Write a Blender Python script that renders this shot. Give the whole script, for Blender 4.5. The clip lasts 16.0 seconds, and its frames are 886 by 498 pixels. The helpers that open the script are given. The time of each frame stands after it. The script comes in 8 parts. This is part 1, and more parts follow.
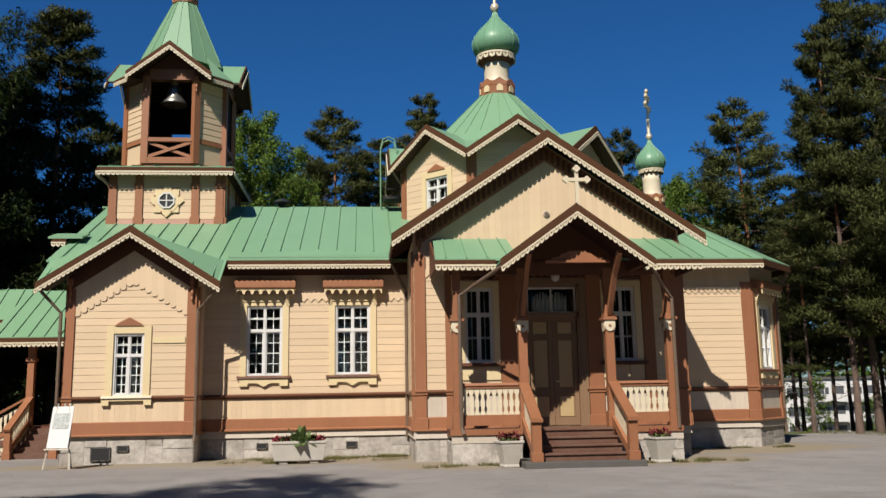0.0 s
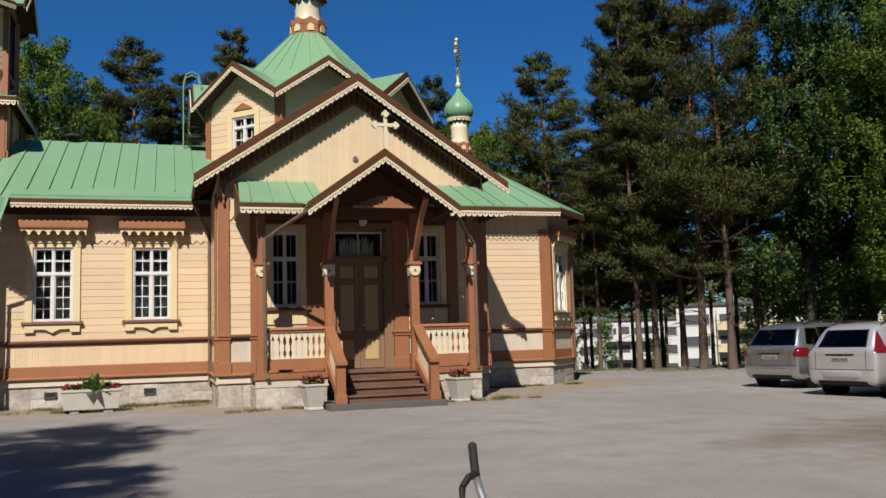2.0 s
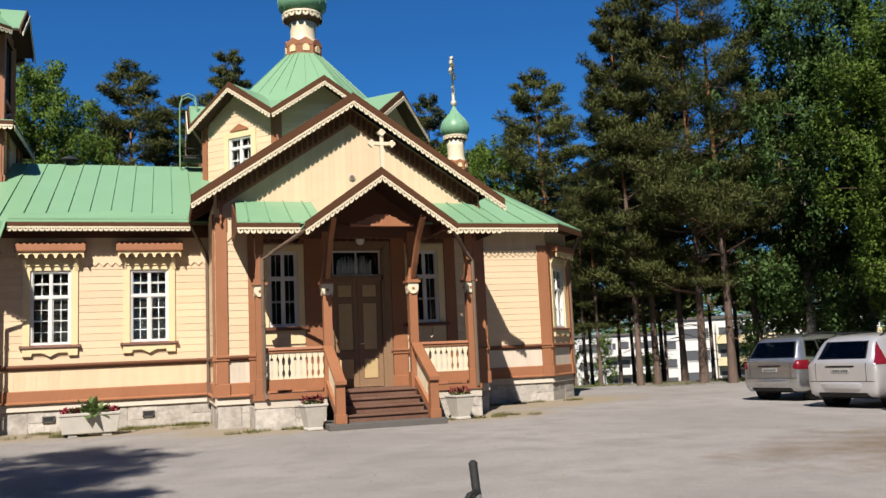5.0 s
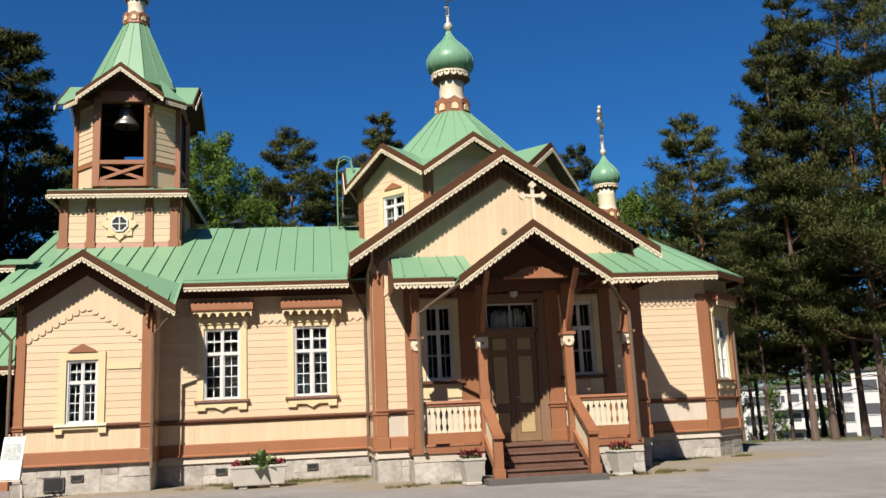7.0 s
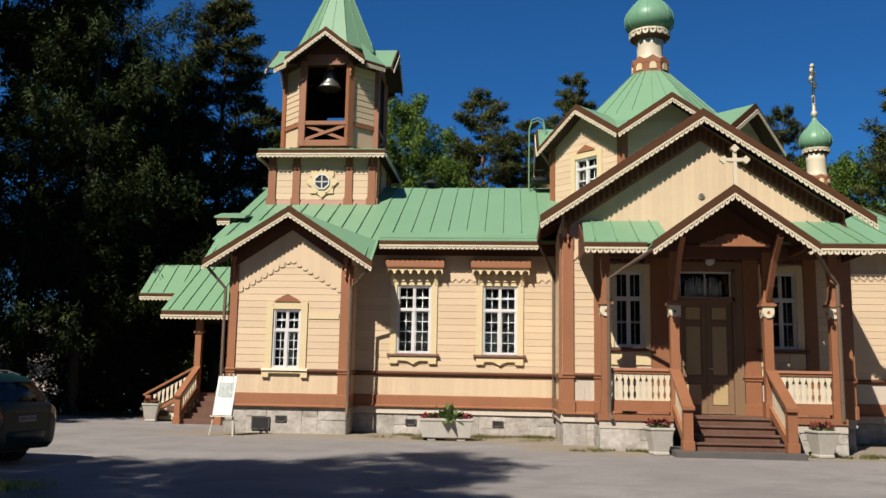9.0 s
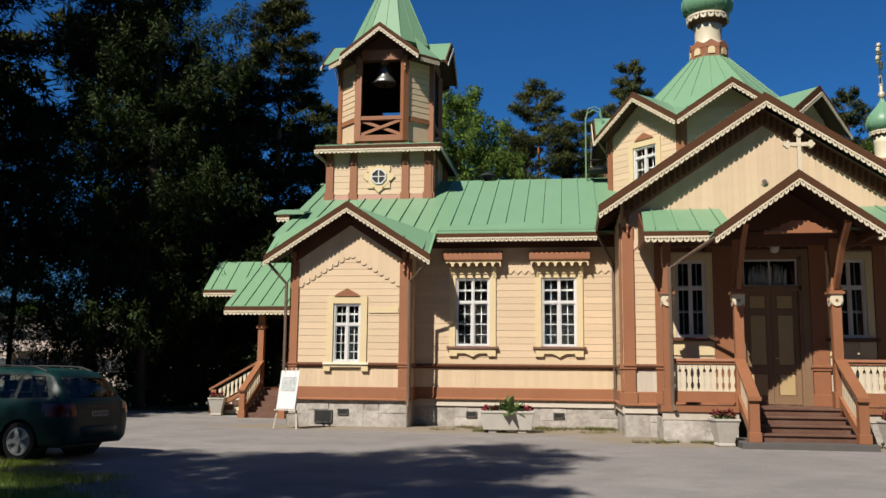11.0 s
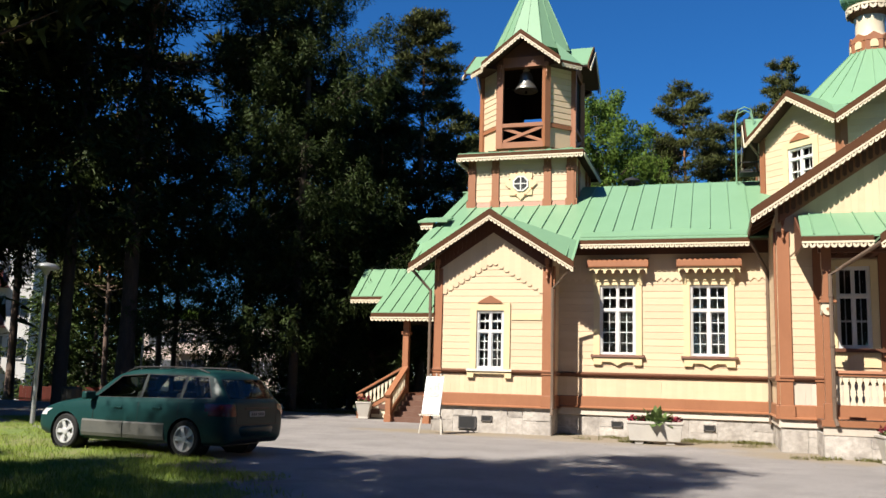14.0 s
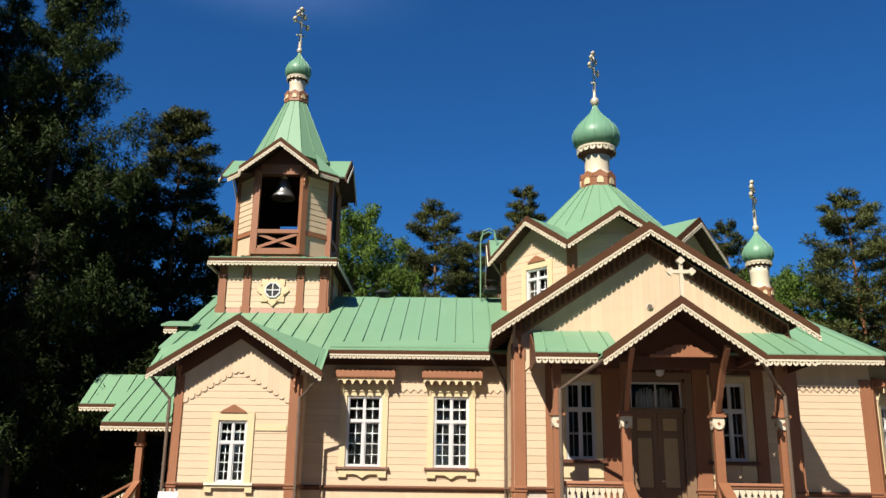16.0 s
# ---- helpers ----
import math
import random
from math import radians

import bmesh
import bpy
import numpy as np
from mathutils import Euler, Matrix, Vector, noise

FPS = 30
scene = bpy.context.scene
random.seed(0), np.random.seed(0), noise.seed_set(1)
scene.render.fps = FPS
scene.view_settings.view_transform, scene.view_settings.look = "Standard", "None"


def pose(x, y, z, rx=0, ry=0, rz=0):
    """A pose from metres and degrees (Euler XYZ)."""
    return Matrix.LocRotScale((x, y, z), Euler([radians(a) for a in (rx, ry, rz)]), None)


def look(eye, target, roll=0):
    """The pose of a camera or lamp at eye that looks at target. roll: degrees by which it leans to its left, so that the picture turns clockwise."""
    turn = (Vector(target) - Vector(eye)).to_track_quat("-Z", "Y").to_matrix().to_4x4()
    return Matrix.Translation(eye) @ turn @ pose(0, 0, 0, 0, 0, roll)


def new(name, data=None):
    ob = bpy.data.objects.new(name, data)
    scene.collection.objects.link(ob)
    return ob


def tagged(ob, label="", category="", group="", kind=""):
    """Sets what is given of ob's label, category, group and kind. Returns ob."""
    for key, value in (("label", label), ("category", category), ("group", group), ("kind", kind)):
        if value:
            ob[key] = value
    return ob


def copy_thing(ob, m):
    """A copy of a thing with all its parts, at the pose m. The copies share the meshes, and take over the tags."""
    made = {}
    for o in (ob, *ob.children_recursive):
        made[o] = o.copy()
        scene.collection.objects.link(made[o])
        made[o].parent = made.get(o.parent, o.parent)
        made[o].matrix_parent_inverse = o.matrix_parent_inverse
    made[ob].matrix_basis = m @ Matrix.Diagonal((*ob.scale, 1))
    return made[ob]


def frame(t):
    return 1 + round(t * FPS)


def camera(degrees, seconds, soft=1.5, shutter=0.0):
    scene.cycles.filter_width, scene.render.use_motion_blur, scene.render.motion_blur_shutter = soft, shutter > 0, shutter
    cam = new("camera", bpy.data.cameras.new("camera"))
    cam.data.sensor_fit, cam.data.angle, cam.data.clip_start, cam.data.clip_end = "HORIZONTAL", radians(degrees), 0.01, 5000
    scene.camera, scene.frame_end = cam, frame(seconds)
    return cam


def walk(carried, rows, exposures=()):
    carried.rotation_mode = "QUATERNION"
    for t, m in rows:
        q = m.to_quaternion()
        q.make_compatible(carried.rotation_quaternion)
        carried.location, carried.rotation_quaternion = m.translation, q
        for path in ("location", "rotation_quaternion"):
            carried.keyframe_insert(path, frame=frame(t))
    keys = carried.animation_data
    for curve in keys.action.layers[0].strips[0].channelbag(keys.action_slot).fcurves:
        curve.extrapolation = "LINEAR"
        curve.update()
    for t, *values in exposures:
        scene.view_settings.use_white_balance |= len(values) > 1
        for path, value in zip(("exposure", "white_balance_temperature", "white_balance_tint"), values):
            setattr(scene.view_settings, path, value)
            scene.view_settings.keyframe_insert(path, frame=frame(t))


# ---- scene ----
cam = camera(53.51, 16.0)
ARM, EYE = 0.4, 1.5  # the camera is held at arm's length and turned about the body


def aim(t, yaw, pitch, roll):
    a, b = radians(yaw), radians(pitch)
    eye = Vector((-ARM * math.sin(a), ARM * math.cos(a), EYE))
    ahead = Vector((-math.sin(a) * math.cos(b), math.cos(a) * math.cos(b), math.sin(b)))
    return t, look(eye, eye + ahead, roll)


PATH = [  # seconds, yaw to the left, pitch up, roll
    (0.0, -5.23, 9.72, -1.05),
    (0.5, -9.90, 7.64, -0.93),
    (1.0, -13.46, 5.61, -0.78),
    (1.5, -14.94, 5.33, -1.50),
    (2.0, -17.52, 5.80, -1.71),
    (2.5, -19.05, 5.79, -2.35),
    (3.0, -23.28, 4.50, -2.81),
    (3.2, -24.71, 4.61, -2.95),
    (5.3, -16.16, 7.75, -2.64),
    (5.5, -15.30, 8.49, -2.79),
    (6.0, -14.28, 10.37, -3.56),
    (6.5, -13.24, 11.89, -3.37),
    (7.0, -7.99, 10.80, -2.67),
    (7.5, -1.43, 10.96, -2.59),
    (8.0, 1.47, 9.20, -1.18),
    (8.5, 2.29, 8.70, -0.37),
    (9.0, 4.36, 8.50, 1.08),
    (9.2, 4.74, 8.04, 1.43),
    (11.3, 8.62, 7.99, 0.34),
    (11.5, 9.06, 8.39, 0.24),
    (12.0, 11.77, 12.97, 0.35),
    (12.5, 14.34, 11.85, 1.81),
    (13.0, 17.05, 9.25, 2.00),
    (13.5, 18.24, 7.97, 2.11),
    (14.0, 17.32, 8.26, 1.58),
    (14.5, 13.04, 12.05, 1.68),
    (15.0, 9.24, 14.35, 1.85),
    (15.5, 5.94, 17.18, 1.36),
    (16.0, 1.32, 15.67, 0.83),
]
EXPOSURE = [(0.0, 0.65), (1.0, 0.72), (2.5, 0.65), (3.2, 0.87), (5.5, 1.07), (7.0, 0.98), (8.0, 0.74), (9.0, 0.72), (11.5, 0.67), (12.0, 0.77), (12.5, 0.97), (13.5, 1.23), (14.5, 1.34), (15.0, 1.35), (16.0, 1.02)]
walk(cam, [aim(*row) for row in PATH], exposures=EXPOSURE)

# ---- sky and sun ----
SUN = Vector((-0.52, -1.0, 1.14)).normalized()  # towards the sun
world = bpy.data.worlds.new("sky")
scene.world = world
world.use_nodes = True
wn = world.node_tree
sky = wn.nodes.new("ShaderNodeTexSky")
sky.sky_type, sky.sun_disc = "NISHITA", False
sky.sun_elevation = math.asin(SUN.z)
sky.sun_rotation = math.atan2(SUN.x, SUN.y)
sky.altitude, sky.air_density, sky.dust_density, sky.ozone_density = 100.0, 1.0, 0.0, 2.0
tone = wn.nodes.new("ShaderNodeMix")  # the phone's deep blue rendering of a clear sky
tone.data_type, tone.blend_type = "RGBA", "MULTIPLY"
tone.inputs["Factor"].default_value = 1.0
wn.links.new(sky.outputs[0], tone.inputs["A"])
height, rise, hue = wn.nodes.new("ShaderNodeSeparateXYZ"), wn.nodes.new("ShaderNodeMapRange"), wn.nodes.new("ShaderNodeMix")
hue.data_type = "RGBA"
hue.inputs["A"].default_value, hue.inputs["B"].default_value = (0.42, 0.56, 0.72, 1), (0.161, 0.543, 0.975, 1)
rise.inputs["From Max"].default_value = 0.13
wn.links.new(height.outputs["Z"], rise.inputs["Value"])
wn.links.new(rise.outputs[0], hue.inputs["Factor"])
wn.links.new(hue.outputs["Result"], tone.inputs["B"])
# one thin wisp of cirrus high over the bell tower
way = wn.nodes.new("ShaderNodeTexCoord")
bend = wn.nodes.new("ShaderNodeMapping")
bend.vector_type = "TEXTURE"
bend.inputs["Location"].default_value = (-0.22, 0.81, 0.528)
bend.inputs["Rotation"].default_value = (0.0, radians(3), radians(20))
bend.inputs["Scale"].default_value = (0.22, 0.30, 0.052)
wisp = wn.nodes.new("ShaderNodeTexGradient")
wisp.gradient_type = "QUADRATIC_SPHERE"
mist = wn.nodes.new("ShaderNodeTexNoise")
mist.inputs["Scale"].default_value, mist.inputs["Detail"].default_value = 7.0, 5.0
thin = wn.nodes.new("ShaderNodeMath")
thin.operation = "MULTIPLY"
veil = wn.nodes.new("ShaderNodeMix")
veil.data_type = "RGBA"
veil.inputs["B"].default_value = (2.0, 3.4, 6.6, 1)
wn.links.new(way.outputs["Generated"], bend.inputs["Vector"])
wn.links.new(way.outputs["Generated"], height.inputs[0])
wn.links.new(bend.outputs[0], wisp.inputs["Vector"])
wn.links.new(way.outputs["Generated"], mist.inputs["Vector"])
wn.links.new(wisp.outputs["Fac"], thin.inputs[0])
wn.links.new(mist.outputs["Fac"], thin.inputs[1])
wn.links.new(thin.outputs[0], veil.inputs["Factor"])
wn.links.new(tone.outputs["Result"], veil.inputs["A"])
wn.links.new(veil.outputs["Result"], wn.nodes["Background"].inputs[0])
wn.nodes["Background"].inputs[1].default_value = 0.05
sun = new("sun", bpy.data.lights.new("sun", "SUN"))
sun.data.energy, sun.data.angle, sun.data.color = 5.0, radians(0.53), (1.0, 0.928, 0.84)
sun.matrix_world = look(SUN * 60, (0, 0, 0))

# ---- materials ----
TONE_DOWN = 0.62  # scales all surface colours down against a raised exposure, to deepen the shade


def toned_down(c):
    return tuple(x * TONE_DOWN for x in c)


def material(name, base, rough=0.6, spots=(0.0, 3.0), grain=(0.0, 40.0), bump=0.0, metal=0.0, second=None, stretch=(1, 1, 1), vary=0.0, coat=0.0):
    """A painted or natural surface: stains (spots: amount, scale), fine grain (amount, scale), relief, and change from piece to piece."""
    m = bpy.data.materials.new(name)
    m.use_nodes = True
    n, link = m.node_tree.nodes, m.node_tree.links.new
    b = n["Principled BSDF"]
    b.inputs["Roughness"].default_value, b.inputs["Metallic"].default_value = rough, metal
    b.inputs["Coat Weight"].default_value, b.inputs["Specular IOR Level"].default_value = coat, 0.5 if coat or metal else 0.3
    mp = n.new("ShaderNodeMapping")
    mp.inputs["Scale"].default_value = stretch
    geo = n.new("ShaderNodeNewGeometry")
    link(geo.outputs["Position"], mp.inputs["Vector"])
    second = toned_down(second or tuple(c * 0.62 for c in base))
    base = toned_down(base)
    col = n.new("ShaderNodeRGB")
    col.outputs[0].default_value = (*base, 1)
    out = col.outputs[0]
    for amount, scale, detail in ((spots[0], spots[1], 5.0), (grain[0], grain[1], 3.0)):
        if amount <= 0:
            continue
        t = n.new("ShaderNodeTexNoise")
        t.inputs["Scale"].default_value, t.inputs["Detail"].default_value, t.inputs["Roughness"].default_value = scale, detail, 0.62
        link(mp.outputs[0], t.inputs["Vector"])
        r = n.new("ShaderNodeMapRange")
        r.inputs["From Min"].default_value, r.inputs["From Max"].default_value = 0.38, 0.68
        r.inputs["To Max"].default_value = amount
        link(t.outputs["Fac"], r.inputs["Value"])
        mix = n.new("ShaderNodeMix")
        mix.data_type = "RGBA"
        link(r.outputs[0], mix.inputs["Factor"])
        link(out, mix.inputs["A"])
        mix.inputs["B"].default_value = (*second, 1)
        out = mix.outputs["Result"]
    if vary > 0:
        info = n.new("ShaderNodeObjectInfo")
        r = n.new("ShaderNodeMapRange")
        r.inputs["To Min"].default_value, r.inputs["To Max"].default_value = 1 - vary, 1 + vary
        link(info.outputs["Random"], r.inputs["Value"])
        hsv = n.new("ShaderNodeHueSaturation")
        link(r.outputs[0], hsv.inputs["Value"])
        link(out, hsv.inputs["Color"])
        out = hsv.outputs[0]
    link(out, b.inputs["Base Color"])
    if bump > 0:
        t = n.new("ShaderNodeTexNoise")
        t.inputs["Scale"].default_value, t.inputs["Detail"].default_value = grain[1], 4.0
        link(mp.outputs[0], t.inputs["Vector"])
        bp = n.new("ShaderNodeBump")
        bp.inputs["Strength"].default_value, bp.inputs["Distance"].default_value = bump, 0.02
        link(t.outputs["Fac"], bp.inputs["Height"])
        link(bp.outputs[0], b.inputs["Normal"])
    return m


CREAM = material("cream_paint", (0.80, 0.61, 0.405), 0.55, (0.16, 1.2), (0.10, 9.0), 0.12, second=(0.64, 0.47, 0.27), stretch=(1, 1, 4), vary=0.05)
YELLOW = material("yellow_casing_paint", (0.84, 0.68, 0.40), 0.5, (0.15, 2.0), (0.08, 20.0), 0.1, second=(0.62, 0.46, 0.24))
PALE = material("pale_fretwork_paint", (0.82, 0.72, 0.52), 0.5, (0.2, 3.0), (0.1, 30.0), 0.1, second=(0.60, 0.50, 0.35))
BROWN = material("reddish_brown_paint", (0.385, 0.165, 0.08), 0.5, (0.3, 1.5), (0.15, 14.0), 0.12, second=(0.25, 0.095, 0.042), stretch=(1, 1, 0.5), vary=0.08)
DARKBROWN = material("dark_brown_paint", (0.16, 0.062, 0.032), 0.55, (0.3, 2.0), (0.15, 20.0), 0.1, vary=0.06)
GREEN = material("green_sheet_metal", (0.225, 0.40, 0.235), 0.45, (0.30, 0.7), (0.14, 6.0), 0.06, second=(0.17, 0.325, 0.18), vary=0.05)
DOMEGREEN = material("dome_green_paint", (0.205, 0.395, 0.245), 0.42, (0.35, 2.0), (0.15, 12.0), 0.05, second=(0.12, 0.31, 0.16))
WHITE = material("white_paint", (0.80, 0.79, 0.76), 0.4, (0.12, 4.0), (0.06, 30.0), 0.05)
PLINTH = material("pale_plinth_paint", (0.66, 0.58, 0.48), 0.6, (0.3, 1.5), (0.15, 12.0), 0.1, second=(0.45, 0.38, 0.30))
STONE = material("granite_blocks", (0.64, 0.59, 0.52), 0.85, (0.75, 1.9), (0.5, 9.0), 0.9, second=(0.30, 0.265, 0.23), vary=0.12)
MORTAR = material("mortar", (0.60, 0.56, 0.50), 0.9, (0.4, 2.0), (0.3, 30.0), 0.4)
GOLD = material("gilded_metal", (1.0, 0.86, 0.60), 0.35, (0.2, 6.0), (0.1, 30.0), 0.05, metal=0.4)
ZINC = material("painted_pipe", (0.235, 0.165, 0.115), 0.5, (0.3, 3.0), (0.15, 25.0), 0.05, metal=0.3)
BRONZE = material("bell_metal", (0.42, 0.41, 0.38), 0.38, (0.3, 4.0), (0.15, 20.0), 0.1, metal=0.85)
IRON = material("black_iron", (0.03, 0.03, 0.03), 0.5, (0.2, 6.0), (0.1, 30.0), 0.1)
# near-black colour that stands in for the shade of unlit interiors
DARKROOM = material("interior_shade_black", (0.025, 0.022, 0.02), 0.9, (0.3, 1.0), (0.1, 10.0), 0.0)
STEPS = material("step_paint", (0.15, 0.07, 0.045), 0.55, (0.4, 2.0), (0.2, 16.0), 0.1, second=(0.24, 0.15, 0.11))
DOORP = material("door_panel_paint", (0.60, 0.44, 0.22), 0.5, (0.2, 2.0), (0.1, 16.0), 0.1)
DOORF = material("door_frame_paint", (0.30, 0.185, 0.105), 0.5, (0.2, 2.0), (0.1, 16.0), 0.1)
CONCRETE = material("cast_concrete", (0.62, 0.58, 0.51), 0.85, (0.35, 4.0), (0.25, 40.0), 0.35, second=(0.42, 0.38, 0.32))
CURTAIN = material("curtain", (0.82, 0.81, 0.78), 0.9, (0.2, 5.0), (0.1, 30.0), 0.1)


def glass(name, tint=(0.9, 0.95, 0.95), rough=0.03):
    m = bpy.data.materials.new(name)
    m.use_nodes = True
    b = m.node_tree.nodes["Principled BSDF"]
    b.inputs["Base Color"].default_value = (*tint, 1)
    b.inputs["Roughness"].default_value, b.inputs["Transmission Weight"].default_value, b.inputs["IOR"].default_value = rough, 1.0, 1.45
    return m


GLASS = glass("window_glass")


def thin_glass(name, tint):
    """A single sheet of glass: lets light straight through and mirrors the more the flatter one looks at it."""
    m = bpy.data.materials.new(name)
    m.use_nodes = True
    n, link = m.node_tree.nodes, m.node_tree.links.new
    clear, gloss, mix, fr = n.new("ShaderNodeBsdfTransparent"), n.new("ShaderNodeBsdfGlossy"), n.new("ShaderNodeMixShader"), n.new("ShaderNodeFresnel")
    clear.inputs["Color"].default_value = (*tint, 1)
    gloss.inputs["Roughness"].default_value = 0.02
    fr.inputs["IOR"].default_value = 1.38
    link(fr.outputs[0], mix.inputs[0])
    link(clear.outputs[0], mix.inputs[1])
    link(gloss.outputs[0], mix.inputs[2])
    link(mix.outputs[0], n["Material Output"].inputs[0])
    return m


CARGLASS = thin_glass("tinted_car_glass", (0.50, 0.56, 0.54))
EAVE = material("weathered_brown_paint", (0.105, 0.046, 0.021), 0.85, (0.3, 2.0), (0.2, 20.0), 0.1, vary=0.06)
FADED = material("faded_dado_paint", (0.72, 0.62, 0.50), 0.6, (0.25, 1.5), (0.15, 12.0), 0.1, second=(0.58, 0.47, 0.36), stretch=(1, 1, 0.4), vary=0.05)
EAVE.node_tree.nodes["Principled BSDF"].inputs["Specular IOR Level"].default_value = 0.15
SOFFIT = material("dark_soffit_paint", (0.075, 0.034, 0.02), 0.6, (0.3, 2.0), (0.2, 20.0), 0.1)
DARKSLAB = material("dark_concrete", (0.13, 0.12, 0.11), 0.85, (0.35, 3.0), (0.25, 30.0), 0.3)

# ---- building blocks ----
FACES = ((0, 3, 2, 1), (4, 5, 6, 7), (0, 1, 5, 4), (1, 2, 6, 5), (2, 3, 7, 6), (3, 0, 4, 7))
IDENT = Matrix.Identity(4)
PLACED = []  # things whose parts are given in the world's coordinates


def box(bm, x0, x1, y0, y1, z0, z1, m=IDENT):
    v = [bm.verts.new(m @ Vector(p)) for p in ((x0, y0, z0), (x1, y0, z0), (x1, y1, z0), (x0, y1, z0), (x0, y0, z1), (x1, y0, z1), (x1, y1, z1), (x0, y1, z1))]
    for f in FACES:
        bm.faces.new([v[i] for i in f])


def prism(bm, points, shift, m=IDENT):
    """A flat polygon pushed along shift."""
    a = [bm.verts.new(m @ Vector(p)) for p in points]
    b = [bm.verts.new(m @ (Vector(p) + Vector(shift))) for p in points]
    bm.faces.new(a)
    bm.faces.new(b[::-1])
    for i in range(len(a)):
        j = (i + 1) % len(a)
        bm.faces.new((a[j], a[i], b[i], b[j]))


def beam(bm, p, q, w, h, up=(0, 0, 1)):
    """A squared timber from p to q, w wide and h high."""
    p, q = Vector(p), Vector(q)
    ax = (q - p).normalized()
    side = ax.cross(Vector(up))
    side = side.normalized() if side.length > 1e-4 else Vector((1, 0, 0))
    top = side.cross(ax)
    r = [(-w / 2, -h / 2), (w / 2, -h / 2), (w / 2, h / 2), (-w / 2, h / 2)]
    prism(bm, [p + side * s + top * t for s, t in r], q - p)


def tube(bm, points, radius, n=8, closed=True):
    """A round bar along points; radius one number or one a point."""
    pts = [Vector(p) for p in points]
    rad = radius if isinstance(radius, (list, tuple)) else [radius] * len(pts)
    rings, ref = [], Vector((0.37, 0.21, 0.9)).normalized()
    for i, p in enumerate(pts):
        d = (pts[min(i + 1, len(pts) - 1)] - pts[max(i - 1, 0)]).normalized()
        s = d.cross(ref)
        s = s.normalized() if s.length > 1e-3 else Vector((1, 0, 0))
        t = d.cross(s)
        rings.append([bm.verts.new(p + (s * math.cos(k * math.tau / n) + t * math.sin(k * math.tau / n)) * rad[i]) for k in range(n)])
    for a, b in zip(rings, rings[1:]):
        for k in range(n):
            bm.faces.new((a[k], a[(k + 1) % n], b[(k + 1) % n], b[k]))
    if closed:
        bm.faces.new(rings[0][::-1])
        bm.faces.new(rings[-1])


def lathe(bm, centre, rows, n=24, turn=0.0):
    """A turned body: rows of (radius, z) from below to above."""
    cx, cy, cz = centre
    rings = []
    for r, z in rows:
        rings.append([bm.verts.new((cx + r * math.cos(turn + k * math.tau / n), cy + r * math.sin(turn + k * math.tau / n), cz + z)) for k in range(n)])
    for a, b in zip(rings, rings[1:]):
        for k in range(n):
            bm.faces.new((a[k], a[(k + 1) % n], b[(k + 1) % n], b[k]))
    bm.faces.new(rings[0][::-1])
    bm.faces.new(rings[-1])


def mesh_of(bm, mat, name, smooth=False):
    bmesh.ops.recalc_face_normals(bm, faces=bm.faces[:])
    me = bpy.data.meshes.new(name)
    bm.to_mesh(me)
    bm.free()
    me.materials.append(mat)
    if smooth:
        me.polygons.foreach_set("use_smooth", [True] * len(me.polygons))
    return me


def part(name, bm, mat, parent, label="", smooth=False, bevel=0.0):
    """One mesh object under a thing or a part. Coordinates are those of the parent's space."""
    ob = new(name, bm if isinstance(bm, bpy.types.Mesh) else mesh_of(bm, mat, name, smooth))
    ob.parent = parent
    if parent in PLACED:
        ob.matrix_parent_inverse = Matrix.Translation(-parent.location)
    if bevel > 0:
        b = ob.modifiers.new("bevel", "BEVEL")
        b.width, b.segments, b.limit_method = bevel, 2, "ANGLE"
    if label:
        ob["label"] = label
    return ob


def thing(name, label, category, group="", kind=""):
    return tagged(new(name), label, category, group, kind)


def wall_frame(x, y, turn=0.0):
    """Space of a wall: x along it, -y outwards, z up."""
    return pose(x, y, 0, 0, 0, turn)


def panel(bm, m, u0, u1, z0, z1, holes, y0=0.0, y1=0.25):
    """A wall with openings right through it: holes are (u0, u1, z0, z1)."""
    us = sorted({u0, u1, *[h for o in holes for h in o[:2]]})
    for a, b in zip(us, us[1:]):
        mid, z = (a + b) / 2, z0
        for o in sorted((o for o in holes if o[0] < mid < o[1]), key=lambda o: o[2]):
            if o[2] > z:
                box(bm, a, b, y0, y1, z, o[2], m)
            z = o[3]
        if z1 > z:
            box(bm, a, b, y0, y1, z, z1, m)


PLANKS = {}


def plank_mesh(mat, high):
    key = (mat.name, round(high, 4))
    if key not in PLANKS:
        bm = bmesh.new()
        c = 0.012
        prism(bm, [(-0.5, 0.0, 0.002), (-0.5, -0.0215, 0.001), (-0.5, -0.026, c), (-0.5, -0.0225, high - 0.003), (-0.5, 0.0, high - 0.001)], (1, 0, 0))
        PLANKS[key] = mesh_of(bm, mat, "board")
    return PLANKS[key]


def plank(mat, parent, m, u0, u1, z, high):
    ob = new("board", plank_mesh(mat, high))
    ob.parent = parent
    ob.matrix_basis = m @ Matrix.Translation(((u0 + u1) / 2, 0, z)) @ Matrix.Diagonal((u1 - u0, 1, 1, 1))


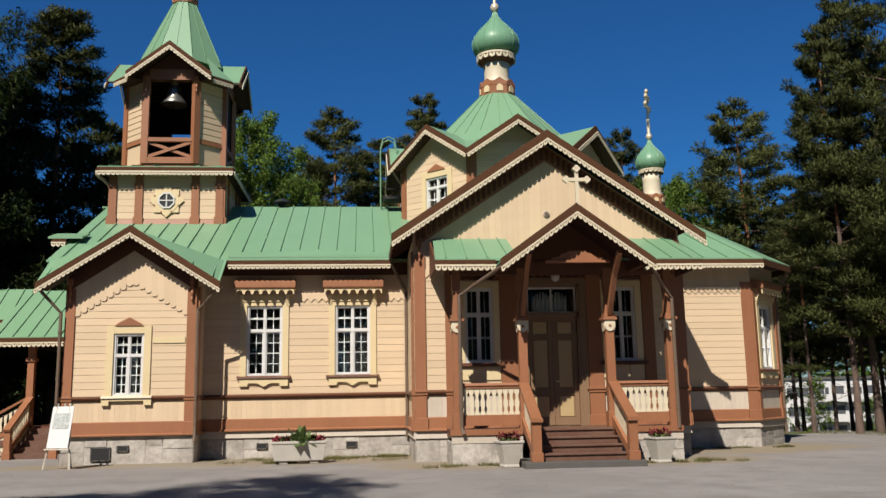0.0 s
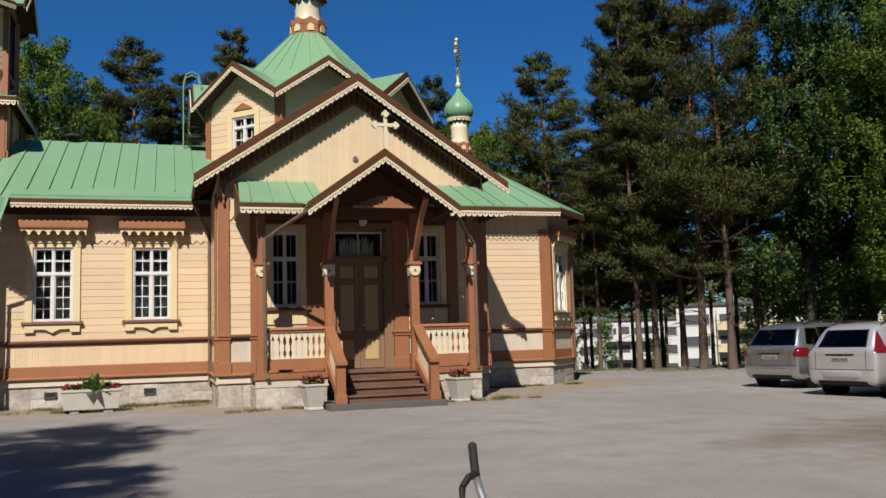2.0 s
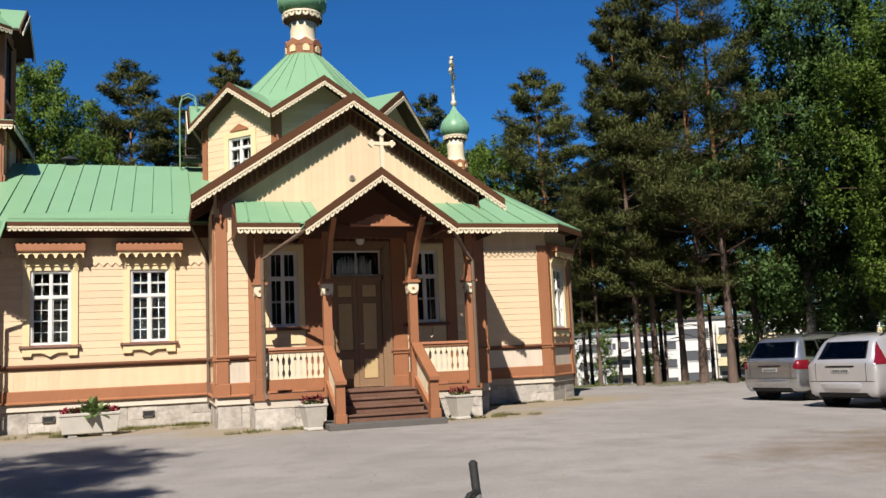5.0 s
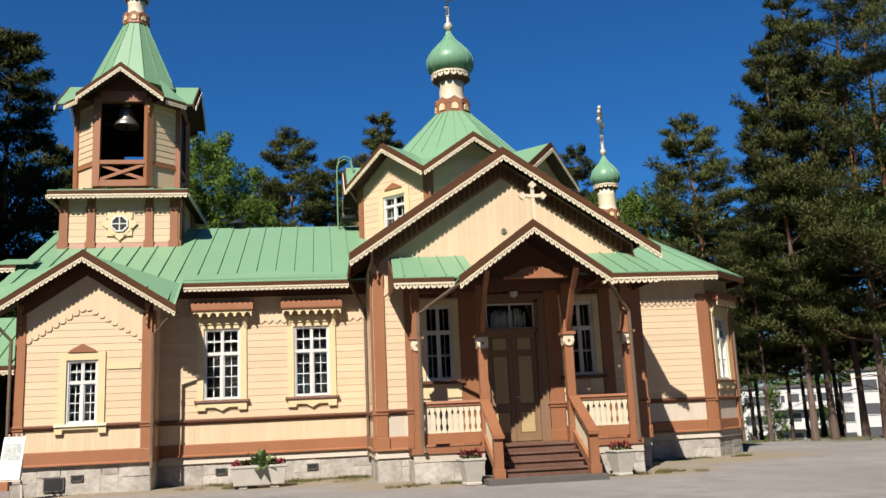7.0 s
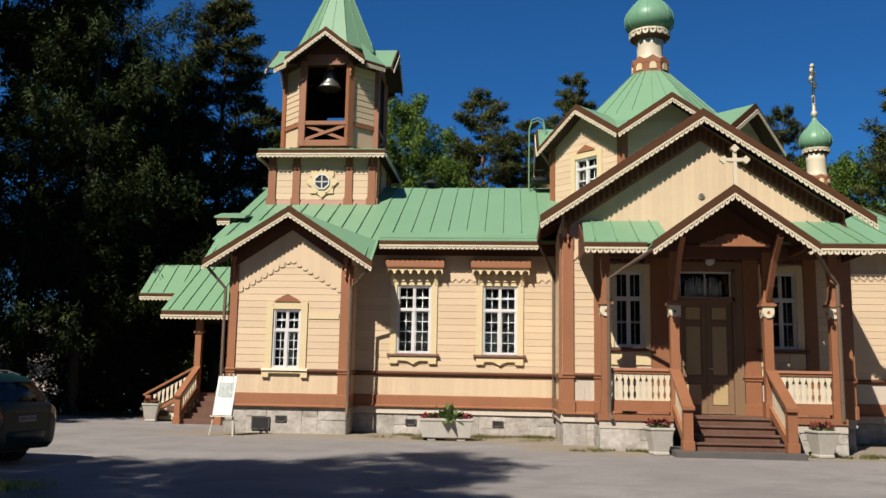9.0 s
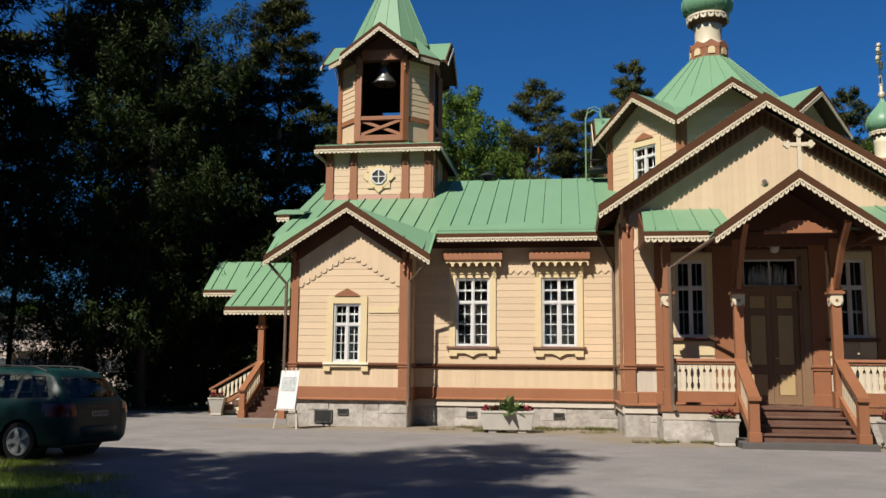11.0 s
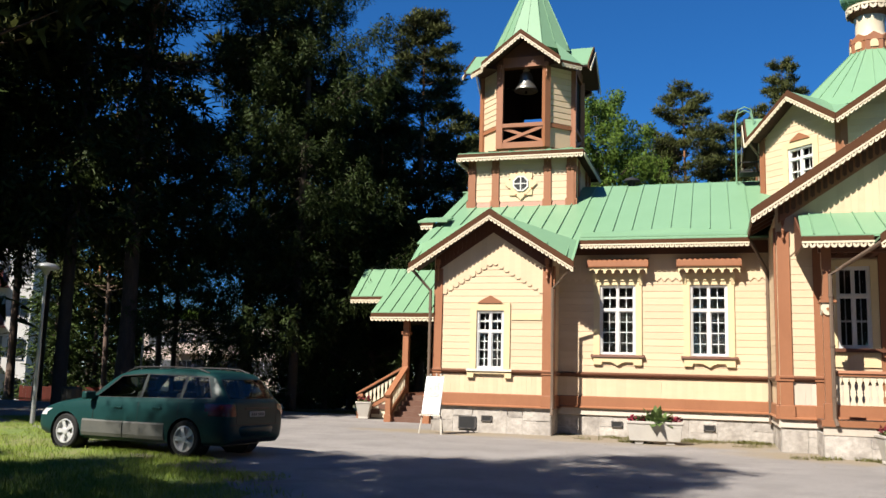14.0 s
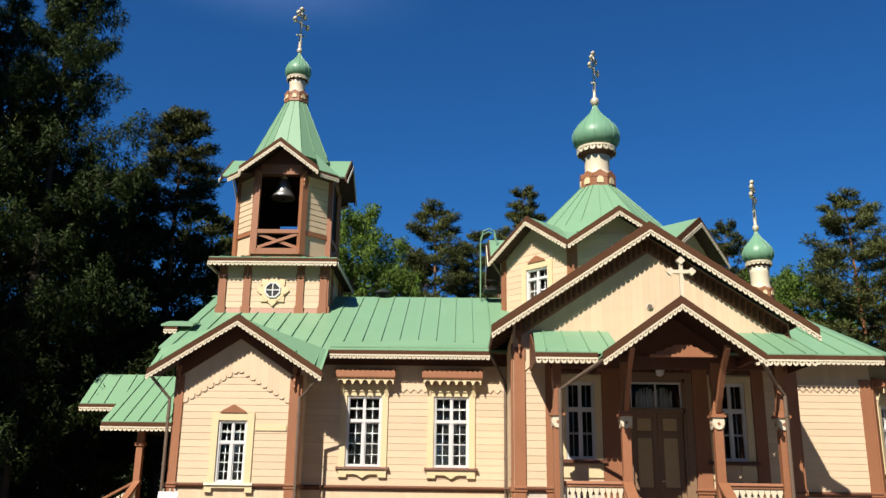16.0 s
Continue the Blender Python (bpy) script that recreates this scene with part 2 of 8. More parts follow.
def siding(parent, m, u0, u1, z0, z1, holes=(), pitch=0.185, mat=None, top=None):
    """Rows of lying boards with shadow joints, cut round the openings; top(z) gives the span at a height under a gable."""
    rows = max(1, round((z1 - z0) / pitch))
    high = (z1 - z0) / rows
    for i in range(rows):
        z = z0 + i * high
        a, b = top(z + high) if top else (u0, u1)
        cuts = sorted((o[0], o[1]) for o in holes if o[2] < z + high - 0.02 and o[3] > z + 0.02)
        at = a
        for h0, h1 in cuts + [(b, b)]:
            if min(h0, b) - at > 0.03:
                plank(mat or CREAM, parent, m, at, min(h0, b), z, high)
            at = max(at, h1)


def upright_boards(parent, m, u0, u1, z0, z1, width=0.14, top=None, mat=None):
    """Standing boards; top(u) gives the height under a gable."""
    n = max(1, round((u1 - u0) / width))
    w = (u1 - u0) / n
    for i in range(n):
        a = u0 + i * w
        za, zb = (top(a), top(a + w)) if top else (z1, z1)
        if min(za, zb) - z0 < 0.02:
            continue
        bm = bmesh.new()
        prism(bm, [(a + 0.001, -0.014, z0), (a + w - 0.001, -0.014, z0), (a + w - 0.001, -0.014, zb), (a + 0.001, -0.014, za)], (0, 0.012, 0), m)
        part("upright_board", bm, mat or CREAM, parent)


def fretwork(bm, p, q, down, out, pitch=0.17, drop=0.17, thick=0.03, hole=0.2):
    """A sawn trim from p to q: a plain band with a row of pierced round lobes hanging from it."""
    p, q, down, out = Vector(p), Vector(q), Vector(down).normalized(), Vector(out).normalized()
    pitch, drop = pitch * 0.96, drop * 0.92
    n = max(1, round((q - p).length / pitch))
    step = (q - p) / n
    w = step.length
    ax = step.normalized()
    prism(bm, [p + down * drop * 0.10, q + down * drop * 0.10, q + down * drop * 0.42, p + down * drop * 0.42], out * thick)
    r = w * 0.46
    ri = r * hole
    k = 7
    for i in range(n):
        c = p + step * (i + 0.5) + down * (drop * 0.42 + r * 0.55)
        arc = [(math.cos(math.pi * (1.2 - 1.4 * j / (k - 1))), math.sin(math.pi * (1.2 - 1.4 * j / (k - 1)))) for j in range(k)]
        o = [[bm.verts.new(c - ax * x * rr * -1 + down * y * rr + s) for x, y in arc] for rr, s in ((r, out * thick), (ri, out * thick), (r, Vector()), (ri, Vector()))]
        for j in range(k - 1):
            bm.faces.new((o[0][j], o[0][j + 1], o[1][j + 1], o[1][j]))
            bm.faces.new((o[2][j + 1], o[2][j], o[3][j], o[3][j + 1]))
            bm.faces.new((o[0][j + 1], o[0][j], o[2][j], o[2][j + 1]))


def arcade(bm, m, u0, u1, y, z, high, n, depth=0.03):
    """A board along a wall whose lower edge is a row of round notches between drops."""
    w = (u1 - u0) / n
    low = []
    for i in range(n):
        c = u0 + (i + 0.5) * w
        low += [(c - w * 0.5, y, z), (c - w * 0.40, y, z)] + [(c - w * 0.36 * math.cos(math.pi * j / 6), y, z + high * 0.12 + high * 0.52 * math.sin(math.pi * j / 6)) for j in range(7)] + [(c + w * 0.40, y, z)]
    prism(bm, low + [(u1, y, z), (u1, y, z + high), (u0, y, z + high)], (0, depth, 0), m)


def zigzag(bm, m, u0, u1, z, pitch=0.17, high=0.2, depth=0.03):
    """A board with a saw-toothed lower edge, along a wall."""
    n = max(1, round((u1 - u0) / pitch))
    w = (u1 - u0) / n
    low = []
    for i in range(n):
        low += [(u0 + i * w, -depth, z), (u0 + (i + 0.5) * w, -depth, z - w * 0.5)]
    prism(bm, low + [(u1, -depth, z), (u1, -depth, z + high), (u0, -depth, z + high)], (0, depth, 0), m)


def roof_slab(name, quad, parent, thick=0.05, seams=0, mat=None, lip=True):
    """A sheet-metal roof plane: quad is eave left, eave right, ridge right, ridge left; standing seams run up it."""
    a, b, c, d = [Vector(p) for p in quad]
    bm = bmesh.new()
    prism(bm, (a, b, c, d), (0, 0, -thick))
    roof = part(name, bm, mat or GREEN, parent)
    nrm = (b - a).cross(d - a).normalized()
    nrm = nrm if nrm.z > 0 else -nrm
    if seams:
        for i in range(seams):
            f = (i + 0.5) / seams
            p, q = a.lerp(b, f), d.lerp(c, f)
            bm = bmesh.new()
            beam(bm, p + nrm * 0.018, q + nrm * 0.018, 0.022, 0.046, nrm)
            part("seam", bm, mat or GREEN, roof)
    return roof


def barge(parent, m, c, half, y, z_eave, z_ridge, depth=0.24, fret=0.17):
    """Bargeboards of a gable: a brown board under each slope and a pale fretwork below it."""
    for s in (-1, 1):
        p, q = Vector((c + s * half, y, z_eave)), Vector((c, y, z_ridge))
        bm = bmesh.new()
        prism(bm, [p + Vector((0, 0, 0.012)), q + Vector((0, 0, 0.012)), q + Vector((0, 0, -0.05 - depth * 1.1)), p + Vector((0, 0, -0.05 - depth * 0.9))], (0, 0.045, 0), m)
        board = part("bargeboard", bm, EAVE, parent, "weathered brown bargeboard")
        bm = bmesh.new()
        d = Vector((0, 0, -1))
        n = Vector((-(q - p).z * s, 0, -abs((q - p).x)))
        a, b = p + Vector((0, -0.035, -0.05 - depth * 0.58)), q + Vector((0, -0.035, -0.05 - depth * 0.66))
        fretwork(bm, m @ a, m @ b, m.to_3x3() @ Vector((s * -0.0, 0, -1)), m.to_3x3() @ Vector((0, -1, 0)), fret, fret)
        part("fretwork", bm, PALE, board, "pale scalloped fretwork")


def window(parent, m, u, z, w, h, casing="plain", transom=0.36, deep=0.10, name="window", mullion=0.075, bars=4):
    """A white casement: u, z its lower left corner, w by h; two lights below and a fanlight row above, with thin bars."""
    bm = bmesh.new()
    f = 0.055
    loops = []
    for y, e in ((-0.02, 0.0), (-0.02, f), (deep, f), (deep, 0.0)):
        loops.append([bm.verts.new(m @ Vector(p)) for p in ((u + e, y, z + e), (u + w - e, y, z + e), (u + w - e, y, z + h - e), (u + e, y, z + h - e))])
    for p, q in zip(loops, loops[1:] + loops[:1]):
        for k in range(4):
            bm.faces.new((p[k], p[(k + 1) % 4], q[(k + 1) % 4], q[k]))
    win = part(name, bm, WHITE, parent, "white-painted casement window with thin glazing bars")
    zt = z + h * (1 - transom)
    low_half, up_half = mullion / 2, 0.016
    for piece, a, b, c, d, y in (("transom", u + f, u + w - f, zt - 0.03, zt + 0.03, -0.012), ("mullion", u + w / 2 - low_half, u + w / 2 + low_half, z + f, zt - 0.03, -0.015), ("mullion", u + w / 2 - up_half, u + w / 2 + up_half, zt + 0.03, z + h - f, 0.0)):
        bm = bmesh.new()
        box(bm, a, b, y, deep - 0.01, c, d, m)
        part(piece, bm, WHITE, win)
    for half, lo, hi, rows in ((low_half, z + f, zt - 0.03, bars), (up_half, zt + 0.03, z + h - f, max(1, bars // 2))):
        for a, b in ((u + f, u + w / 2 - half), (u + w / 2 + half, u + w - f)):
            bm = bmesh.new()
            box(bm, a, b, 0.03, 0.036, lo, hi, m)
            pane = part("pane", bm, GLASS, win)
            pane.visible_shadow = False
            bm = bmesh.new()
            e = 0.013
            for x in (a + e, b - e):
                box(bm, x - e, x + e, 0.012, 0.05, lo, hi, m)
            for zz in (lo + e, hi - e):
                box(bm, a, b, 0.014, 0.05, zz - e, zz + e, m)
            if rows > 1:
                zz = (lo + hi) / 2
                box(bm, a, b, 0.016, 0.05, zz - 0.011, zz + 0.011, m)
            part("sash", bm, WHITE, win)
            bm = bmesh.new()
            x = (a + b) / 2
            box(bm, x - 0.009, x + 0.009, 0.09, 0.105, lo, hi, m)
            for k in range(1, rows):
                zz = lo + (hi - lo) * k / rows + (0.035 if rows == 2 else 0.0)
                box(bm, a, b, 0.09, 0.105, zz - 0.008, zz + 0.008, m)
            part("glazing_bar", bm, WHITE, win)
    # a black sheet behind the panes paints the room's darkness
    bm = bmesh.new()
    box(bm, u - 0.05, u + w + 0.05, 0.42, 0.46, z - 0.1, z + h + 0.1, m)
    part("dark_backing", bm, DARKROOM, win)
    return win


def drainpipe(parent, points, r=0.045):
    bm = bmesh.new()
    tube(bm, points, r, 8)
    for a, b in zip(points, points[1:]):
        a, b = Vector(a), Vector(b)
        if abs((b - a).z) > 1.5:
            for f in (0.15, 0.5, 0.85):
                c = a.lerp(b, f)
                tube(bm, (c - Vector((0, 0, 0.025)), c + Vector((0, 0, 0.025))), r * 1.25, 8)
    return part("drainpipe", bm, ZINC, parent, "grey-brown metal drainpipe", smooth=False)

# ---- the church ----
church = thing("church", "cream wooden church with brown trim, green metal roofs and onion domes", "church")
church.location = (1.0, 28.0, 0)
PLACED.append(church)

AX, AY = -6.05, 24.2      # narthex arm: middle, front
NY = 25.2                 # nave front
CX, CY = 4.74, 22.3       # crossing arm: middle, front
AXIS = 30.1               # the church's long axis
BASE, DADO, BELT = 0.75, 1.08, 1.66


def plinth(m, u0, u1, top=0.55):
    """Granite footing with separate blocks, and the mortar behind."""
    bm = bmesh.new()
    box(bm, u0, u1, 0.0, 0.4, -0.1, top, m)
    foot = part("footing", bm, MORTAR, church)
    rng = random.Random(int(u0 * 100) + int(u1 * 10))
    u = u0
    while u < u1 - 0.02:
        w = min(rng.uniform(0.3, 1.0), u1 - u)
        if u1 - u - w < 0.2:
            w = u1 - u
        split = rng.uniform(0.35, 0.65) * top
        for lo, hi in (((0.0, split), (split, top)) if rng.random() < 0.55 else ((0.0, top),)):
            bm = bmesh.new()
            j = 0.004
            a, b, lo, hi = u + j, u + w - j, lo + j, hi - j
            jig = lambda: rng.uniform(-0.012, 0.012)
            pts = [(x + jig() * 0.4, z_ + jig() * 0.4) for x, z_ in ((a, lo), ((a + b) / 2, lo), (b, lo), (b, (lo + hi) / 2), (b, hi), ((a + b) / 2, hi), (a, hi), (a, (lo + hi) / 2))]
            n = 8
            d = -0.006 - rng.uniform(0, 0.010)
            mid = bm.verts.new(m @ Vector(((a + b) / 2, d - 0.006, (lo + hi) / 2)))
            f1 = [bm.verts.new(m @ Vector(((a + b) / 2 + (x - (a + b) / 2) * 0.985, d, (lo + hi) / 2 + (z_ - (lo + hi) / 2) * 0.975))) for x, z_ in pts]
            f2 = [bm.verts.new(m @ Vector((x, 0.03, z_))) for x, z_ in pts]
            for k in range(n):
                q = (k + 1) % n
                bm.faces.new((mid, f1[k], f1[q]))
                bm.faces.new((f1[k], f2[k], f2[q], f1[q]))
            part("stone", bm, STONE, foot)
        u += w
    return foot


def vent(m, u, z, w=0.3, h=0.16):
    bm = bmesh.new()
    box(bm, u, u + w, -0.045, 0.02, z, z + h, m)
    v = part("footing_vent", bm, IRON, church)
    bm = bmesh.new()
    for a, b, c, d in ((0, w, 0, 0.025), (0, w, h - 0.025, h), (0, 0.03, 0, h), (w - 0.03, w, 0, h)):
        box(bm, u + a, u + b, -0.055, -0.04, z + c, z + d, m)
    part("vent_frame", bm, DARKSLAB, v)


def clad(m, u0, u1, top, holes, board_plinth=True, foot=True, low=BASE, siding_top=None, shape=None, gap=None, dado=None):
    """A wall with footing, base board, dado of standing boards, belt moulding and lying boards; gap is a doorway's span."""
    bm = bmesh.new()
    panel(bm, m, u0, u1, 0.5, top, holes)
    wall = part("wall", bm, CREAM, church)
    if foot:
        plinth(m, u0, u1, 0.55 if board_plinth else 0.72)
    for a, b in ((u0, gap[0]), (gap[1], u1)) if gap else ((u0, u1),):
        if board_plinth:
            bm = bmesh.new()
            prism(bm, [(a, -0.03, 0.55), (a, -0.06, 0.57), (a, -0.03, low), (a, 0, low), (a, 0, 0.55)], (b - a, 0, 0), m)
            part("plinth_board", bm, PLINTH, wall)
        bm = bmesh.new()
        prism(bm, [(a, -0.11, low), (a, -0.11, low + 0.03), (a, -0.055, low + 0.06), (a, -0.05, DADO - 0.02), (a, -0.03, DADO), (a, 0, DADO), (a, 0, low)], (b - a, 0, 0), m)
        part("base_board", bm, BROWN, wall, "reddish-brown base board")
        upright_boards(wall, m, a, b, DADO, BELT - 0.04, 0.135, mat=dado)
        bm = bmesh.new()
        prism(bm, [(a, -0.03, BELT - 0.06), (a, -0.05, BELT - 0.03), (a, -0.10, BELT), (a, -0.11, BELT + 0.03), (a, -0.04, BELT + 0.07), (a, 0, BELT + 0.07), (a, 0, BELT - 0.06)], (b - a, 0, 0), m)
        part("belt_moulding", bm, DARKBROWN, wall, "dark brown belt moulding")
    siding(wall, m, u0, u1, BELT + 0.07, siding_top or top, holes, top=shape)
    return wall


def pilaster(m, u, w, z0, z1, proud=0.07, parent=None):
    bm = bmesh.new()
    box(bm, u, u + w, -proud, 0.0, z0, z1, m)
    box(bm, u - 0.03, u + w + 0.03, -proud - 0.03, 0.0, z0, DADO - 0.02, m)
    box(bm, u - 0.025, u + w + 0.025, -proud - 0.025, 0.0, BELT - 0.05, BELT + 0.08, m)
    part("pilaster", bm, BROWN, parent or church, bevel=0.008)


def casing(m, u, z, w, h, style, parent):
    """Casing round a window: side boards, head, sill and a sawn apron; style hood has a brown cap on a fretwork."""
    bm = bmesh.new()
    s = 0.17 if style == "hood" else 0.18
    box(bm, u - s, u, -0.065, 0.0, z - 0.02, z + h + (0.12 if style == "hood" else 0.2), m)
    box(bm, u + w, u + w + s, -0.065, 0.0, z - 0.02, z + h + (0.12 if style == "hood" else 0.2), m)
    box(bm, u, u + w, -0.06, 0.0, z + h, z + h + (0.12 if style == "hood" else 0.2), m)
    if style == "hood":
        box(bm, u - s - 0.03, u + w + s + 0.03, -0.09, 0.0, z + h + 0.12, z + h + 0.30, m)
        for x in (u - s - 0.02, u + w + s - 0.08):
            prism(bm, [(x, -0.16, z + h + 0.30), (x, -0.10, z + h + 0.12), (x, -0.07, z + h + 0.0), (x, -0.06, z + h + 0.30)], (0.10, 0, 0), m)
    case = part("window_casing", bm, YELLOW, parent, "yellow-cream window casing")
    if style == "hood":
        bm = bmesh.new()
        a, b = u - s - 0.16, u + w + s + 0.20
        prism(bm, [(a, 0, z + h + 0.47), (a, -0.36, z + h + 0.47), (a, -0.37, z + h + 0.50), (a, -0.365, z + h + 0.65), (a, -0.30, z + h + 0.67), (a, 0, z + h + 0.76)], (b - a, 0, 0), m)
        n = 12
        for i in range(n):
            x = a + (b - a) * (i + 0.5) / n
            box(bm, x - 0.03, x + 0.03, -0.325, -0.30, z + h + 0.655, z + h + 0.69, m)
        part("hood", bm, BROWN, case, "reddish-brown window hood")
        bm = bmesh.new()
        arcade(bm, m, a + 0.04, b - 0.04, -0.32, z + h + 0.30, 0.18, 7)
        part("hood_fretwork", bm, YELLOW, case)
    elif style == "pediment":
        bm = bmesh.new()
        c = u + w / 2
        prism(bm, [(c - 0.36, -0.09, z + h + 0.2), (c + 0.36, -0.09, z + h + 0.2), (c + 0.30, -0.09, z + h + 0.26), (c, -0.09, z + h + 0.42), (c - 0.30, -0.09, z + h + 0.26)], (0, 0.09, 0), m)
        part("pediment", bm, BROWN, case, "small brown pediment")
    bm = bmesh.new()
    prism(bm, [(u - s - 0.07, 0, z - 0.07), (u - s - 0.07, -0.14, z - 0.06), (u - s - 0.07, -0.13, z - 0.02), (u - s - 0.07, 0, z + 0.02)], (w + 2 * s + 0.14, 0, 0), m)
    part("window_sill", bm, DARKBROWN if style == "hood" else PALE, case)
    bm = bmesh.new()
    a, b, t = u - s, u + w + s, z - 0.07
    if style == "hood":
        c = (a + b) / 2
        prism(bm, [(a, -0.10, t), (a, -0.10, t - 0.2), (a + 0.22, -0.10, t - 0.2), (a + 0.24, -0.10, t - 0.12), (c - 0.2, -0.10, t - 0.12), (c - 0.12, -0.10, t - 0.15), (c, -0.10, t - 0.22),
                   (c + 0.12, -0.10, t - 0.15), (c + 0.2, -0.10, t - 0.12), (b - 0.24, -0.10, t - 0.12), (b - 0.22, -0.10, t - 0.2), (b, -0.10, t - 0.2), (b, -0.10, t)], (0, 0.10, 0), m)
    else:
        prism(bm, [(a - 0.06, -0.10, t), (a - 0.06, -0.10, t - 0.17), (a + 0.13, -0.10, t - 0.17), (a + 0.13, -0.10, t - 0.06), (b - 0.13, -0.10, t - 0.06), (b - 0.13, -0.10, t - 0.17), (b + 0.06, -0.10, t - 0.17), (b + 0.06, -0.10, t)], (0, 0.10, 0), m)
    part("apron", bm, YELLOW, case)


def dressed_window(m, u, z, w, h, style, parent, **k):
    window(parent, m, u, z, w, h, deep=0.12, **k)
    casing(m, u, z, w, h, style, parent)


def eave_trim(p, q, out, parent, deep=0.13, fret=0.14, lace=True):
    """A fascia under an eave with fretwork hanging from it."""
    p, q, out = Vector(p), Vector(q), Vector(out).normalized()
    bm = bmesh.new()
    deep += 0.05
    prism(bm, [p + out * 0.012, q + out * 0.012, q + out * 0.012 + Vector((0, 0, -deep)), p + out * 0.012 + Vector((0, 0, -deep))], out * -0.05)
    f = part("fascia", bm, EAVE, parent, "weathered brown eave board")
    if not lace:
        return
    bm = bmesh.new()
    fretwork(bm, p + Vector((0, 0, -deep * 0.66)) + out * 0.02, q + Vector((0, 0, -deep * 0.66)) + out * 0.02, (0, 0, -1), out, fret, fret)
    part("fretwork", bm, PALE, f, "pale scalloped fretwork")


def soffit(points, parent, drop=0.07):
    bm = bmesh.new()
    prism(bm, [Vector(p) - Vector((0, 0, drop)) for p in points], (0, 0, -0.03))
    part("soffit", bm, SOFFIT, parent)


# narthex arm
ma = wall_frame(0, AY)
a0, a1 = -7.75, -4.38
WA = (-6.49, -5.71, 1.74, 3.36)


wall = clad(ma, a0, a1, 4.5, [WA], board_plinth=False, low=0.72, siding_top=4.5)
bm = bmesh.new()
prism(bm, [(a0, 0, 4.5), (a1, 0, 4.5), (a1, 0, 4.85), (AX, 0, 5.98), (a0, 0, 4.85)], (0, 0.25, 0), ma)
part("gable_wall", bm, CREAM, wall)
siding(wall, ma, a0, a1, 4.5, 5.8, (), top=lambda z: (max(a0, AX - (5.98 - z) / 0.66), min(a1, AX + (5.98 - z) / 0.66)))
# brown frieze along the slopes, and sawn boards that hang below it
for s in (-1, 1):
    bm = bmesh.new()
    prism(bm, [(AX, -0.066, 5.98), (AX, -0.066, 5.56), (AX + s * 1.68, -0.066, 4.45), (AX + s * 1.68, -0.066, 4.87)], (0, 0.02, 0), ma)
    part("frieze_board", bm, DARKBROWN, wall, "dark brown frieze board under the gable")
n = 18
for i in range(n):
    u = a0 + 0.22 + (a1 - a0 - 0.44) * i / n
    w = (a1 - a0 - 0.44) / n
    low = 4.72 - 1.0 * abs((u + w / 2 - AX) / 1.65)
    bm = bmesh.new()
    zt = min(5.86 - 0.66 * abs(u - AX), 5.86 - 0.66 * abs(u + w - AX))
    prism(bm, [(u, -0.052, low), (u + w * 0.25, -0.052, low - 0.05), (u + w * 0.75, -0.052, low - 0.05), (u + w, -0.052, low), (u + w, -0.052, zt), (u, -0.052, zt)], (0, 0.02, 0), ma)
    part("hanging_board", bm, CREAM, wall)
for s in (-1, 1):
    for i in range(13):
        f = (i + 0.5) / 13
        u, z = AX + s * 1.62 * f, 5.92 - 0.66 * 1.62 * f
        bm = bmesh.new()
        prism(bm, [(u - 0.04, -0.085, z - 0.20), (u, -0.085, z - 0.24), (u + 0.04, -0.085, z - 0.20), (u + 0.04, -0.085, z), (u - 0.04, -0.085, z)], (0, 0.03, 0), ma)
        part("frieze_slat", bm, DARKBROWN, wall)
pilaster(ma, a0, 0.25, 0.72, 4.55, parent=wall)
pilaster(ma, a1 - 0.25, 0.25, 0.72, 4.55, parent=wall)
dressed_window(ma, WA[0], WA[2], WA[1] - WA[0], WA[3] - WA[2], "pediment", church)
vent(ma, -6.3, 0.32)
vent(ma, -6.95, 0.1, 0.5, 0.34)
bm = bmesh.new()
box(bm, -5.50, -4.66, -0.05, -0.02, 3.10, 3.26, ma)
part("wall_plate", bm, YELLOW, wall, "pale newer board in the wall")
ms = wall_frame(a1, AY, 90)
w2 = clad(ms, 0, 1.0, 5.0, [], board_plinth=False, low=0.72)
pilaster(ms, 0, 0.2, 0.72, 4.6, parent=w2)
mw = wall_frame(a0, AY + 9.0, -90)
clad(mw, 0, 9.0, 5.0, [], board_plinth=False, low=0.72)
for s in (-1, 1):
    e = AX + 2.32 * s
    roof_slab("roof", [(e, 23.66, 4.645), (e + 0.02 * s, 24.68, 5.40), (AX, 26.06, 6.14), (AX, 23.66, 6.14)], church, 0.05, 0)
SEAMS = [0.84 - 0.53 * k for k in range(18)]
for x in SEAMS:
    f = abs(x - AX) / 2.3
    if f < 0.97:
        bm = bmesh.new()
        beam(bm, (x, 23.68, 6.158 - 1.49 * f), (x, 26.06 - 1.38 * f, 6.158 - 0.74 * f), 0.022, 0.046)
        part("seam", bm, GREEN, church)
barge(church, IDENT, AX, 2.34, 23.64, 4.645, 6.15, 0.2, 0.14)
for s in (-1, 1):
    soffit([(AX + 2.28 * s, 23.68, 4.62), (AX + 2.28 * s, 24.4, 4.62), (AX, 24.4, 6.08), (AX, 23.68, 6.08)], church)
drainpipe(church, [(-3.78, 23.70, 4.57), (-3.80, 23.75, 4.47), (-4.33, 24.02, 3.95), (-4.33, 24.06, 0.9), (-4.33, 24.0, 0.55)])
drainpipe(church, [(-8.32, 23.70, 4.57), (-8.29, 23.75, 4.47), (-7.82, 24.02, 3.9), (-7.82, 24.06, 0.5)])

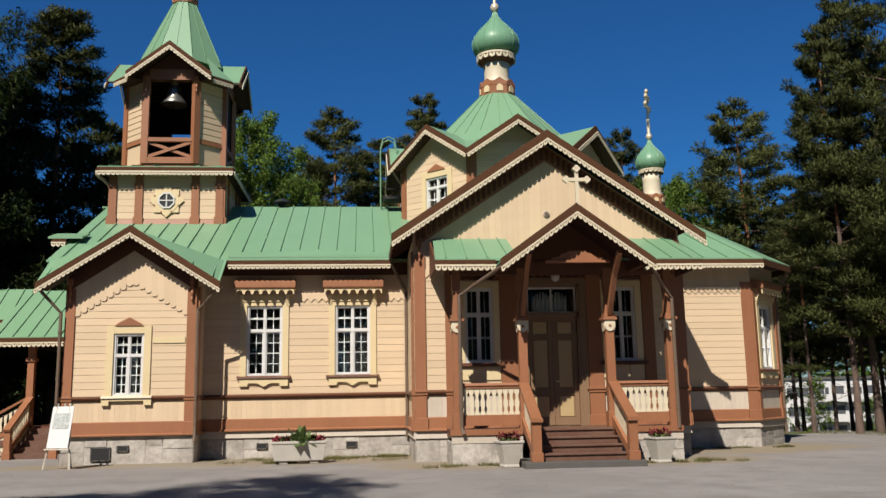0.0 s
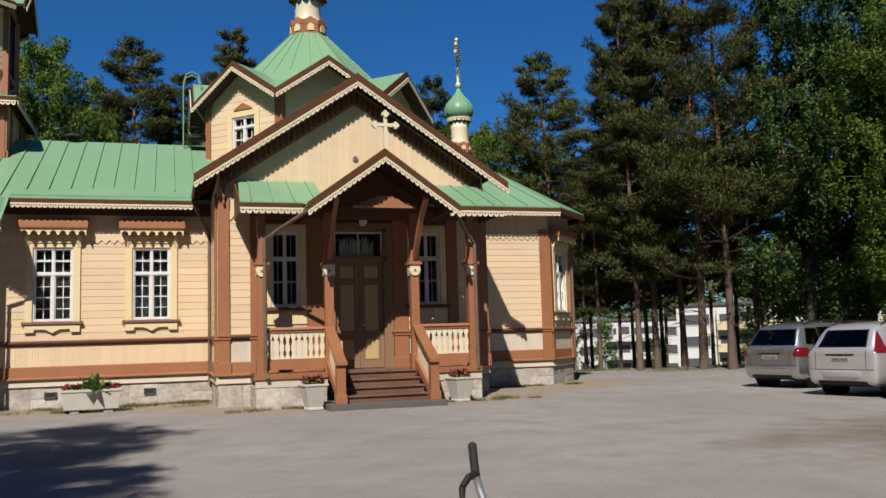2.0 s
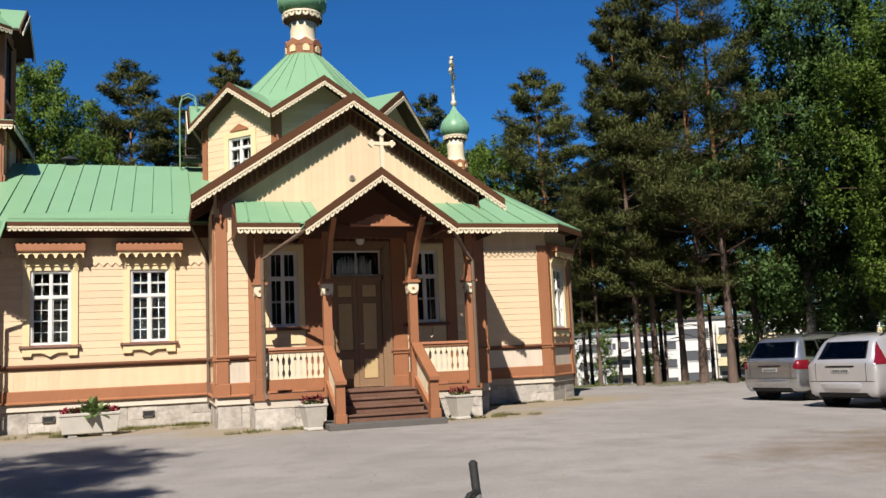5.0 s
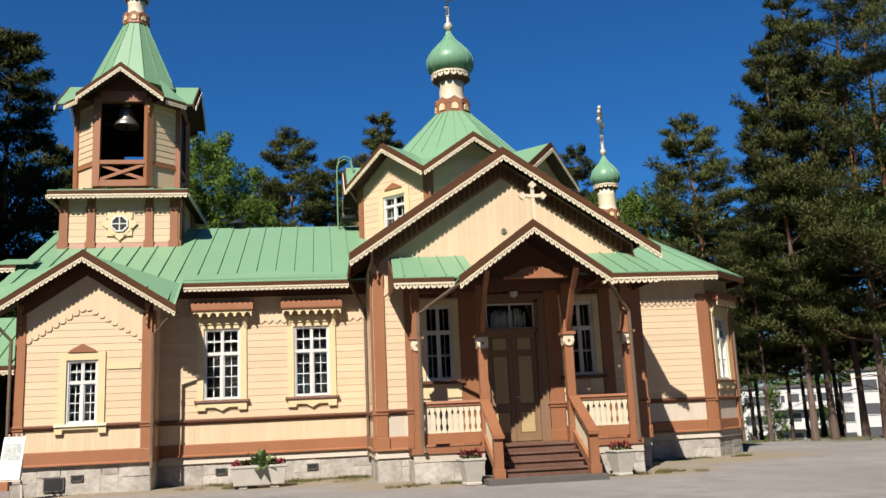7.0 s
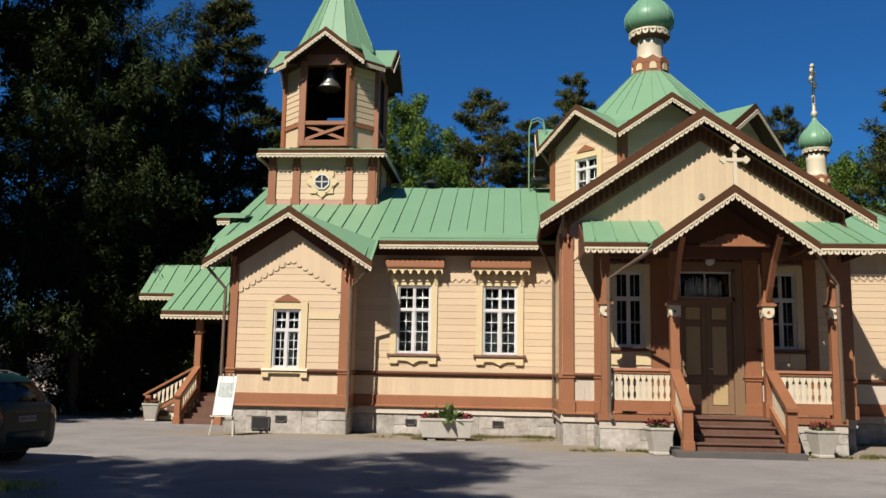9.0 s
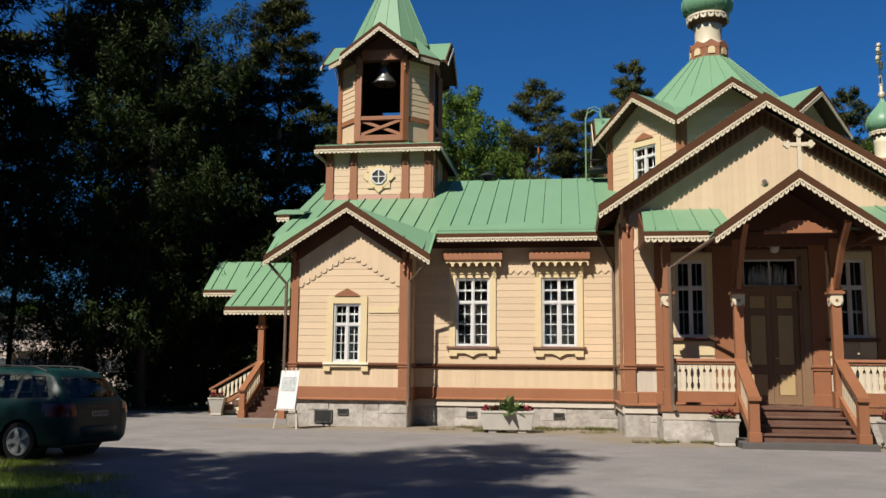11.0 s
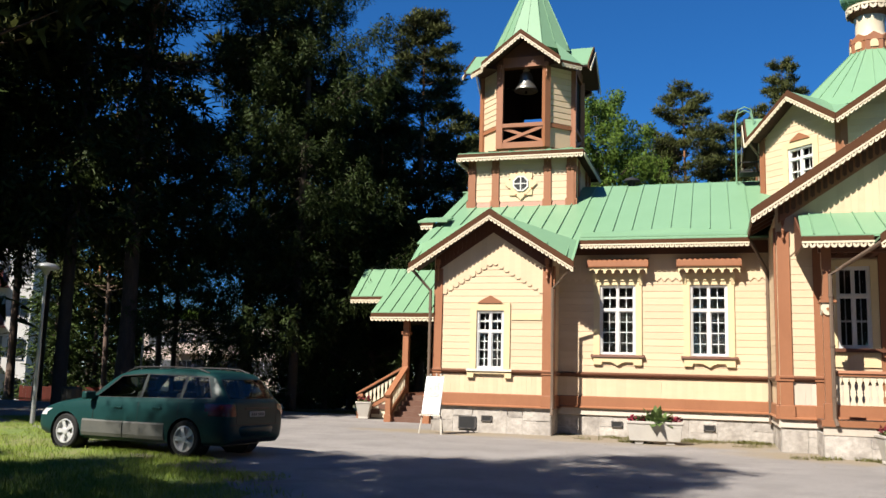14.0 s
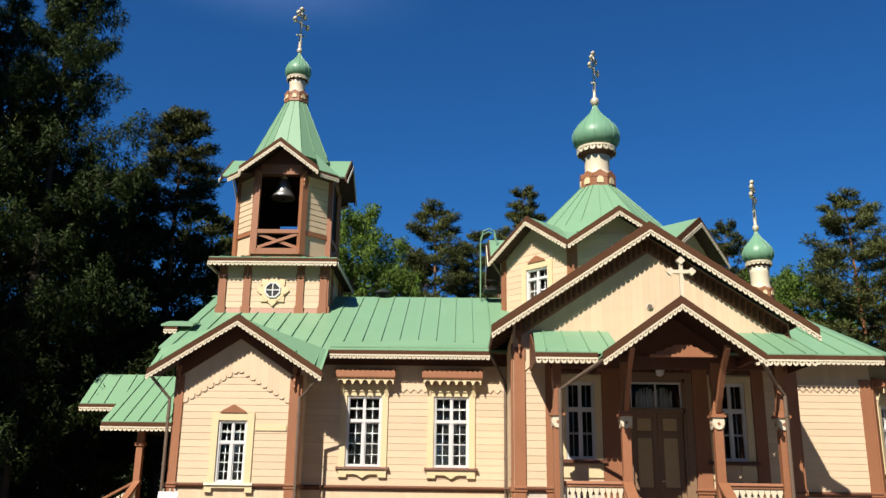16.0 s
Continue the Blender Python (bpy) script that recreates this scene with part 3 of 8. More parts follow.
# nave
mn = wall_frame(0, NY)
W1, W2 = (-3.20, -2.22, 2.22, 4.16), (-0.77, 0.21, 2.22, 4.16)
wall = clad(mn, a1, 1.3, 5.45, [W1, W2], siding_top=4.36)
upright_boards(wall, mn, a1, 1.3, 4.36, 5.4, 0.16)
bm = bmesh.new()
zigzag(bm, mn, a1, 1.3, 4.36, 0.2, 0.16, 0.05)
part("toothed_board", bm, CREAM, wall)
bm = bmesh.new()
box(bm, a1, 1.3, -0.06, 0.0, 5.02, 5.36, mn)
part("frieze_board", bm, DARKBROWN, wall, "dark brown board under the eave")
for w in (W1, W2):
    dressed_window(mn, w[0], w[2], w[1] - w[0], w[3] - w[2], "hood", church)
vent(mn, -2.88, 0.26)
vent(mn, -0.46, 0.26)
NE, NZ, RZ = 24.68, 5.40, 8.09
bm = bmesh.new()
prism(bm, [(-3.72, NE, NZ), (1.9, NE, NZ), (1.9, AXIS, RZ), (-8.5, AXIS, RZ), (-8.5, NE, NZ), (AX - 2.33, NE, NZ), (AX, 26.06, 6.07)], (0, 0, -0.05))
roof = part("roof", bm, GREEN, church, "green standing-seam metal roof")
for x in SEAMS:
    y0 = NE + 0.62 if x > -3.7 else max(NE + 0.05, 26.06 - abs(x - AX) / 2.33 * 1.38)
    bm = bmesh.new()
    beam(bm, (x, y0, NZ + (y0 - NE) * (RZ - NZ) / (AXIS - NE) + 0.018), (x, AXIS, RZ + 0.018), 0.022, 0.046)
    part("seam", bm, GREEN, roof)
bm = bmesh.new()
prism(bm, [(-3.7, NE + 0.10, NZ + 0.06), (0.72, NE + 0.10, NZ + 0.05), (0.72, NE + 0.42, NZ + 0.20), (-1.2, NE + 0.55, NZ + 0.34), (-3.7, NE + 0.38, NZ + 0.21)], (0, 0, 0.03))
part("gutter_fold", bm, GREEN, roof)
roof_slab("roof", [(13.2, 35.7, NZ), (-8.7, 35.7, NZ), (-8.7, AXIS, RZ), (10.27, AXIS, RZ)], church, 0.05)
eave_trim((-3.70, NE, NZ - 0.03), (0.78, NE, NZ - 0.03), (0, -1, 0), church, 0.11, 0.135)
soffit([(-3.70, NE + 0.05, NZ), (0.78, NE + 0.05, NZ), (0.78, NY, NZ), (-3.70, NY, NZ)], church)
drainpipe(church, [(0.80, 24.72, 5.30), (0.95, 24.8, 5.0), (1.22, 25.08, 4.5), (1.22, 25.10, 0.5)])
bm = bmesh.new()
panel(bm, wall_frame(0, 35.0), a0, 12.67, 0.0, 5.4, [])
part("wall", bm, CREAM, church)
bm = bmesh.new()
prism(bm, [(-7.74, AXIS - 4.9, 4.5), (-7.74, AXIS + 4.9, 4.5), (-7.74, AXIS + 4.9, 5.4), (-7.74, AXIS, 7.9), (-7.74, AXIS - 4.9, 5.4)], (0.25, 0, 0))
part("gable_wall", bm, CREAM, church)
bm = bmesh.new()
prism(bm, [(-8.95, 26.0, 6.30), (-8.0, 26.0, 6.30), (-8.0, 26.7, 6.52), (-8.95, 26.7, 6.52)], (0, 0, -0.06))
part("roof", bm, GREEN, church)
eave_trim((-8.85, 26.0, 6.22), (-8.45, 26.0, 6.22), (0, -1, 0), church, 0.06, 0.14)
lathe_bm = bmesh.new()
lathe(lathe_bm, (-2.75, AXIS, RZ), [(0.12, -0.1), (0.12, 0.12), (0.30, 0.13), (0.24, 0.2), (0.06, 0.27)], 12)
part("roof_cowl", lathe_bm, IRON, church)

# crossing arm
c0, c1 = CX - 3.45, CX + 3.45
mc = wall_frame(0, CY)
WL, WR = (2.55, 3.27, 2.38, 4.26), (6.21, 6.93, 2.38, 4.26)
DOOR = (4.08, 5.48, 0.80, 4.34)
wall = clad(mc, c0, c1, 5.1, [WL, WR, DOOR], siding_top=4.62, gap=(DOOR[0] - 0.12, DOOR[1] + 0.12), dado=FADED)
upright_boards(wall, mc, c0, c1, 4.62, 5.2, 0.15)
bm = bmesh.new()
zigzag(bm, mc, c0, c1, 4.62, 0.2, 0.12, 0.05)
part("toothed_board", bm, CREAM, wall)
bm = bmesh.new()
prism(bm, [(c0, 0, 5.1), (c1, 0, 5.1), (c1, 0, 5.75), (CX, 0, 8.05), (c0, 0, 5.75)], (0, 0.25, 0), mc)
gable = part("gable_wall", bm, CREAM, wall)
upright_boards(gable, mc, c0, c1, 5.2, 8.0, 0.15, top=lambda u: 8.02 - 0.667 * abs(u - CX))
for s in (-1, 1):
    for i in range(24):
        f = (i + 0.5) / 24
        u = CX + s * 3.4 * f
        z = 7.93 - 0.667 * 3.4 * f
        bm = bmesh.new()
        prism(bm, [(u - 0.045, -0.06, z - 0.24), (u, -0.06, z - 0.28), (u + 0.045, -0.06, z - 0.24), (u + 0.045, -0.06, z), (u - 0.045, -0.06, z)], (0, 0.035, 0), mc)
        part("frieze_slat", bm, DARKBROWN, gable)
    bm = bmesh.new()
    prism(bm, [(CX, -0.022, 8.0), (CX, -0.022, 7.58), (CX + s * 3.4, -0.022, 5.31), (CX + s * 3.4, -0.022, 5.73)], (0, 0.012, 0), mc)
    part("frieze_board", bm, BROWN, gable, "reddish-brown frieze board under the gable")
bm = bmesh.new()
lathe(bm, (0, 0, 0), [(0.085, 0), (0.085, 0.03), (0.05, 0.04)], 14)
bmesh.ops.transform(bm, matrix=pose(4.73, CY - 0.02, 6.17, 90), verts=bm.verts[:])
part("round_vent", bm, PLINTH, gable)
bm = bmesh.new()
lathe(bm, (0, 0, 0), [(0.06, 0), (0.06, 0.048)], 12)
bmesh.ops.transform(bm, matrix=pose(4.73, CY - 0.02, 6.17, 90), verts=bm.verts[:])
part("vent_hole", bm, ZINC, gable)
for u, w in ((c0, 0.28), (2.06, 0.26), (3.44, 0.46), (5.66, 0.38), (7.11, 0.30), (c1 - 0.28, 0.28)):
    pilaster(mc, u, w, BASE, 5.1, parent=wall)
# dark panel over the upper porch wall: its deep shade put into colour
bm = bmesh.new()
box(bm, 2.06, 7.41, -0.05, 0.0, 4.46, 5.1, mc)
part("porch_frieze", bm, DARKBROWN, wall, "dark brown panel that darkens the wall over the porch windows")
for w in (WL, WR):
    window(church, mc, w[0], w[2], w[1] - w[0], w[3] - w[2], deep=0.12, mullion=0.05, bars=2)
    bm = bmesh.new()
    for a, b, lo, hi in ((w[0] - 0.16, w[0], w[2], w[3] + 0.16), (w[1], w[1] + 0.16, w[2], w[3] + 0.16), (w[0], w[1], w[3], w[3] + 0.16)):
        box(bm, a, b, -0.06, 0, lo, hi, mc)
    case = part("window_casing", bm, YELLOW, church)
    bm = bmesh.new()
    box(bm, w[0] - 0.25, w[1] + 0.25, -0.13, 0, w[2] - 0.08, w[2], mc)
    part("window_sill", bm, DARKBROWN, case)
    bm = bmesh.new()
    box(bm, w[0] - 0.16, w[0] + 0.2, -0.055, 0, w[2] - 0.42, w[2] - 0.10, mc)
    part("apron", bm, YELLOW, case)
    bm = bmesh.new()
    box(bm, w[1] - 0.2, w[1] + 0.16, -0.055, 0, w[2] - 0.42, w[2] - 0.10, mc)
    part("apron", bm, YELLOW, case)
for s, x in ((90, c1), (-90, c0)):
    m = wall_frame(x, CY if s > 0 else CY + 3.0, s)
    w2 = clad(m, 0, 3.0, 5.5, [])
    pilaster(m, 0 if s > 0 else 2.75, 0.25, BASE, 5.2, parent=w2)
# entrance doors
bm = bmesh.new()
for a, b, lo, hi in ((DOOR[0] - 0.16, DOOR[0], 0.8, 4.34), (DOOR[1], DOOR[1] + 0.16, 0.8, 4.34), (DOOR[0] - 0.16, DOOR[1] + 0.16, 4.34, 4.5)):
    box(bm, a, b, -0.07, 0.0, lo, hi, mc)
part("door_casing", bm, DOORF, church)
bm = bmesh.new()
for a, b, lo, hi in ((DOOR[0], DOOR[0] + 0.07, 0.8, 4.34), (DOOR[1] - 0.07, DOOR[1], 0.8, 4.34), (DOOR[0], DOOR[1], 4.27, 4.34), (DOOR[0], DOOR[1], 3.52, 3.62)):
    box(bm, a, b, -0.05, 0.2, lo, hi, mc)
door = part("double_door", bm, DOORF, church, "brown and ochre panelled double entrance door, closed")
for i in range(2):
    a = DOOR[0] + 0.07 + i * 0.63
    b = a + 0.63
    bm = bmesh.new()
    box(bm, a + 0.004, b - 0.004, 0.06, 0.11, 0.82, 3.52, mc)
    for lo, hi in ((0.82, 1.0), (1.55, 1.72), (2.95, 3.06), (3.42, 3.52)):
        box(bm, a + 0.11, b - 0.11, 0.035, 0.06, lo, hi, mc)
    box(bm, a + 0.004, a + 0.11, 0.035, 0.06, 0.82, 3.52, mc)
    box(bm, b - 0.11, b - 0.004, 0.035, 0.06, 0.82, 3.52, mc)
    leaf = part("door_leaf", bm, DOORF, door)
    for lo, hi in ((1.0, 1.55), (1.72, 2.95), (3.06, 3.42)):
        bm = bmesh.new()
        prism(bm, [(a + 0.14, 0.045, lo + 0.03), (b - 0.14, 0.045, lo + 0.03), (b - 0.14, 0.045, hi - 0.03), (a + 0.14, 0.045, hi - 0.03)], (0, 0.03, 0), mc)
        part("door_panel", bm, DOORP, leaf, "ochre door panel", bevel=0.012)
bm = bmesh.new()
tube(bm, [mc @ Vector((4.84, 0.02, 1.9)), mc @ Vector((4.84, -0.03, 1.9)), mc @ Vector((4.92, -0.03, 1.9))], 0.014)
part("door_handle", bm, GOLD, door)
bm = bmesh.new()
box(bm, DOOR[0] + 0.07, DOOR[1] - 0.07, 0.08, 0.088, 3.62, 4.27, mc)
pane = part("fanlight", bm, GLASS, door)
pane.visible_shadow = False
bm = bmesh.new()
for a, b, lo, hi in ((4.15, 4.19, 3.62, 4.27), (5.37, 5.41, 3.62, 4.27), (4.19, 5.37, 3.62, 3.66), (4.19, 5.37, 4.23, 4.27), (4.76, 4.80, 3.66, 4.23)):
    box(bm, a, b, 0.04, 0.10, lo, hi, mc)
part("fanlight_frame", bm, WHITE, door)
# the dark behind the fanlight is a black sheet, not a lit interior
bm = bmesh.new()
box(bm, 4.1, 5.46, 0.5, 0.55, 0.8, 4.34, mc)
part("dark_door_backing", bm, DARKROOM, door)
bm = bmesh.new()
for k in range(11):
    x = 4.34 + k * 0.082
    w_ = 0.05 + 0.02 * math.sin(k * 1.9)
    tube(bm, [(x, CY + 0.16 + 0.02 * math.sin(k * 2.1), 3.64), (x + 0.015 * math.sin(k), CY + 0.15, 3.9), (x + 0.02, CY + 0.16 + 0.02 * math.sin(k * 1.7), 4.06 + 0.10 * abs(math.sin(k * 0.62)))], [w_, w_ * 0.9, w_ * 0.5], 7)
part("curtain", bm, CURTAIN, door, "pale bunched curtain behind the fanlight", smooth=True)
lamp = bmesh.new()
lathe(lamp, (4.84, CY - 0.28, 4.40), [(0.03, 0.24), (0.10, 0.19), (0.115, 0.1), (0.09, 0.02), (0.03, -0.02)], 14)
part("porch_lamp", lamp, WHITE, church, "round white porch lamp", smooth=True)
# crossing roof
HZ, HR, GY = 5.57, 8.28, 21.84
for s in (-1, 1):
    back, up = (0.42, 0.284) if s > 0 else (0.0, 0.0)  # the east eave is cut back behind the gable
    roof_slab("roof", [(CX + 4.0 * s, GY, HZ), (CX + 4.0 * s, 21.9, HZ), (CX, 21.9, HR), (CX, GY, HR)], church, 0.06, 0)
    roof_slab("roof", [(CX + (4.0 - back) * s, 21.9, HZ + up), (CX + (4.0 - back) * s, 29.0, HZ + up), (CX, 29.0, HR), (CX, 21.9, HR)], church, 0.06, 0)
    soffit([(CX + (3.97 - back) * s, GY + 0.04, HZ + 0.02 + up), (CX + (3.97 - back) * s, 22.3, HZ + 0.02 + up), (CX, 22.3, HR), (CX, GY + 0.04, HR)], church)
    for y in (22.5, 23.2, 23.9, 24.6):
        bm = bmesh.new()
        beam(bm, (CX + (3.95 - back) * s, y, HZ - 0.12 + up), (CX + (3.4 - back * 0.2) * s, y, HZ + 0.2), 0.1, 0.12)
        part("rafter_end", bm, DARKBROWN, church)
    bm = bmesh.new()
    e, f = CX + (4.0 - back) * s, HZ + up
    prism(bm, [(e, 21.95 if back else GY + 0.04, f - 0.05), (e, 25.0, f - 0.05), (e, 25.0, f - 0.2), (e, 21.95 if back else GY + 0.04, f - 0.2)], (-0.04 * s, 0, 0))
    part("fascia", bm, DARKBROWN, church)
barge(church, IDENT, CX, 4.02, GY - 0.02, HZ, HR + 0.01, 0.25, 0.155)

# apse
md = wall_frame(0, NY)
d1 = 11.35
wall = clad(md, c1, d1, 5.45, [], siding_top=4.5, dado=FADED)
upright_boards(wall, md, c1, d1, 4.5, 5.4, 0.16)
bm = bmesh.new()
zigzag(bm, md, c1, d1, 4.5, 0.2, 0.12, 0.05)
part("toothed_board", bm, CREAM, wall)
pilaster(md, d1 - 0.3, 0.3, BASE, 4.75, parent=wall)
mk = wall_frame(d1, NY, 45)
DW = (0.44, 1.36, 2.22, 4.10)
wall = clad(mk, 0, 1.87, 5.45, [DW], siding_top=4.5, dado=FADED)
pilaster(mk, 0, 0.18, BASE, 4.75, parent=wall)
pilaster(mk, 1.72, 0.15, BASE, 4.75, parent=wall)
dressed_window(mk, DW[0], DW[2], DW[1] - DW[0], DW[3] - DW[2], "hood", church)
ex = d1 + 1.87 * 0.7071
ey = NY + 1.87 * 0.7071
me_ = wall_frame(ex, ey, 90)
clad(me_, 0, 35.0 - ey, 5.45, [])
p0, p1, p2, p3, top = (8.0, NE, NZ), (11.58, NE, NZ), (13.20, 26.30, NZ), (13.20, 34.0, NZ), (10.27, AXIS, RZ)
roof_slab("roof", [p0, p1, top, (8.0, AXIS, RZ)], church, 0.05, 5)
for tri in ((p1, p2, top), (p2, p3, top), (p3, (12.0, 35.7, NZ), top)):
    bm = bmesh.new()
    prism(bm, tri, (0, 0, -0.05))
    part("roof", bm, GREEN, church)
for a, b, o in ((p0, p1, (0, -1, 0)), (p1, p2, (1, -1, 0)), (p2, p3, (1, 0, 0))):
    eave_trim(Vector(a) - Vector((0, 0, 0.04)), Vector(b) - Vector((0, 0, 0.04)), o, church, lace=o == (0, -1, 0))
soffit([p0, p1, p2, (ex, ey, NZ), (d1, NY, NZ), (8.0, NY, NZ)], church, 0.1)
drainpipe(church, [(13.12, 26.3, 5.3), (12.9, 26.35, 4.8), (12.76, 26.5, 4.4), (12.76, 26.5, 0.3)])

# porch
PF = 0.80                       # porch floor
PX0, PX1, PY = 2.05, 7.48, 20.85
porch = bmesh.new()
box(porch, PX0, PX1, PY, CY, 0.62, PF - 0.02)
deck = part("porch_floor", porch, DARKBROWN, church)
for i in range(14):
    bm = bmesh.new()
    y = PY + i * (CY - PY) / 14
    box(bm, PX0, PX1, y + 0.004, y + (CY - PY) / 14 - 0.004, PF - 0.02, PF)
    part("floor_board", bm, STEPS, deck)
mp = wall_frame(0, PY)
plinth(mp, PX0, 3.66, 0.52)
plinth(mp, 5.95, PX1, 0.52)
plinth(wall_frame(PX0, CY, -90), 0, CY - PY, 0.52)
plinth(wall_frame(PX1, PY, 90), 0, CY - PY, 0.52)
for a, b in ((PX0, 3.68), (5.93, PX1)):
    bm = bmesh.new()
    box(bm, a - 0.02, b, PY - 0.03, PY + 0.02, 0.5, 0.68)
    part("plinth_board", bm, PLINTH, deck)
    bm = bmesh.new()
    box(bm, a - 0.05, b, PY - 0.07, PY + 0.03, 0.68, PF + 0.01)
    part("base_board", bm, BROWN, deck)
vent(mp, 3.1, 0.3, 0.16, 0.18)


def post(x, y, corner):
    """A porch post with a square shaft, fretted collar, cap and tapering head."""
    bm = bmesh.new()
    box(bm, x - 0.10, x + 0.10, y - 0.10, y + 0.10, PF, 3.05)
    box(bm, x - 0.13, x + 0.13, y - 0.13, y + 0.13, PF, 1.16)
    prism(bm, [(x - 0.10, y - 0.10, 3.42), (x + 0.10, y - 0.10, 3.42), (x + 0.07, y - 0.10, 3.85), (x + 0.10, y - 0.10, 4.1), (x + 0.10, y - 0.10, 4.55), (x - 0.10, y - 0.10, 4.55), (x - 0.10, y - 0.10, 4.1), (x - 0.07, y - 0.10, 3.85)], (0, 0.20, 0))
    box(bm, x - 0.11, x + 0.11, y - 0.11, y + 0.11, 3.05, 3.30)
    p = part("porch_post", bm, BROWN, church, "reddish-brown porch post with a fretted collar", bevel=0.006)
    bm = bmesh.new()
    prism(bm, [(x - 0.17, y - 0.17, 3.30), (x + 0.17, y - 0.17, 3.30), (x + 0.17, y + 0.17, 3.30), (x - 0.17, y + 0.17, 3.30)], (0, 0, 0.06))
    prism(bm, [(x - 0.13, y - 0.13, 3.36), (x + 0.13, y - 0.13, 3.36), (x + 0.13, y + 0.13, 3.36), (x - 0.13, y + 0.13, 3.36)], (0, 0, 0.09))
    part("cap", bm, BROWN, p)
    bm = bmesh.new()
    for a in range(4):
        m = pose(x, y, 0, 0, 0, 90 * a)
        arc = [(0.11 * math.cos(math.pi * j / 8), -0.135, 3.13 - 0.10 * math.sin(math.pi * j / 8)) for j in range(9)]
        prism(bm, [(-0.12, -0.135, 3.30), (-0.12, -0.135, 3.13)] + arc[::-1] + [(0.12, -0.135, 3.13), (0.12, -0.135, 3.30)], (0, 0.03, 0), m)
    part("collar", bm, PALE, p, "pale fretted collar")
    bm = bmesh.new()
    for a in range(4):
        m = pose(x, y, 0, 0, 0, 90 * a) @ pose(0, -0.139, 3.16, 90)
        t = bmesh.new()
        lathe(t, (0, 0, 0), [(0.035, 0), (0.03, 0.012)], 10)
        bmesh.ops.transform(t, matrix=m, verts=t.verts[:])
        me = bpy.data.meshes.new("boss")
        t.to_mesh(me)
        t.free()
        bm.from_mesh(me)
    part("boss", bm, BROWN, p)
    return p


POSTS = [2.20, 3.76, 5.85, 7.32]
for x in POSTS:
    post(x, 20.95, x in (POSTS[0], POSTS[3]))
for x in (POSTS[1], POSTS[2]):
    bm = bmesh.new()
    pts = [Vector((x, 20.85, 3.45)), Vector((x, 20.62, 3.75)), Vector((x, 20.2, 4.35)), Vector((x, 19.75, 4.75))]
    for p, q in zip(pts, pts[1:]):
        beam(bm, p, q, 0.11, 0.14)
    part("brace", bm, BROWN, church, "slanting brown roof brace")


def balustrade(x0, x1, y):
    """A porch rail: bottom and top rails and a panel of sawn balusters with keyhole gaps."""
    bm = bmesh.new()
    prism(bm, [(x0, y - 0.07, PF + 1.0), (x0, y + 0.07, PF + 1.0), (x0, y + 0.05, PF + 1.06), (x0, y - 0.05, PF + 1.06)], (x1 - x0, 0, 0))
    box(bm, x0, x1, y - 0.04, y + 0.04, PF + 0.94, PF + 1.0)
    box(bm, x0, x1, y - 0.045, y + 0.045, PF + 0.09, PF + 0.33)
    b = part("balustrade", bm, BROWN, church)
    n = max(2, round((x1 - x0) / 0.135))
    w = (x1 - x0) / n
    for i in range(n):
        a = x0 + i * w
        z0, z1 = PF + 0.33, PF + 0.94
        side = [(0.0, 0.0), (0.0, 0.07), (0.55, 0.14), (0.72, 0.22), (0.50, 0.30), (0.05, 0.36), (0.34, 0.42), (0.05, 0.48), (0.58, 0.56), (0.80, 0.66), (0.58, 0.76), (0.05, 0.84), (0.0, 0.9), (0.0, 1.0)]
        l = [(a + 0.006 + w * 0.29 * s, y - 0.012, z0 + (z1 - z0) * f) for s, f in side]
        r = [(a + w - 0.006 - w * 0.29 * s, y - 0.012, z0 + (z1 - z0) * f) for s, f in side]
        bm = bmesh.new()
        prism(bm, l + r[::-1], (0, 0.024, 0))
        part("baluster", bm, PALE, b, "" if i else "pale sawn balusters")


balustrade(2.31, 3.65, 20.95)
balustrade(5.96, 7.21, 20.95)
# steps
SY = 19.55
bm = bmesh.new()
box(bm, 3.45, 6.1, SY - 0.25, PY, 0.0, 0.14)
part("step_slab", bm, DARKSLAB, church, "dark concrete slab under the steps", bevel=0.01)
rise = (PF - 0.14) / 4
for i in range(4):
    y = SY + 0.08 + i * 0.32
    z = 0.14 + (i + 1) * rise
    bm = bmesh.new()
    box(bm, 3.84, 5.77, y, y + 0.34 if i < 3 else PY + 0.02, z - 0.045, z)
    step = part("step", bm, STEPS, church, bevel=0.008)
    bm = bmesh.new()
    box(bm, 3.86, 5.75, y + 0.04, y + 0.07, z - rise, z - 0.045)
    part("riser", bm, STEPS, step)
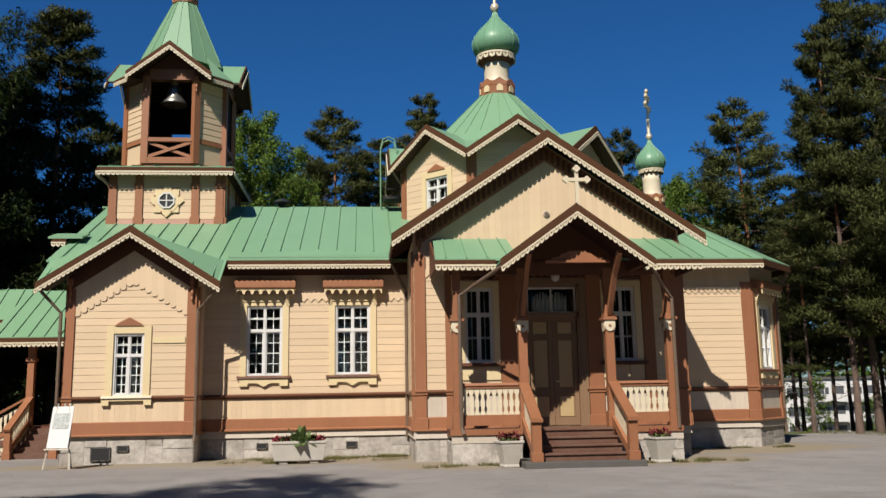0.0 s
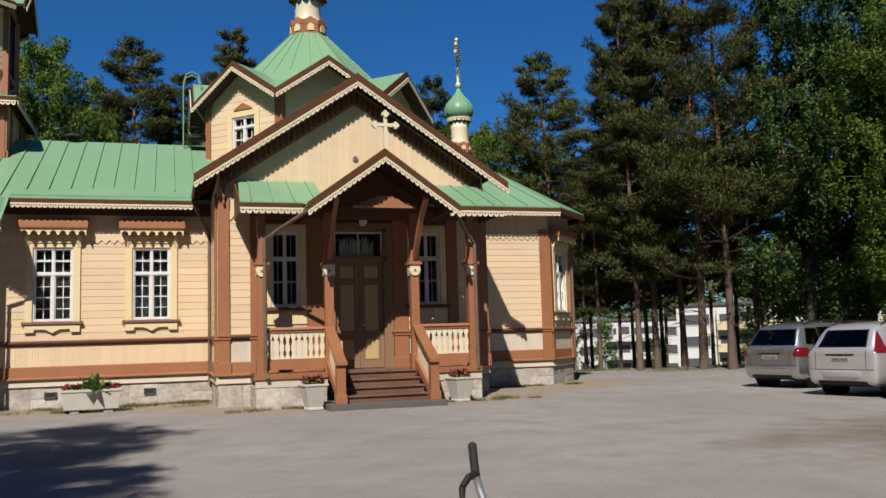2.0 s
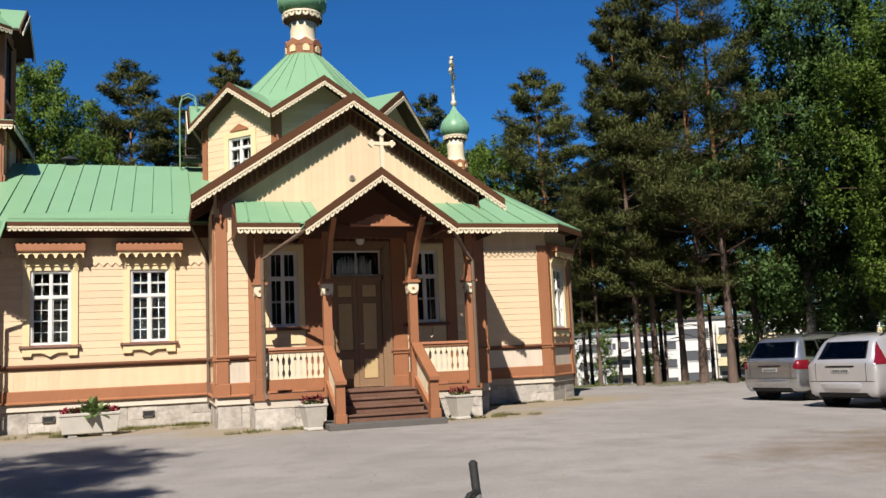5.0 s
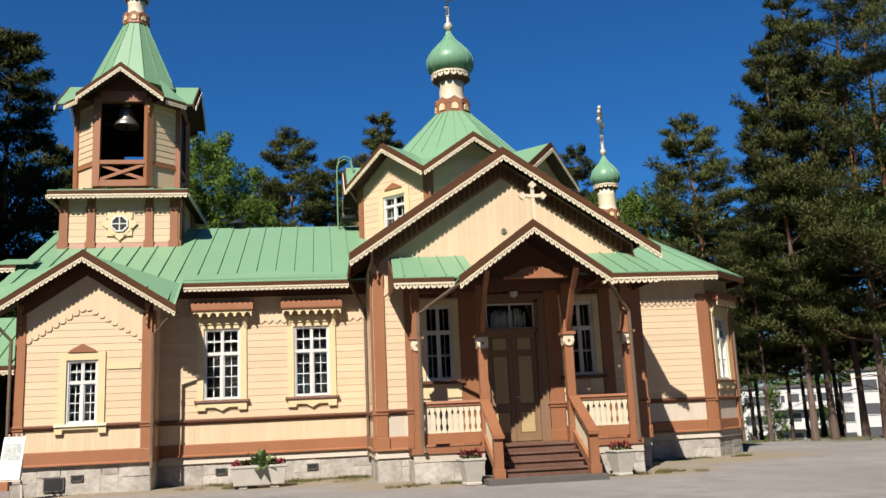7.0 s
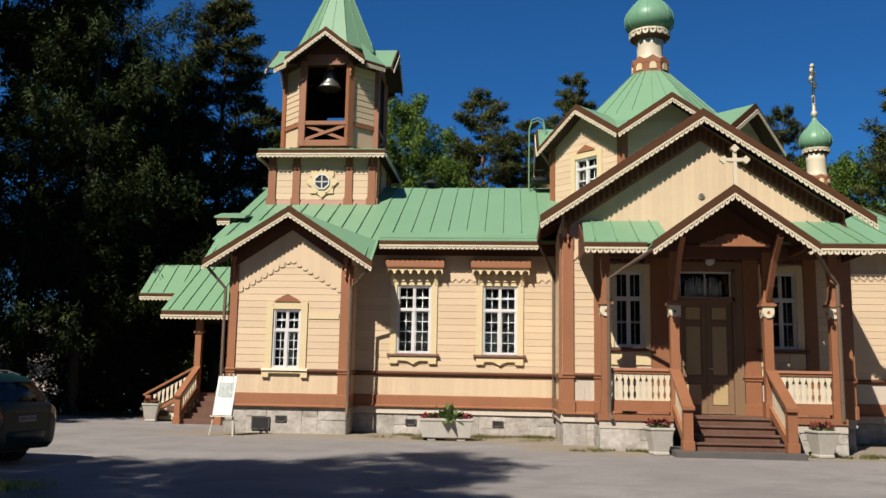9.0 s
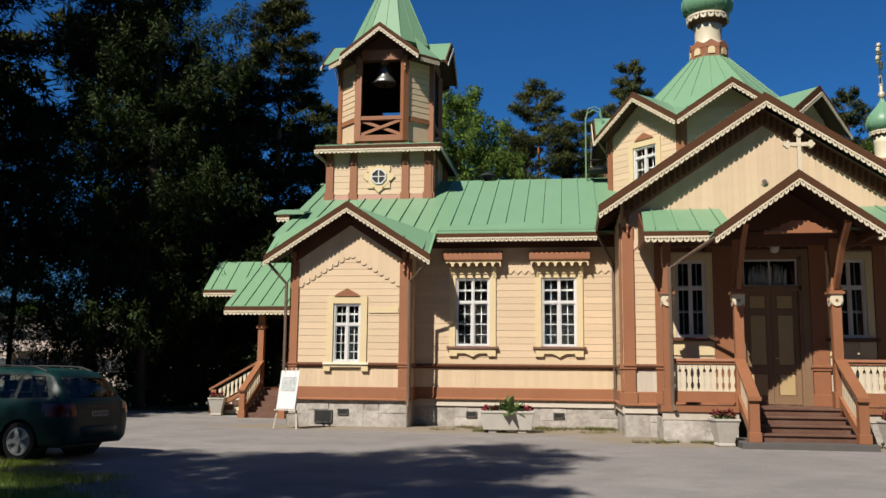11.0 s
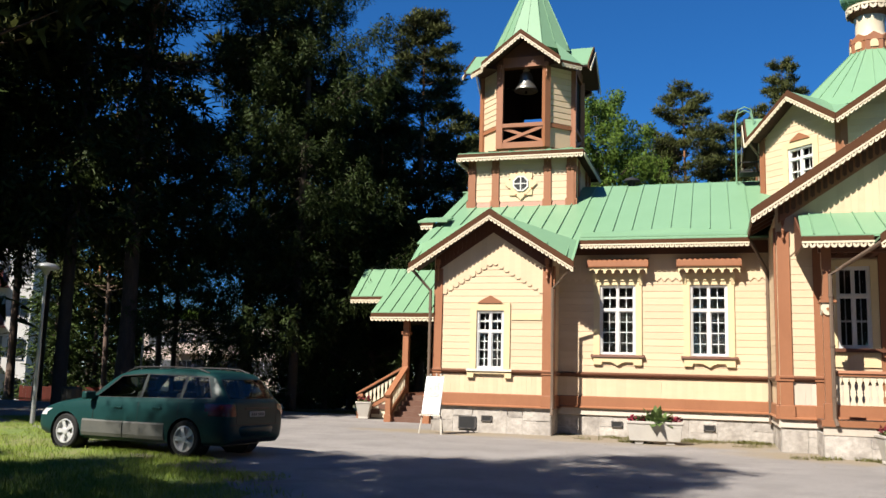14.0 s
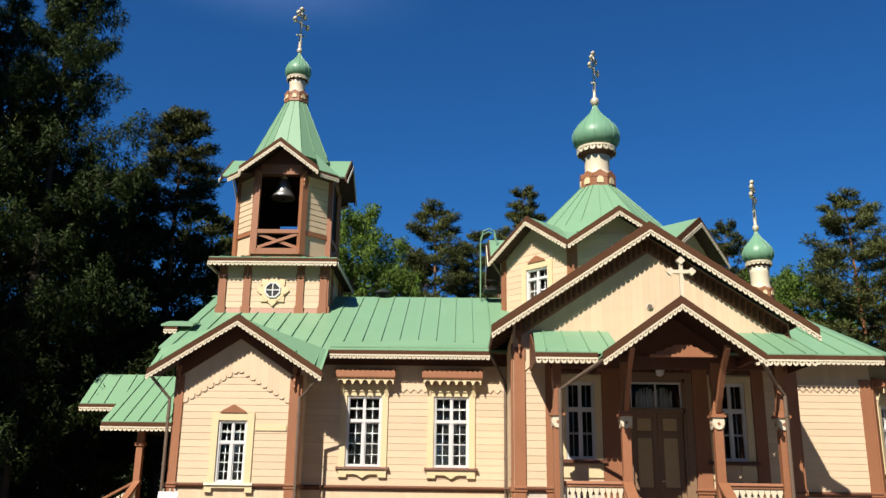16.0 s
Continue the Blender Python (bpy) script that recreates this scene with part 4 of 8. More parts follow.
for x in (3.74, 5.87):
    bm = bmesh.new()
    box(bm, x - 0.10, x + 0.10, SY - 0.1, SY + 0.1, 0.14, 0.98)
    box(bm, x - 0.125, x + 0.125, SY - 0.125, SY + 0.125, 0.14, 0.34)
    newel = part("newel", bm, BROWN, church, bevel=0.006)
    bm = bmesh.new()
    prism(bm, [(x - 0.13, SY - 0.16, 0.98), (x + 0.13, SY - 0.16, 0.98), (x + 0.13, SY - 0.16, 1.05), (x - 0.13, SY - 0.16, 1.05)], (0, 0.1, 0.03))
    beam(bm, (x, SY - 0.14, 1.0), (x, 20.9, 1.84), 0.24, 0.07)
    rail = part("handrail", bm, BROWN, newel)
    bm = bmesh.new()
    beam(bm, (x, SY + 0.05, 0.30), (x, 20.85, 0.98), 0.16, 0.18)
    part("string_board", bm, BROWN, newel)
    for i in range(9):
        y = SY + 0.16 + i * 0.125
        z = 0.40 + (y - SY) * 0.52
        bm = bmesh.new()
        prism(bm, [(x - 0.012, y, z), (x - 0.012, y + 0.1, z + 0.05), (x - 0.012, y + 0.1, z + 0.58), (x - 0.012, y, z + 0.53)], (0.024, 0, 0))
        part("baluster", bm, PALE, newel)
# porch roofs
QX, QY, QE, QR, QH = 4.86, 19.6, 4.57, 5.84, 1.76
for s in (-1, 1):
    x0 = 1.68 if s < 0 else 8.06
    inner = QX + s * 1.2
    quad = [(x0, 20.45, 4.72), (inner, 20.45, 4.72), (inner, CY - 0.03, 5.52), (x0 + 0.1 * s * -1, CY - 0.03, 5.52)]
    r = roof_slab("porch_roof", quad, church, 0.05, 4)
    bm = bmesh.new()
    prism(bm, [(x0, 20.45, 4.67), (x0, 20.45, 4.5), (x0, 22.2, 4.5), (x0, 22.2, 5.46)], (-0.04 * s, 0, 0))
    part("cheek", bm, DARKBROWN, r)
    edge = QX + s * QH
    eave_trim((min(x0, edge), 20.44, 4.69), (max(x0, edge), 20.44, 4.69), (0, -1, 0), church, 0.1, 0.15)
    roof_slab("porch_roof", [(edge, QY, QE), (edge, CY, QE), (QX, CY, QR), (QX, QY, QR)], church, 0.05, 0)
    soffit([(edge - 0.03 * s, QY + 0.04, QE), (edge - 0.03 * s, CY, QE), (QX, CY, QR - 0.02), (QX, QY + 0.04, QR - 0.02)], church)
    bm = bmesh.new()
    beam(bm, (edge - 0.2 * s, QY + 0.3, QE - 0.05), (edge - 0.2 * s, CY, QE - 0.05), 0.12, 0.14)
    part("porch_plate", bm, DARKBROWN, church)
barge(church, IDENT, QX, QH + 0.02, QY - 0.02, QE, QR + 0.01, 0.2, 0.145)
bm = bmesh.new()
box(bm, PX0, PX1, 20.88, 21.02, 4.40, 4.72)
part("porch_beam", bm, DARKBROWN, church)
# dark slab added to close the roof space and darken the porch below
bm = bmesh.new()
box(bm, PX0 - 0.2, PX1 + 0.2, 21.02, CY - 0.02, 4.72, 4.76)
part("porch_ceiling", bm, EAVE, church, "dark flat porch ceiling, added to keep light out of the porch")
bm = bmesh.new()
prism(bm, [(QX - 1.55, 20.95, 4.6), (QX + 1.55, 20.95, 4.6), (QX, 20.95, 5.7)], (0, 0.05, 0))
part("porch_gable", bm, DARKBROWN, church)
bm = bmesh.new()
steps = [(-0.62, 0), (0.62, 0), (0.58, 0.06), (0.42, 0.08), (0.36, 0.15), (0.24, 0.17), (0.18, 0.22), (-0.18, 0.22), (-0.24, 0.17), (-0.36, 0.15), (-0.42, 0.08), (-0.58, 0.06)]
prism(bm, [(QX + 0.1 + x, 20.1, 4.62 + z) for x, z in steps], (0, 0.06, 0))
box(bm, QX - 0.65, QX + 0.85, 20.06, 20.18, 4.56, 4.62)
part("stepped_board", bm, BROWN, church, "stepped brown board under the porch gable")
# cross on the porch gable
bm = bmesh.new()
for a, b, c, d, e in ((-0.04, 0.04, 5.82, 6.68, 0.0), (-0.24, 0.24, 6.365, 6.445, 0.004)):
    box(bm, 4.89 + a, 4.89 + b, QY - 0.02 - e, QY + 0.04 + e, c, d)
for i, (dx, dz) in enumerate(((-0.235, 0), (0.235, 0), (0, 0.255))):
    for j, (ex_, ez) in enumerate(((-0.045, 0), (0.045, 0), (0, 0.045), (0, -0.045))):
        e = 0.008 + 0.002 * (4 * i + j)
        t = [(4.89 + dx + ex_ + 0.042 * math.cos(k * math.tau / 10), QY - 0.02 - e, 6.405 + dz + ez + 0.042 * math.sin(k * math.tau / 10)) for k in range(10)]
        prism(bm, t, (0, 0.06 + 2 * e, 0))
part("gable_cross", bm, PALE, church, "pale wooden cross with trefoil ends")
drainpipe(church, [(QX - QH + 0.05, 19.75, 4.45), (2.5, 20.65, 4.05), (2.26, 20.78, 3.9), (2.26, 20.78, 0.85), (2.3, 20.72, 0.7)])
drainpipe(church, [(QX + QH - 0.05, 19.75, 4.45), (7.15, 20.65, 4.05), (7.38, 20.78, 3.8), (7.38, 20.78, 0.75)])


def onion(c, z, ring_r, ring_h, neck_r, neck_h, r, h, cross, ball):
    """A cupola: arcaded ring, neck, fretted collar, onion dome, ball and cross."""
    x, y = c
    bm = bmesh.new()
    lathe(bm, (x, y, z), [(ring_r * 0.96, 0), (ring_r * 1.02, 0.04), (ring_r, 0.08), (ring_r, ring_h * 0.8), (ring_r * 0.8, ring_h * 0.9)], 8, math.pi / 8)
    cup = part("cupola", bm, BROWN, church, "onion cupola with a brown arcaded ring")
    for k in range(8):
        m = pose(x, y, z, 0, 0, 45 * k)
        a = ring_r * 0.924 + 0.012
        w = ring_r * 0.36
        bm = bmesh.new()
        prism(bm, [(-w, -a, ring_h * 0.62), (w, -a, ring_h * 0.62), (w, -a, ring_h * 0.8), (0, -a, ring_h), (-w, -a, ring_h * 0.8)], (0, 0.06, 0), m)
        part("gablet", bm, BROWN, cup)
        bm = bmesh.new()
        arc = [(w * 0.5 * math.cos(math.pi * j / 8), -a - 0.015, ring_h * 0.48 + w * 0.5 * math.sin(math.pi * j / 8)) for j in range(9)]
        prism(bm, [(-w * 0.5, -a - 0.015, ring_h * 0.30), (w * 0.5, -a - 0.015, ring_h * 0.30)] + arc, (0, 0.04, 0), m)
        part("arch", bm, YELLOW, cup)
    bm = bmesh.new()
    z1 = z + ring_h * 0.85
    lathe(bm, (x, y, z1), [(neck_r * 1.16, 0), (neck_r * 1.06, 0.08), (neck_r, 0.22), (neck_r * 1.02, neck_h * 0.7), (neck_r * 1.14, neck_h)], 24)
    part("neck", bm, PALE, cup, smooth=True)
    z2 = z1 + neck_h
    bm = bmesh.new()
    lathe(bm, (x, y, z2), [(neck_r * 1.05, -0.12 * r), (r * 0.72, 0.02 * r), (r * 0.74, 0.24 * r), (r * 0.6, 0.3 * r)], 20)
    part("collar", bm, DARKBROWN, cup)
    bm = bmesh.new()
    n = 18
    pts = [Vector((x + r * 0.79 * math.cos(math.tau * k / n), y + r * 0.79 * math.sin(math.tau * k / n), z2 + 0.32 * r)) for k in range(n + 1)]
    for p, q in zip(pts, pts[1:]):
        o = ((p + q) / 2 - Vector((x, y, p.z))).normalized()
        fretwork(bm, p, q, (0, 0, -1), o, (q - p).length * 0.98, (q - p).length, 0.03)
    part("fretwork", bm, PALE, cup)
    z3 = z2 + 0.33 * r
    rows = [(0.74, 0.0), (0.84, 0.04), (0.96, 0.12), (1.0, 0.22), (0.985, 0.31), (0.90, 0.42), (0.74, 0.54), (0.54, 0.65), (0.35, 0.75), (0.21, 0.84), (0.12, 0.93), (0.085, 1.0)]
    bm = bmesh.new()
    lathe(bm, (x, y, z3), [(r * a, h * b) for a, b in rows], 32)
    part("onion_dome", bm, DOMEGREEN, cup, "glossy green onion dome", smooth=True)
    for k in range(14):
        c, s_ = math.cos(k * math.tau / 14), math.sin(k * math.tau / 14)
        bm = bmesh.new()
        tube(bm, [(x + r * a * c, y + r * a * s_, z3 + h * b) for a, b in rows], 0.011, 5)
        part("dome_seam", bm, DOMEGREEN, cup)
    z4 = z3 + h
    bm = bmesh.new()
    lathe(bm, (x, y, z4), [(ball * 0.4, -0.03), (ball * 0.75, ball * 0.35), (ball, ball), (ball * 0.75, ball * 1.65), (ball * 0.35, ball * 2.0)], 14)
    part("ball", bm, GOLD, cup, "gilded ball", smooth=True)
    zc = z4 + ball * 1.9
    hc = cross
    bm = bmesh.new()
    tube(bm, [(x, y, zc), (x, y, zc + hc * 0.3), (x, y, zc + hc)], [0.062, 0.05, 0.04], 10)
    q = pose(x, y, 0, 0, 0, 62)
    knob = [(0.01, -0.065), (0.055, -0.04), (0.072, 0), (0.055, 0.04), (0.01, 0.065)]
    for f, w in ((0.62, 0.25 * hc), (0.83, 0.14 * hc)):
        tube(bm, [q @ Vector((-w, 0, zc + hc * f)), q @ Vector((w, 0, zc + hc * f))], 0.038, 8)
        for s in (-1, 1):
            for dx, dz in ((0, 0), (-0.07, 0.07), (-0.07, -0.07)):
                lathe(bm, q @ Vector((s * (w + dx * 0.8), 0, zc + hc * f + dz)), knob, 10)
    tube(bm, [q @ Vector((-0.14 * hc, 0, zc + hc * 0.27)), q @ Vector((0.14 * hc, 0, zc + hc * 0.36))], 0.034, 8)
    for dx, dz in ((0, 0), (-0.07, -0.06), (0.07, -0.06)):
        lathe(bm, q @ Vector((dx, 0, zc + hc + dz)), knob, 10)
    lathe(bm, (x, y, zc + hc * 0.14), knob, 10)
    part("cross", bm, GOLD, cup, "gilded orthodox cross")


# bell tower
TX, TY, TH = -6.15, 29.9, 1.73
bm = bmesh.new()
box(bm, TX - TH, TX + TH, TY - TH, TY + TH, 5.5, 8.95)
tower = part("bell_tower", bm, CREAM, church, "square lower stage of the bell tower")
for k in range(4):
    m = pose(TX, TY, 0, 0, 0, 90 * k) @ Matrix.Translation((0, -TH, 0))
    if k == 2:
        continue
    siding(tower, m, -TH, TH, 7.25, 8.95, (), 0.2)
    bm = bmesh.new()
    prism(bm, [(-TH - 0.06, -0.10, 7.02), (-TH - 0.06, -0.10, 7.06), (-TH - 0.06, -0.05, 7.24), (-TH - 0.06, 0, 7.24), (-TH - 0.06, 0, 7.02)], (2 * TH + 0.12, 0, 0), m)
    part("base_board", bm, BROWN, tower)
    for u in (-TH - 0.05, -0.98, 0.76, TH - 0.22):
        bm = bmesh.new()
        box(bm, u, u + 0.24, -0.075, 0, 7.05, 8.75, m)
        box(bm, u - 0.03, u + 0.27, -0.12, 0, 7.02, 7.3, m)
        box(bm, u - 0.02, u + 0.26, -0.10, 0, 8.25, 8.4, m)
        part("pilaster", bm, BROWN, tower)
m = wall_frame(TX, TY - TH)
bm = bmesh.new()
for turn in (0, 45):
    q = m @ Matrix.Translation((0, 0, 7.84)) @ pose(0, -0.06, 0, 0, turn, 0)
    box(bm, -0.38, 0.38, -0.01 - turn * 0.0002, 0.05, -0.38, 0.38, q)
rosette = part("rosette", bm, YELLOW, church, "yellow eight-pointed star round a little window")
oct8 = lambda r, y, t=math.pi / 8: [(r * math.cos(t + k * math.tau / 8), y, 7.84 + r * math.sin(t + k * math.tau / 8)) for k in range(8)]
bm = bmesh.new()
for k in range(8):
    a, b = oct8(0.275, -0.115), oct8(0.225, -0.115)
    prism(bm, [a[k], a[(k + 1) % 8], b[(k + 1) % 8], b[k]], (0, 0.05, 0), m)
box(bm, -0.22, 0.22, -0.105, -0.088, 7.822, 7.858, m)
box(bm, -0.018, 0.018, -0.107, -0.088, 7.63, 8.05, m)
part("octagon_frame", bm, WHITE, rosette)
bm = bmesh.new()
prism(bm, oct8(0.235, -0.086), (0, 0.004, 0), m)
part("pane", bm, IRON, rosette)
bm = bmesh.new()
for k in range(8):
    a = k * math.tau / 8 + math.pi / 8
    box(bm, 0.4 * math.cos(a) - 0.025, 0.4 * math.cos(a) + 0.025, -0.085, -0.06, 7.84 + 0.4 * math.sin(a) - 0.025, 7.84 + 0.4 * math.sin(a) + 0.025, m)
part("stud_ring", bm, BROWN, rosette)
# skirt roof between the stages
E, ez0, ez1 = TH + 0.36, 8.88, 9.0
for k in range(4):
    m = pose(TX, TY, 0, 0, 0, 90 * k)
    roof_slab("skirt_roof", [m @ Vector(p) for p in ((-E, -E, ez0), (E, -E, ez0), (1.5, -1.5, ez1), (-1.5, -1.5, ez1))], church, 0.04, 6)
    eave_trim(m @ Vector((-E, -E, ez0 - 0.03)), m @ Vector((E, -E, ez0 - 0.03)), m.to_3x3() @ Vector((0, -1, 0)), church, 0.12, 0.15)
    soffit([m @ Vector(p) for p in ((-E + 0.02, -E + 0.02, ez0), (E - 0.02, -E + 0.02, ez0), (TH, -TH, ez0), (-TH, -TH, ez0))], church)
# octagonal belfry
OA, OB = 1.6, 0.80
corners = [(-OB, -OA), (OB, -OA), (OA, -OB), (OA, OB), (OB, OA), (-OB, OA), (-OA, OB), (-OA, -OB)]
bm = bmesh.new()
prism(bm, [(TX + x, TY + y, 9.0) for x, y in corners], (0, 0, 0.12))
belfry = part("belfry", bm, BROWN, church, "octagonal belfry with open fronts")
for k in range(8):
    (x0, y0), (x1, y1) = corners[k], corners[(k + 1) % 8]
    wide = math.hypot(x1 - x0, y1 - y0)
    m = pose(TX + x0, TY + y0, 0, 0, 0, math.degrees(math.atan2(y1 - y0, x1 - x0)))
    bm = bmesh.new()
    box(bm, -0.11, 0.11, -0.06, 0.12, 9.1, 12.0, m)
    part("corner_post", bm, BROWN, belfry)
    if k % 2 == 0:
        bm = bmesh.new()
        box(bm, 0.1, wide - 0.1, -0.06, 0.10, 9.1, 9.3, m)
        part("sill_rail", bm, BROWN, belfry)
        bm = bmesh.new()
        box(bm, 0.1, wide - 0.1, -0.06, 0.10, 9.82, 9.95, m)
        part("rail", bm, BROWN, belfry)
        bm = bmesh.new()
        box(bm, 0.1, wide - 0.1, -0.05, 0.10, 11.90, 12.25, m)
        part("lintel", bm, BROWN, belfry)
        for s in (-1, 1):
            bm = bmesh.new()
            beam(bm, m @ Vector((wide / 2 - s * 0.66, 0.0 - 0.02 * s, 9.33)), m @ Vector((wide / 2 + s * 0.66, 0.0 - 0.02 * s, 9.80)), 0.03, 0.10)
            part("cross_brace", bm, BROWN, belfry)
    else:
        bm = bmesh.new()
        box(bm, 0, wide, 0.02, 0.14, 9.1, 12.1, m)
        side = part("belfry_wall", bm, CREAM, belfry)
        # black lining: the belfry's inner shade is put into the colour
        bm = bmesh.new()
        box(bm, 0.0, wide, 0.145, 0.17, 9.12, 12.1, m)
        part("dark_lining", bm, DARKROOM, belfry)
        bm = bmesh.new()
        box(bm, 0.1, wide - 0.1, -0.03, 0.02, 9.8, 9.93, m)
        part("belfry_rail", bm, BROWN, belfry)
        rows = 10
        for i in range(rows):
            z = 9.95 + i * 0.2
            bm = bmesh.new()
            prism(bm, [(0.11, 0.02, z + 0.005), (0.11, 0.0, z + 0.005), (0.11, -0.012, z + 0.02), (0.11, -0.006, z + 0.19), (0.11, 0.02, z + 0.195)], (wide - 0.22, 0, 0), m)
            part("belfry_board", bm, CREAM, belfry)
# the ceiling is coloured black for the shade under the belfry roof
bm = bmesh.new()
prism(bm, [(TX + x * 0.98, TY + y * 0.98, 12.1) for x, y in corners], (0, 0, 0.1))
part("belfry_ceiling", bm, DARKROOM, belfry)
# added black sheets close the other openings and keep the belfry dark
for k in (2, 4, 6):
    (x0, y0), (x1, y1) = corners[k], corners[(k + 1) % 8]
    m = pose(TX + x0, TY + y0, 0, 0, 0, math.degrees(math.atan2(y1 - y0, x1 - x0)))
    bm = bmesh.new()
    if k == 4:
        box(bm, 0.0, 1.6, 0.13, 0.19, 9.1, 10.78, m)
        part("dark_belfry_panel", bm, DARKROOM, belfry)
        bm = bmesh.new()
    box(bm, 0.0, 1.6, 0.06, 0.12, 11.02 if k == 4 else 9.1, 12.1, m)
    part("dark_belfry_panel", bm, DARKROOM, belfry)
# bells
bm = bmesh.new()
bx, by, bz = TX, TY - 1.15, 11.2
lathe(bm, (bx, by, bz), [(0.34, 0.0), (0.40, 0.0), (0.41, 0.03), (0.35, 0.12), (0.27, 0.26), (0.225, 0.45), (0.20, 0.58), (0.12, 0.66), (0.05, 0.68)], 28)
bell = part("bell", bm, BRONZE, church, "grey bronze bell hanging in the belfry", smooth=True)
bm = bmesh.new()
tube(bm, [(bx, by, bz + 0.66), (bx, by, bz + 0.85)], 0.06)
tube(bm, [(bx - 0.12, by, bz + 0.74), (bx + 0.12, by, bz + 0.74)], 0.03)
part("bell_hanger", bm, GOLD, bell)
bm = bmesh.new()
tube(bm, [(bx, by, bz + 0.3), (bx, by, bz - 0.08)], [0.02, 0.05])
part("clapper", bm, IRON, bell)
bm = bmesh.new()
beam(bm, (TX - 1.6, by, bz + 0.92), (TX + 1.6, by, bz + 0.92), 0.16, 0.2)
part("bell_beam", bm, BROWN, church)
# belfry roof: four gables and a spire
GA, GH, GE, GR = 2.14, 1.32, 11.98, 13.02
for k in range(4):
    m = pose(TX, TY, 0, 0, 0, 90 * k)
    for s in (-1, 1):
        quad = [(GH * s, -GA, GE), (GH * s, -1.0, GE), (0, -0.6, GR), (0, -GA, GR)]
        roof_slab("belfry_roof", [m @ Vector(p) for p in quad], church, 0.05, 0)
        soffit([m @ Vector(p) for p in ((GH * s * 0.98, -GA + 0.03, GE), (GH * s * 0.98, -1.5, GE), (0, -1.5, GR - 0.02), (0, -GA + 0.03, GR - 0.02))], church)
    barge(church, m, 0, GH + 0.02, -GA - 0.02, GE, GR + 0.01, 0.17, 0.15)
    bm = bmesh.new()
    prism(bm, [m @ Vector(p) for p in ((-1.2, -OA - 0.02, 11.9), (1.2, -OA - 0.02, 11.9), (0, -OA - 0.02, 12.85))], m.to_3x3() @ Vector((0, 0.06, 0)))
    part("belfry_gable", bm, DARKBROWN, church)
    bm = bmesh.new()
    prism(bm, [m @ Vector(p) for p in ((GH, -GA + 0.25, GE), (GA - 0.25, -GH, GE), (0.97, -0.97, 12.95))], (0, 0, -0.05))
    part("belfry_roof", bm, GREEN, church)
    eave_trim(m @ Vector((GH, -GA + 0.25, GE - 0.02)), m @ Vector((GA - 0.25, -GH, GE - 0.02)), m.to_3x3() @ Vector((1, -1, 0)), church, 0.1, 0.14)
    soffit([m @ Vector(p) for p in ((GH, -GA + 0.28, GE), (GA - 0.28, -GH, GE), (OA, -OB, GE), (OB, -OA, GE))], church)
bm = bmesh.new()
lathe(bm, (TX, TY, 0), [(1.52, 12.72), (1.42, 12.95), (0.36, 15.32)], 8, math.pi / 8)
spire = part("spire", bm, GREEN, church, "green eight-sided metal spire")
for k in range(16):
    a = k * math.tau / 16
    f = 1.0 if k % 2 else 0.925
    bm = bmesh.new()
    c, s = math.cos(a), math.sin(a)
    beam(bm, (TX + 1.42 * f * c, TY + 1.42 * f * s, 12.96), (TX + 0.36 * f * c, TY + 0.36 * f * s, 15.33), 0.014, 0.03, (c, s, 0.4))
    part("seam", bm, GREEN, spire)
onion((TX, TY), 15.2, 0.44, 0.46, 0.285, 0.55, 0.48, 1.02, 1.66, 0.11)

# crossing lantern
LX, LY, LA = 4.80, AXIS, 3.9
for k in range(8):
    m = pose(LX, LY, 0, 0, 0, 45 * k)
    wa = 3.45
    h = wa * math.tan(math.pi / 8)
    mw_ = m @ Matrix.Translation((0, -wa, 0))
    bm = bmesh.new()
    wind = (-0.40, 0.50, 7.40, 8.52) if k in (7, 1) else None
    panel(bm, mw_, -h, h, 6.0, 9.0, [wind] if wind else [])
    side = part("lantern_wall", bm, CREAM, church)
    lk = 1.10 / (LA * math.tan(math.pi / 8))
    if k in (7, 0, 1):
        siding(side, mw_, -h, h, 6.6, 9.4, [wind] if wind else [], 0.2, top=lambda z: (-min(h, (10.0 - z) / lk), min(h, (10.0 - z) / lk)))
    bm = bmesh.new()
    prism(bm, [(-h, 0, 9.0), (h, 0, 9.0), (0, 0, 10.0)], (0, 0.2, 0), mw_)
    part("lantern_gable", bm, CREAM, side)
    bm = bmesh.new()
    box(bm, -h - 0.04, -h + 0.16, -0.06, 0.05, 6.0, 9.1, mw_)
    part("corner_board", bm, BROWN, side)
    bm = bmesh.new()
    box(bm, h - 0.16, h + 0.04, -0.06, 0.05, 6.0, 9.1, mw_)
    part("corner_board", bm, BROWN, side)
    if wind:
        dressed_window(mw_, wind[0], wind[2], wind[1] - wind[0], wind[3] - wind[2], "pediment", church, transom=0.3, bars=2)
    g = LA * math.tan(math.pi / 8)
    for s in (-1, 1):
        quad = [(g * s, -LA, 9.07), (g * s * 0.5, -LA * 0.5, 10.62), (0, -2.6, 10.17), (0, -LA, 10.17)]
        bm = bmesh.new()
        prism(bm, [m @ Vector(p) for p in ((g * s, -LA, 9.07), (0, -LA, 10.17), (0, -2.05, 10.17))], (0, 0, -0.05))
        part("lantern_roof", bm, GREEN, church)
        soffit([m @ Vector(p) for p in ((g * s * 0.98, -LA + 0.04, 9.05), (g * s * 0.9, -wa, 9.05), (0, -wa, 10.13), (0, -LA + 0.04, 10.13))], church)
    barge(church, m, 0, g, -LA - 0.02, 9.07, 10.18, 0.2, 0.145)
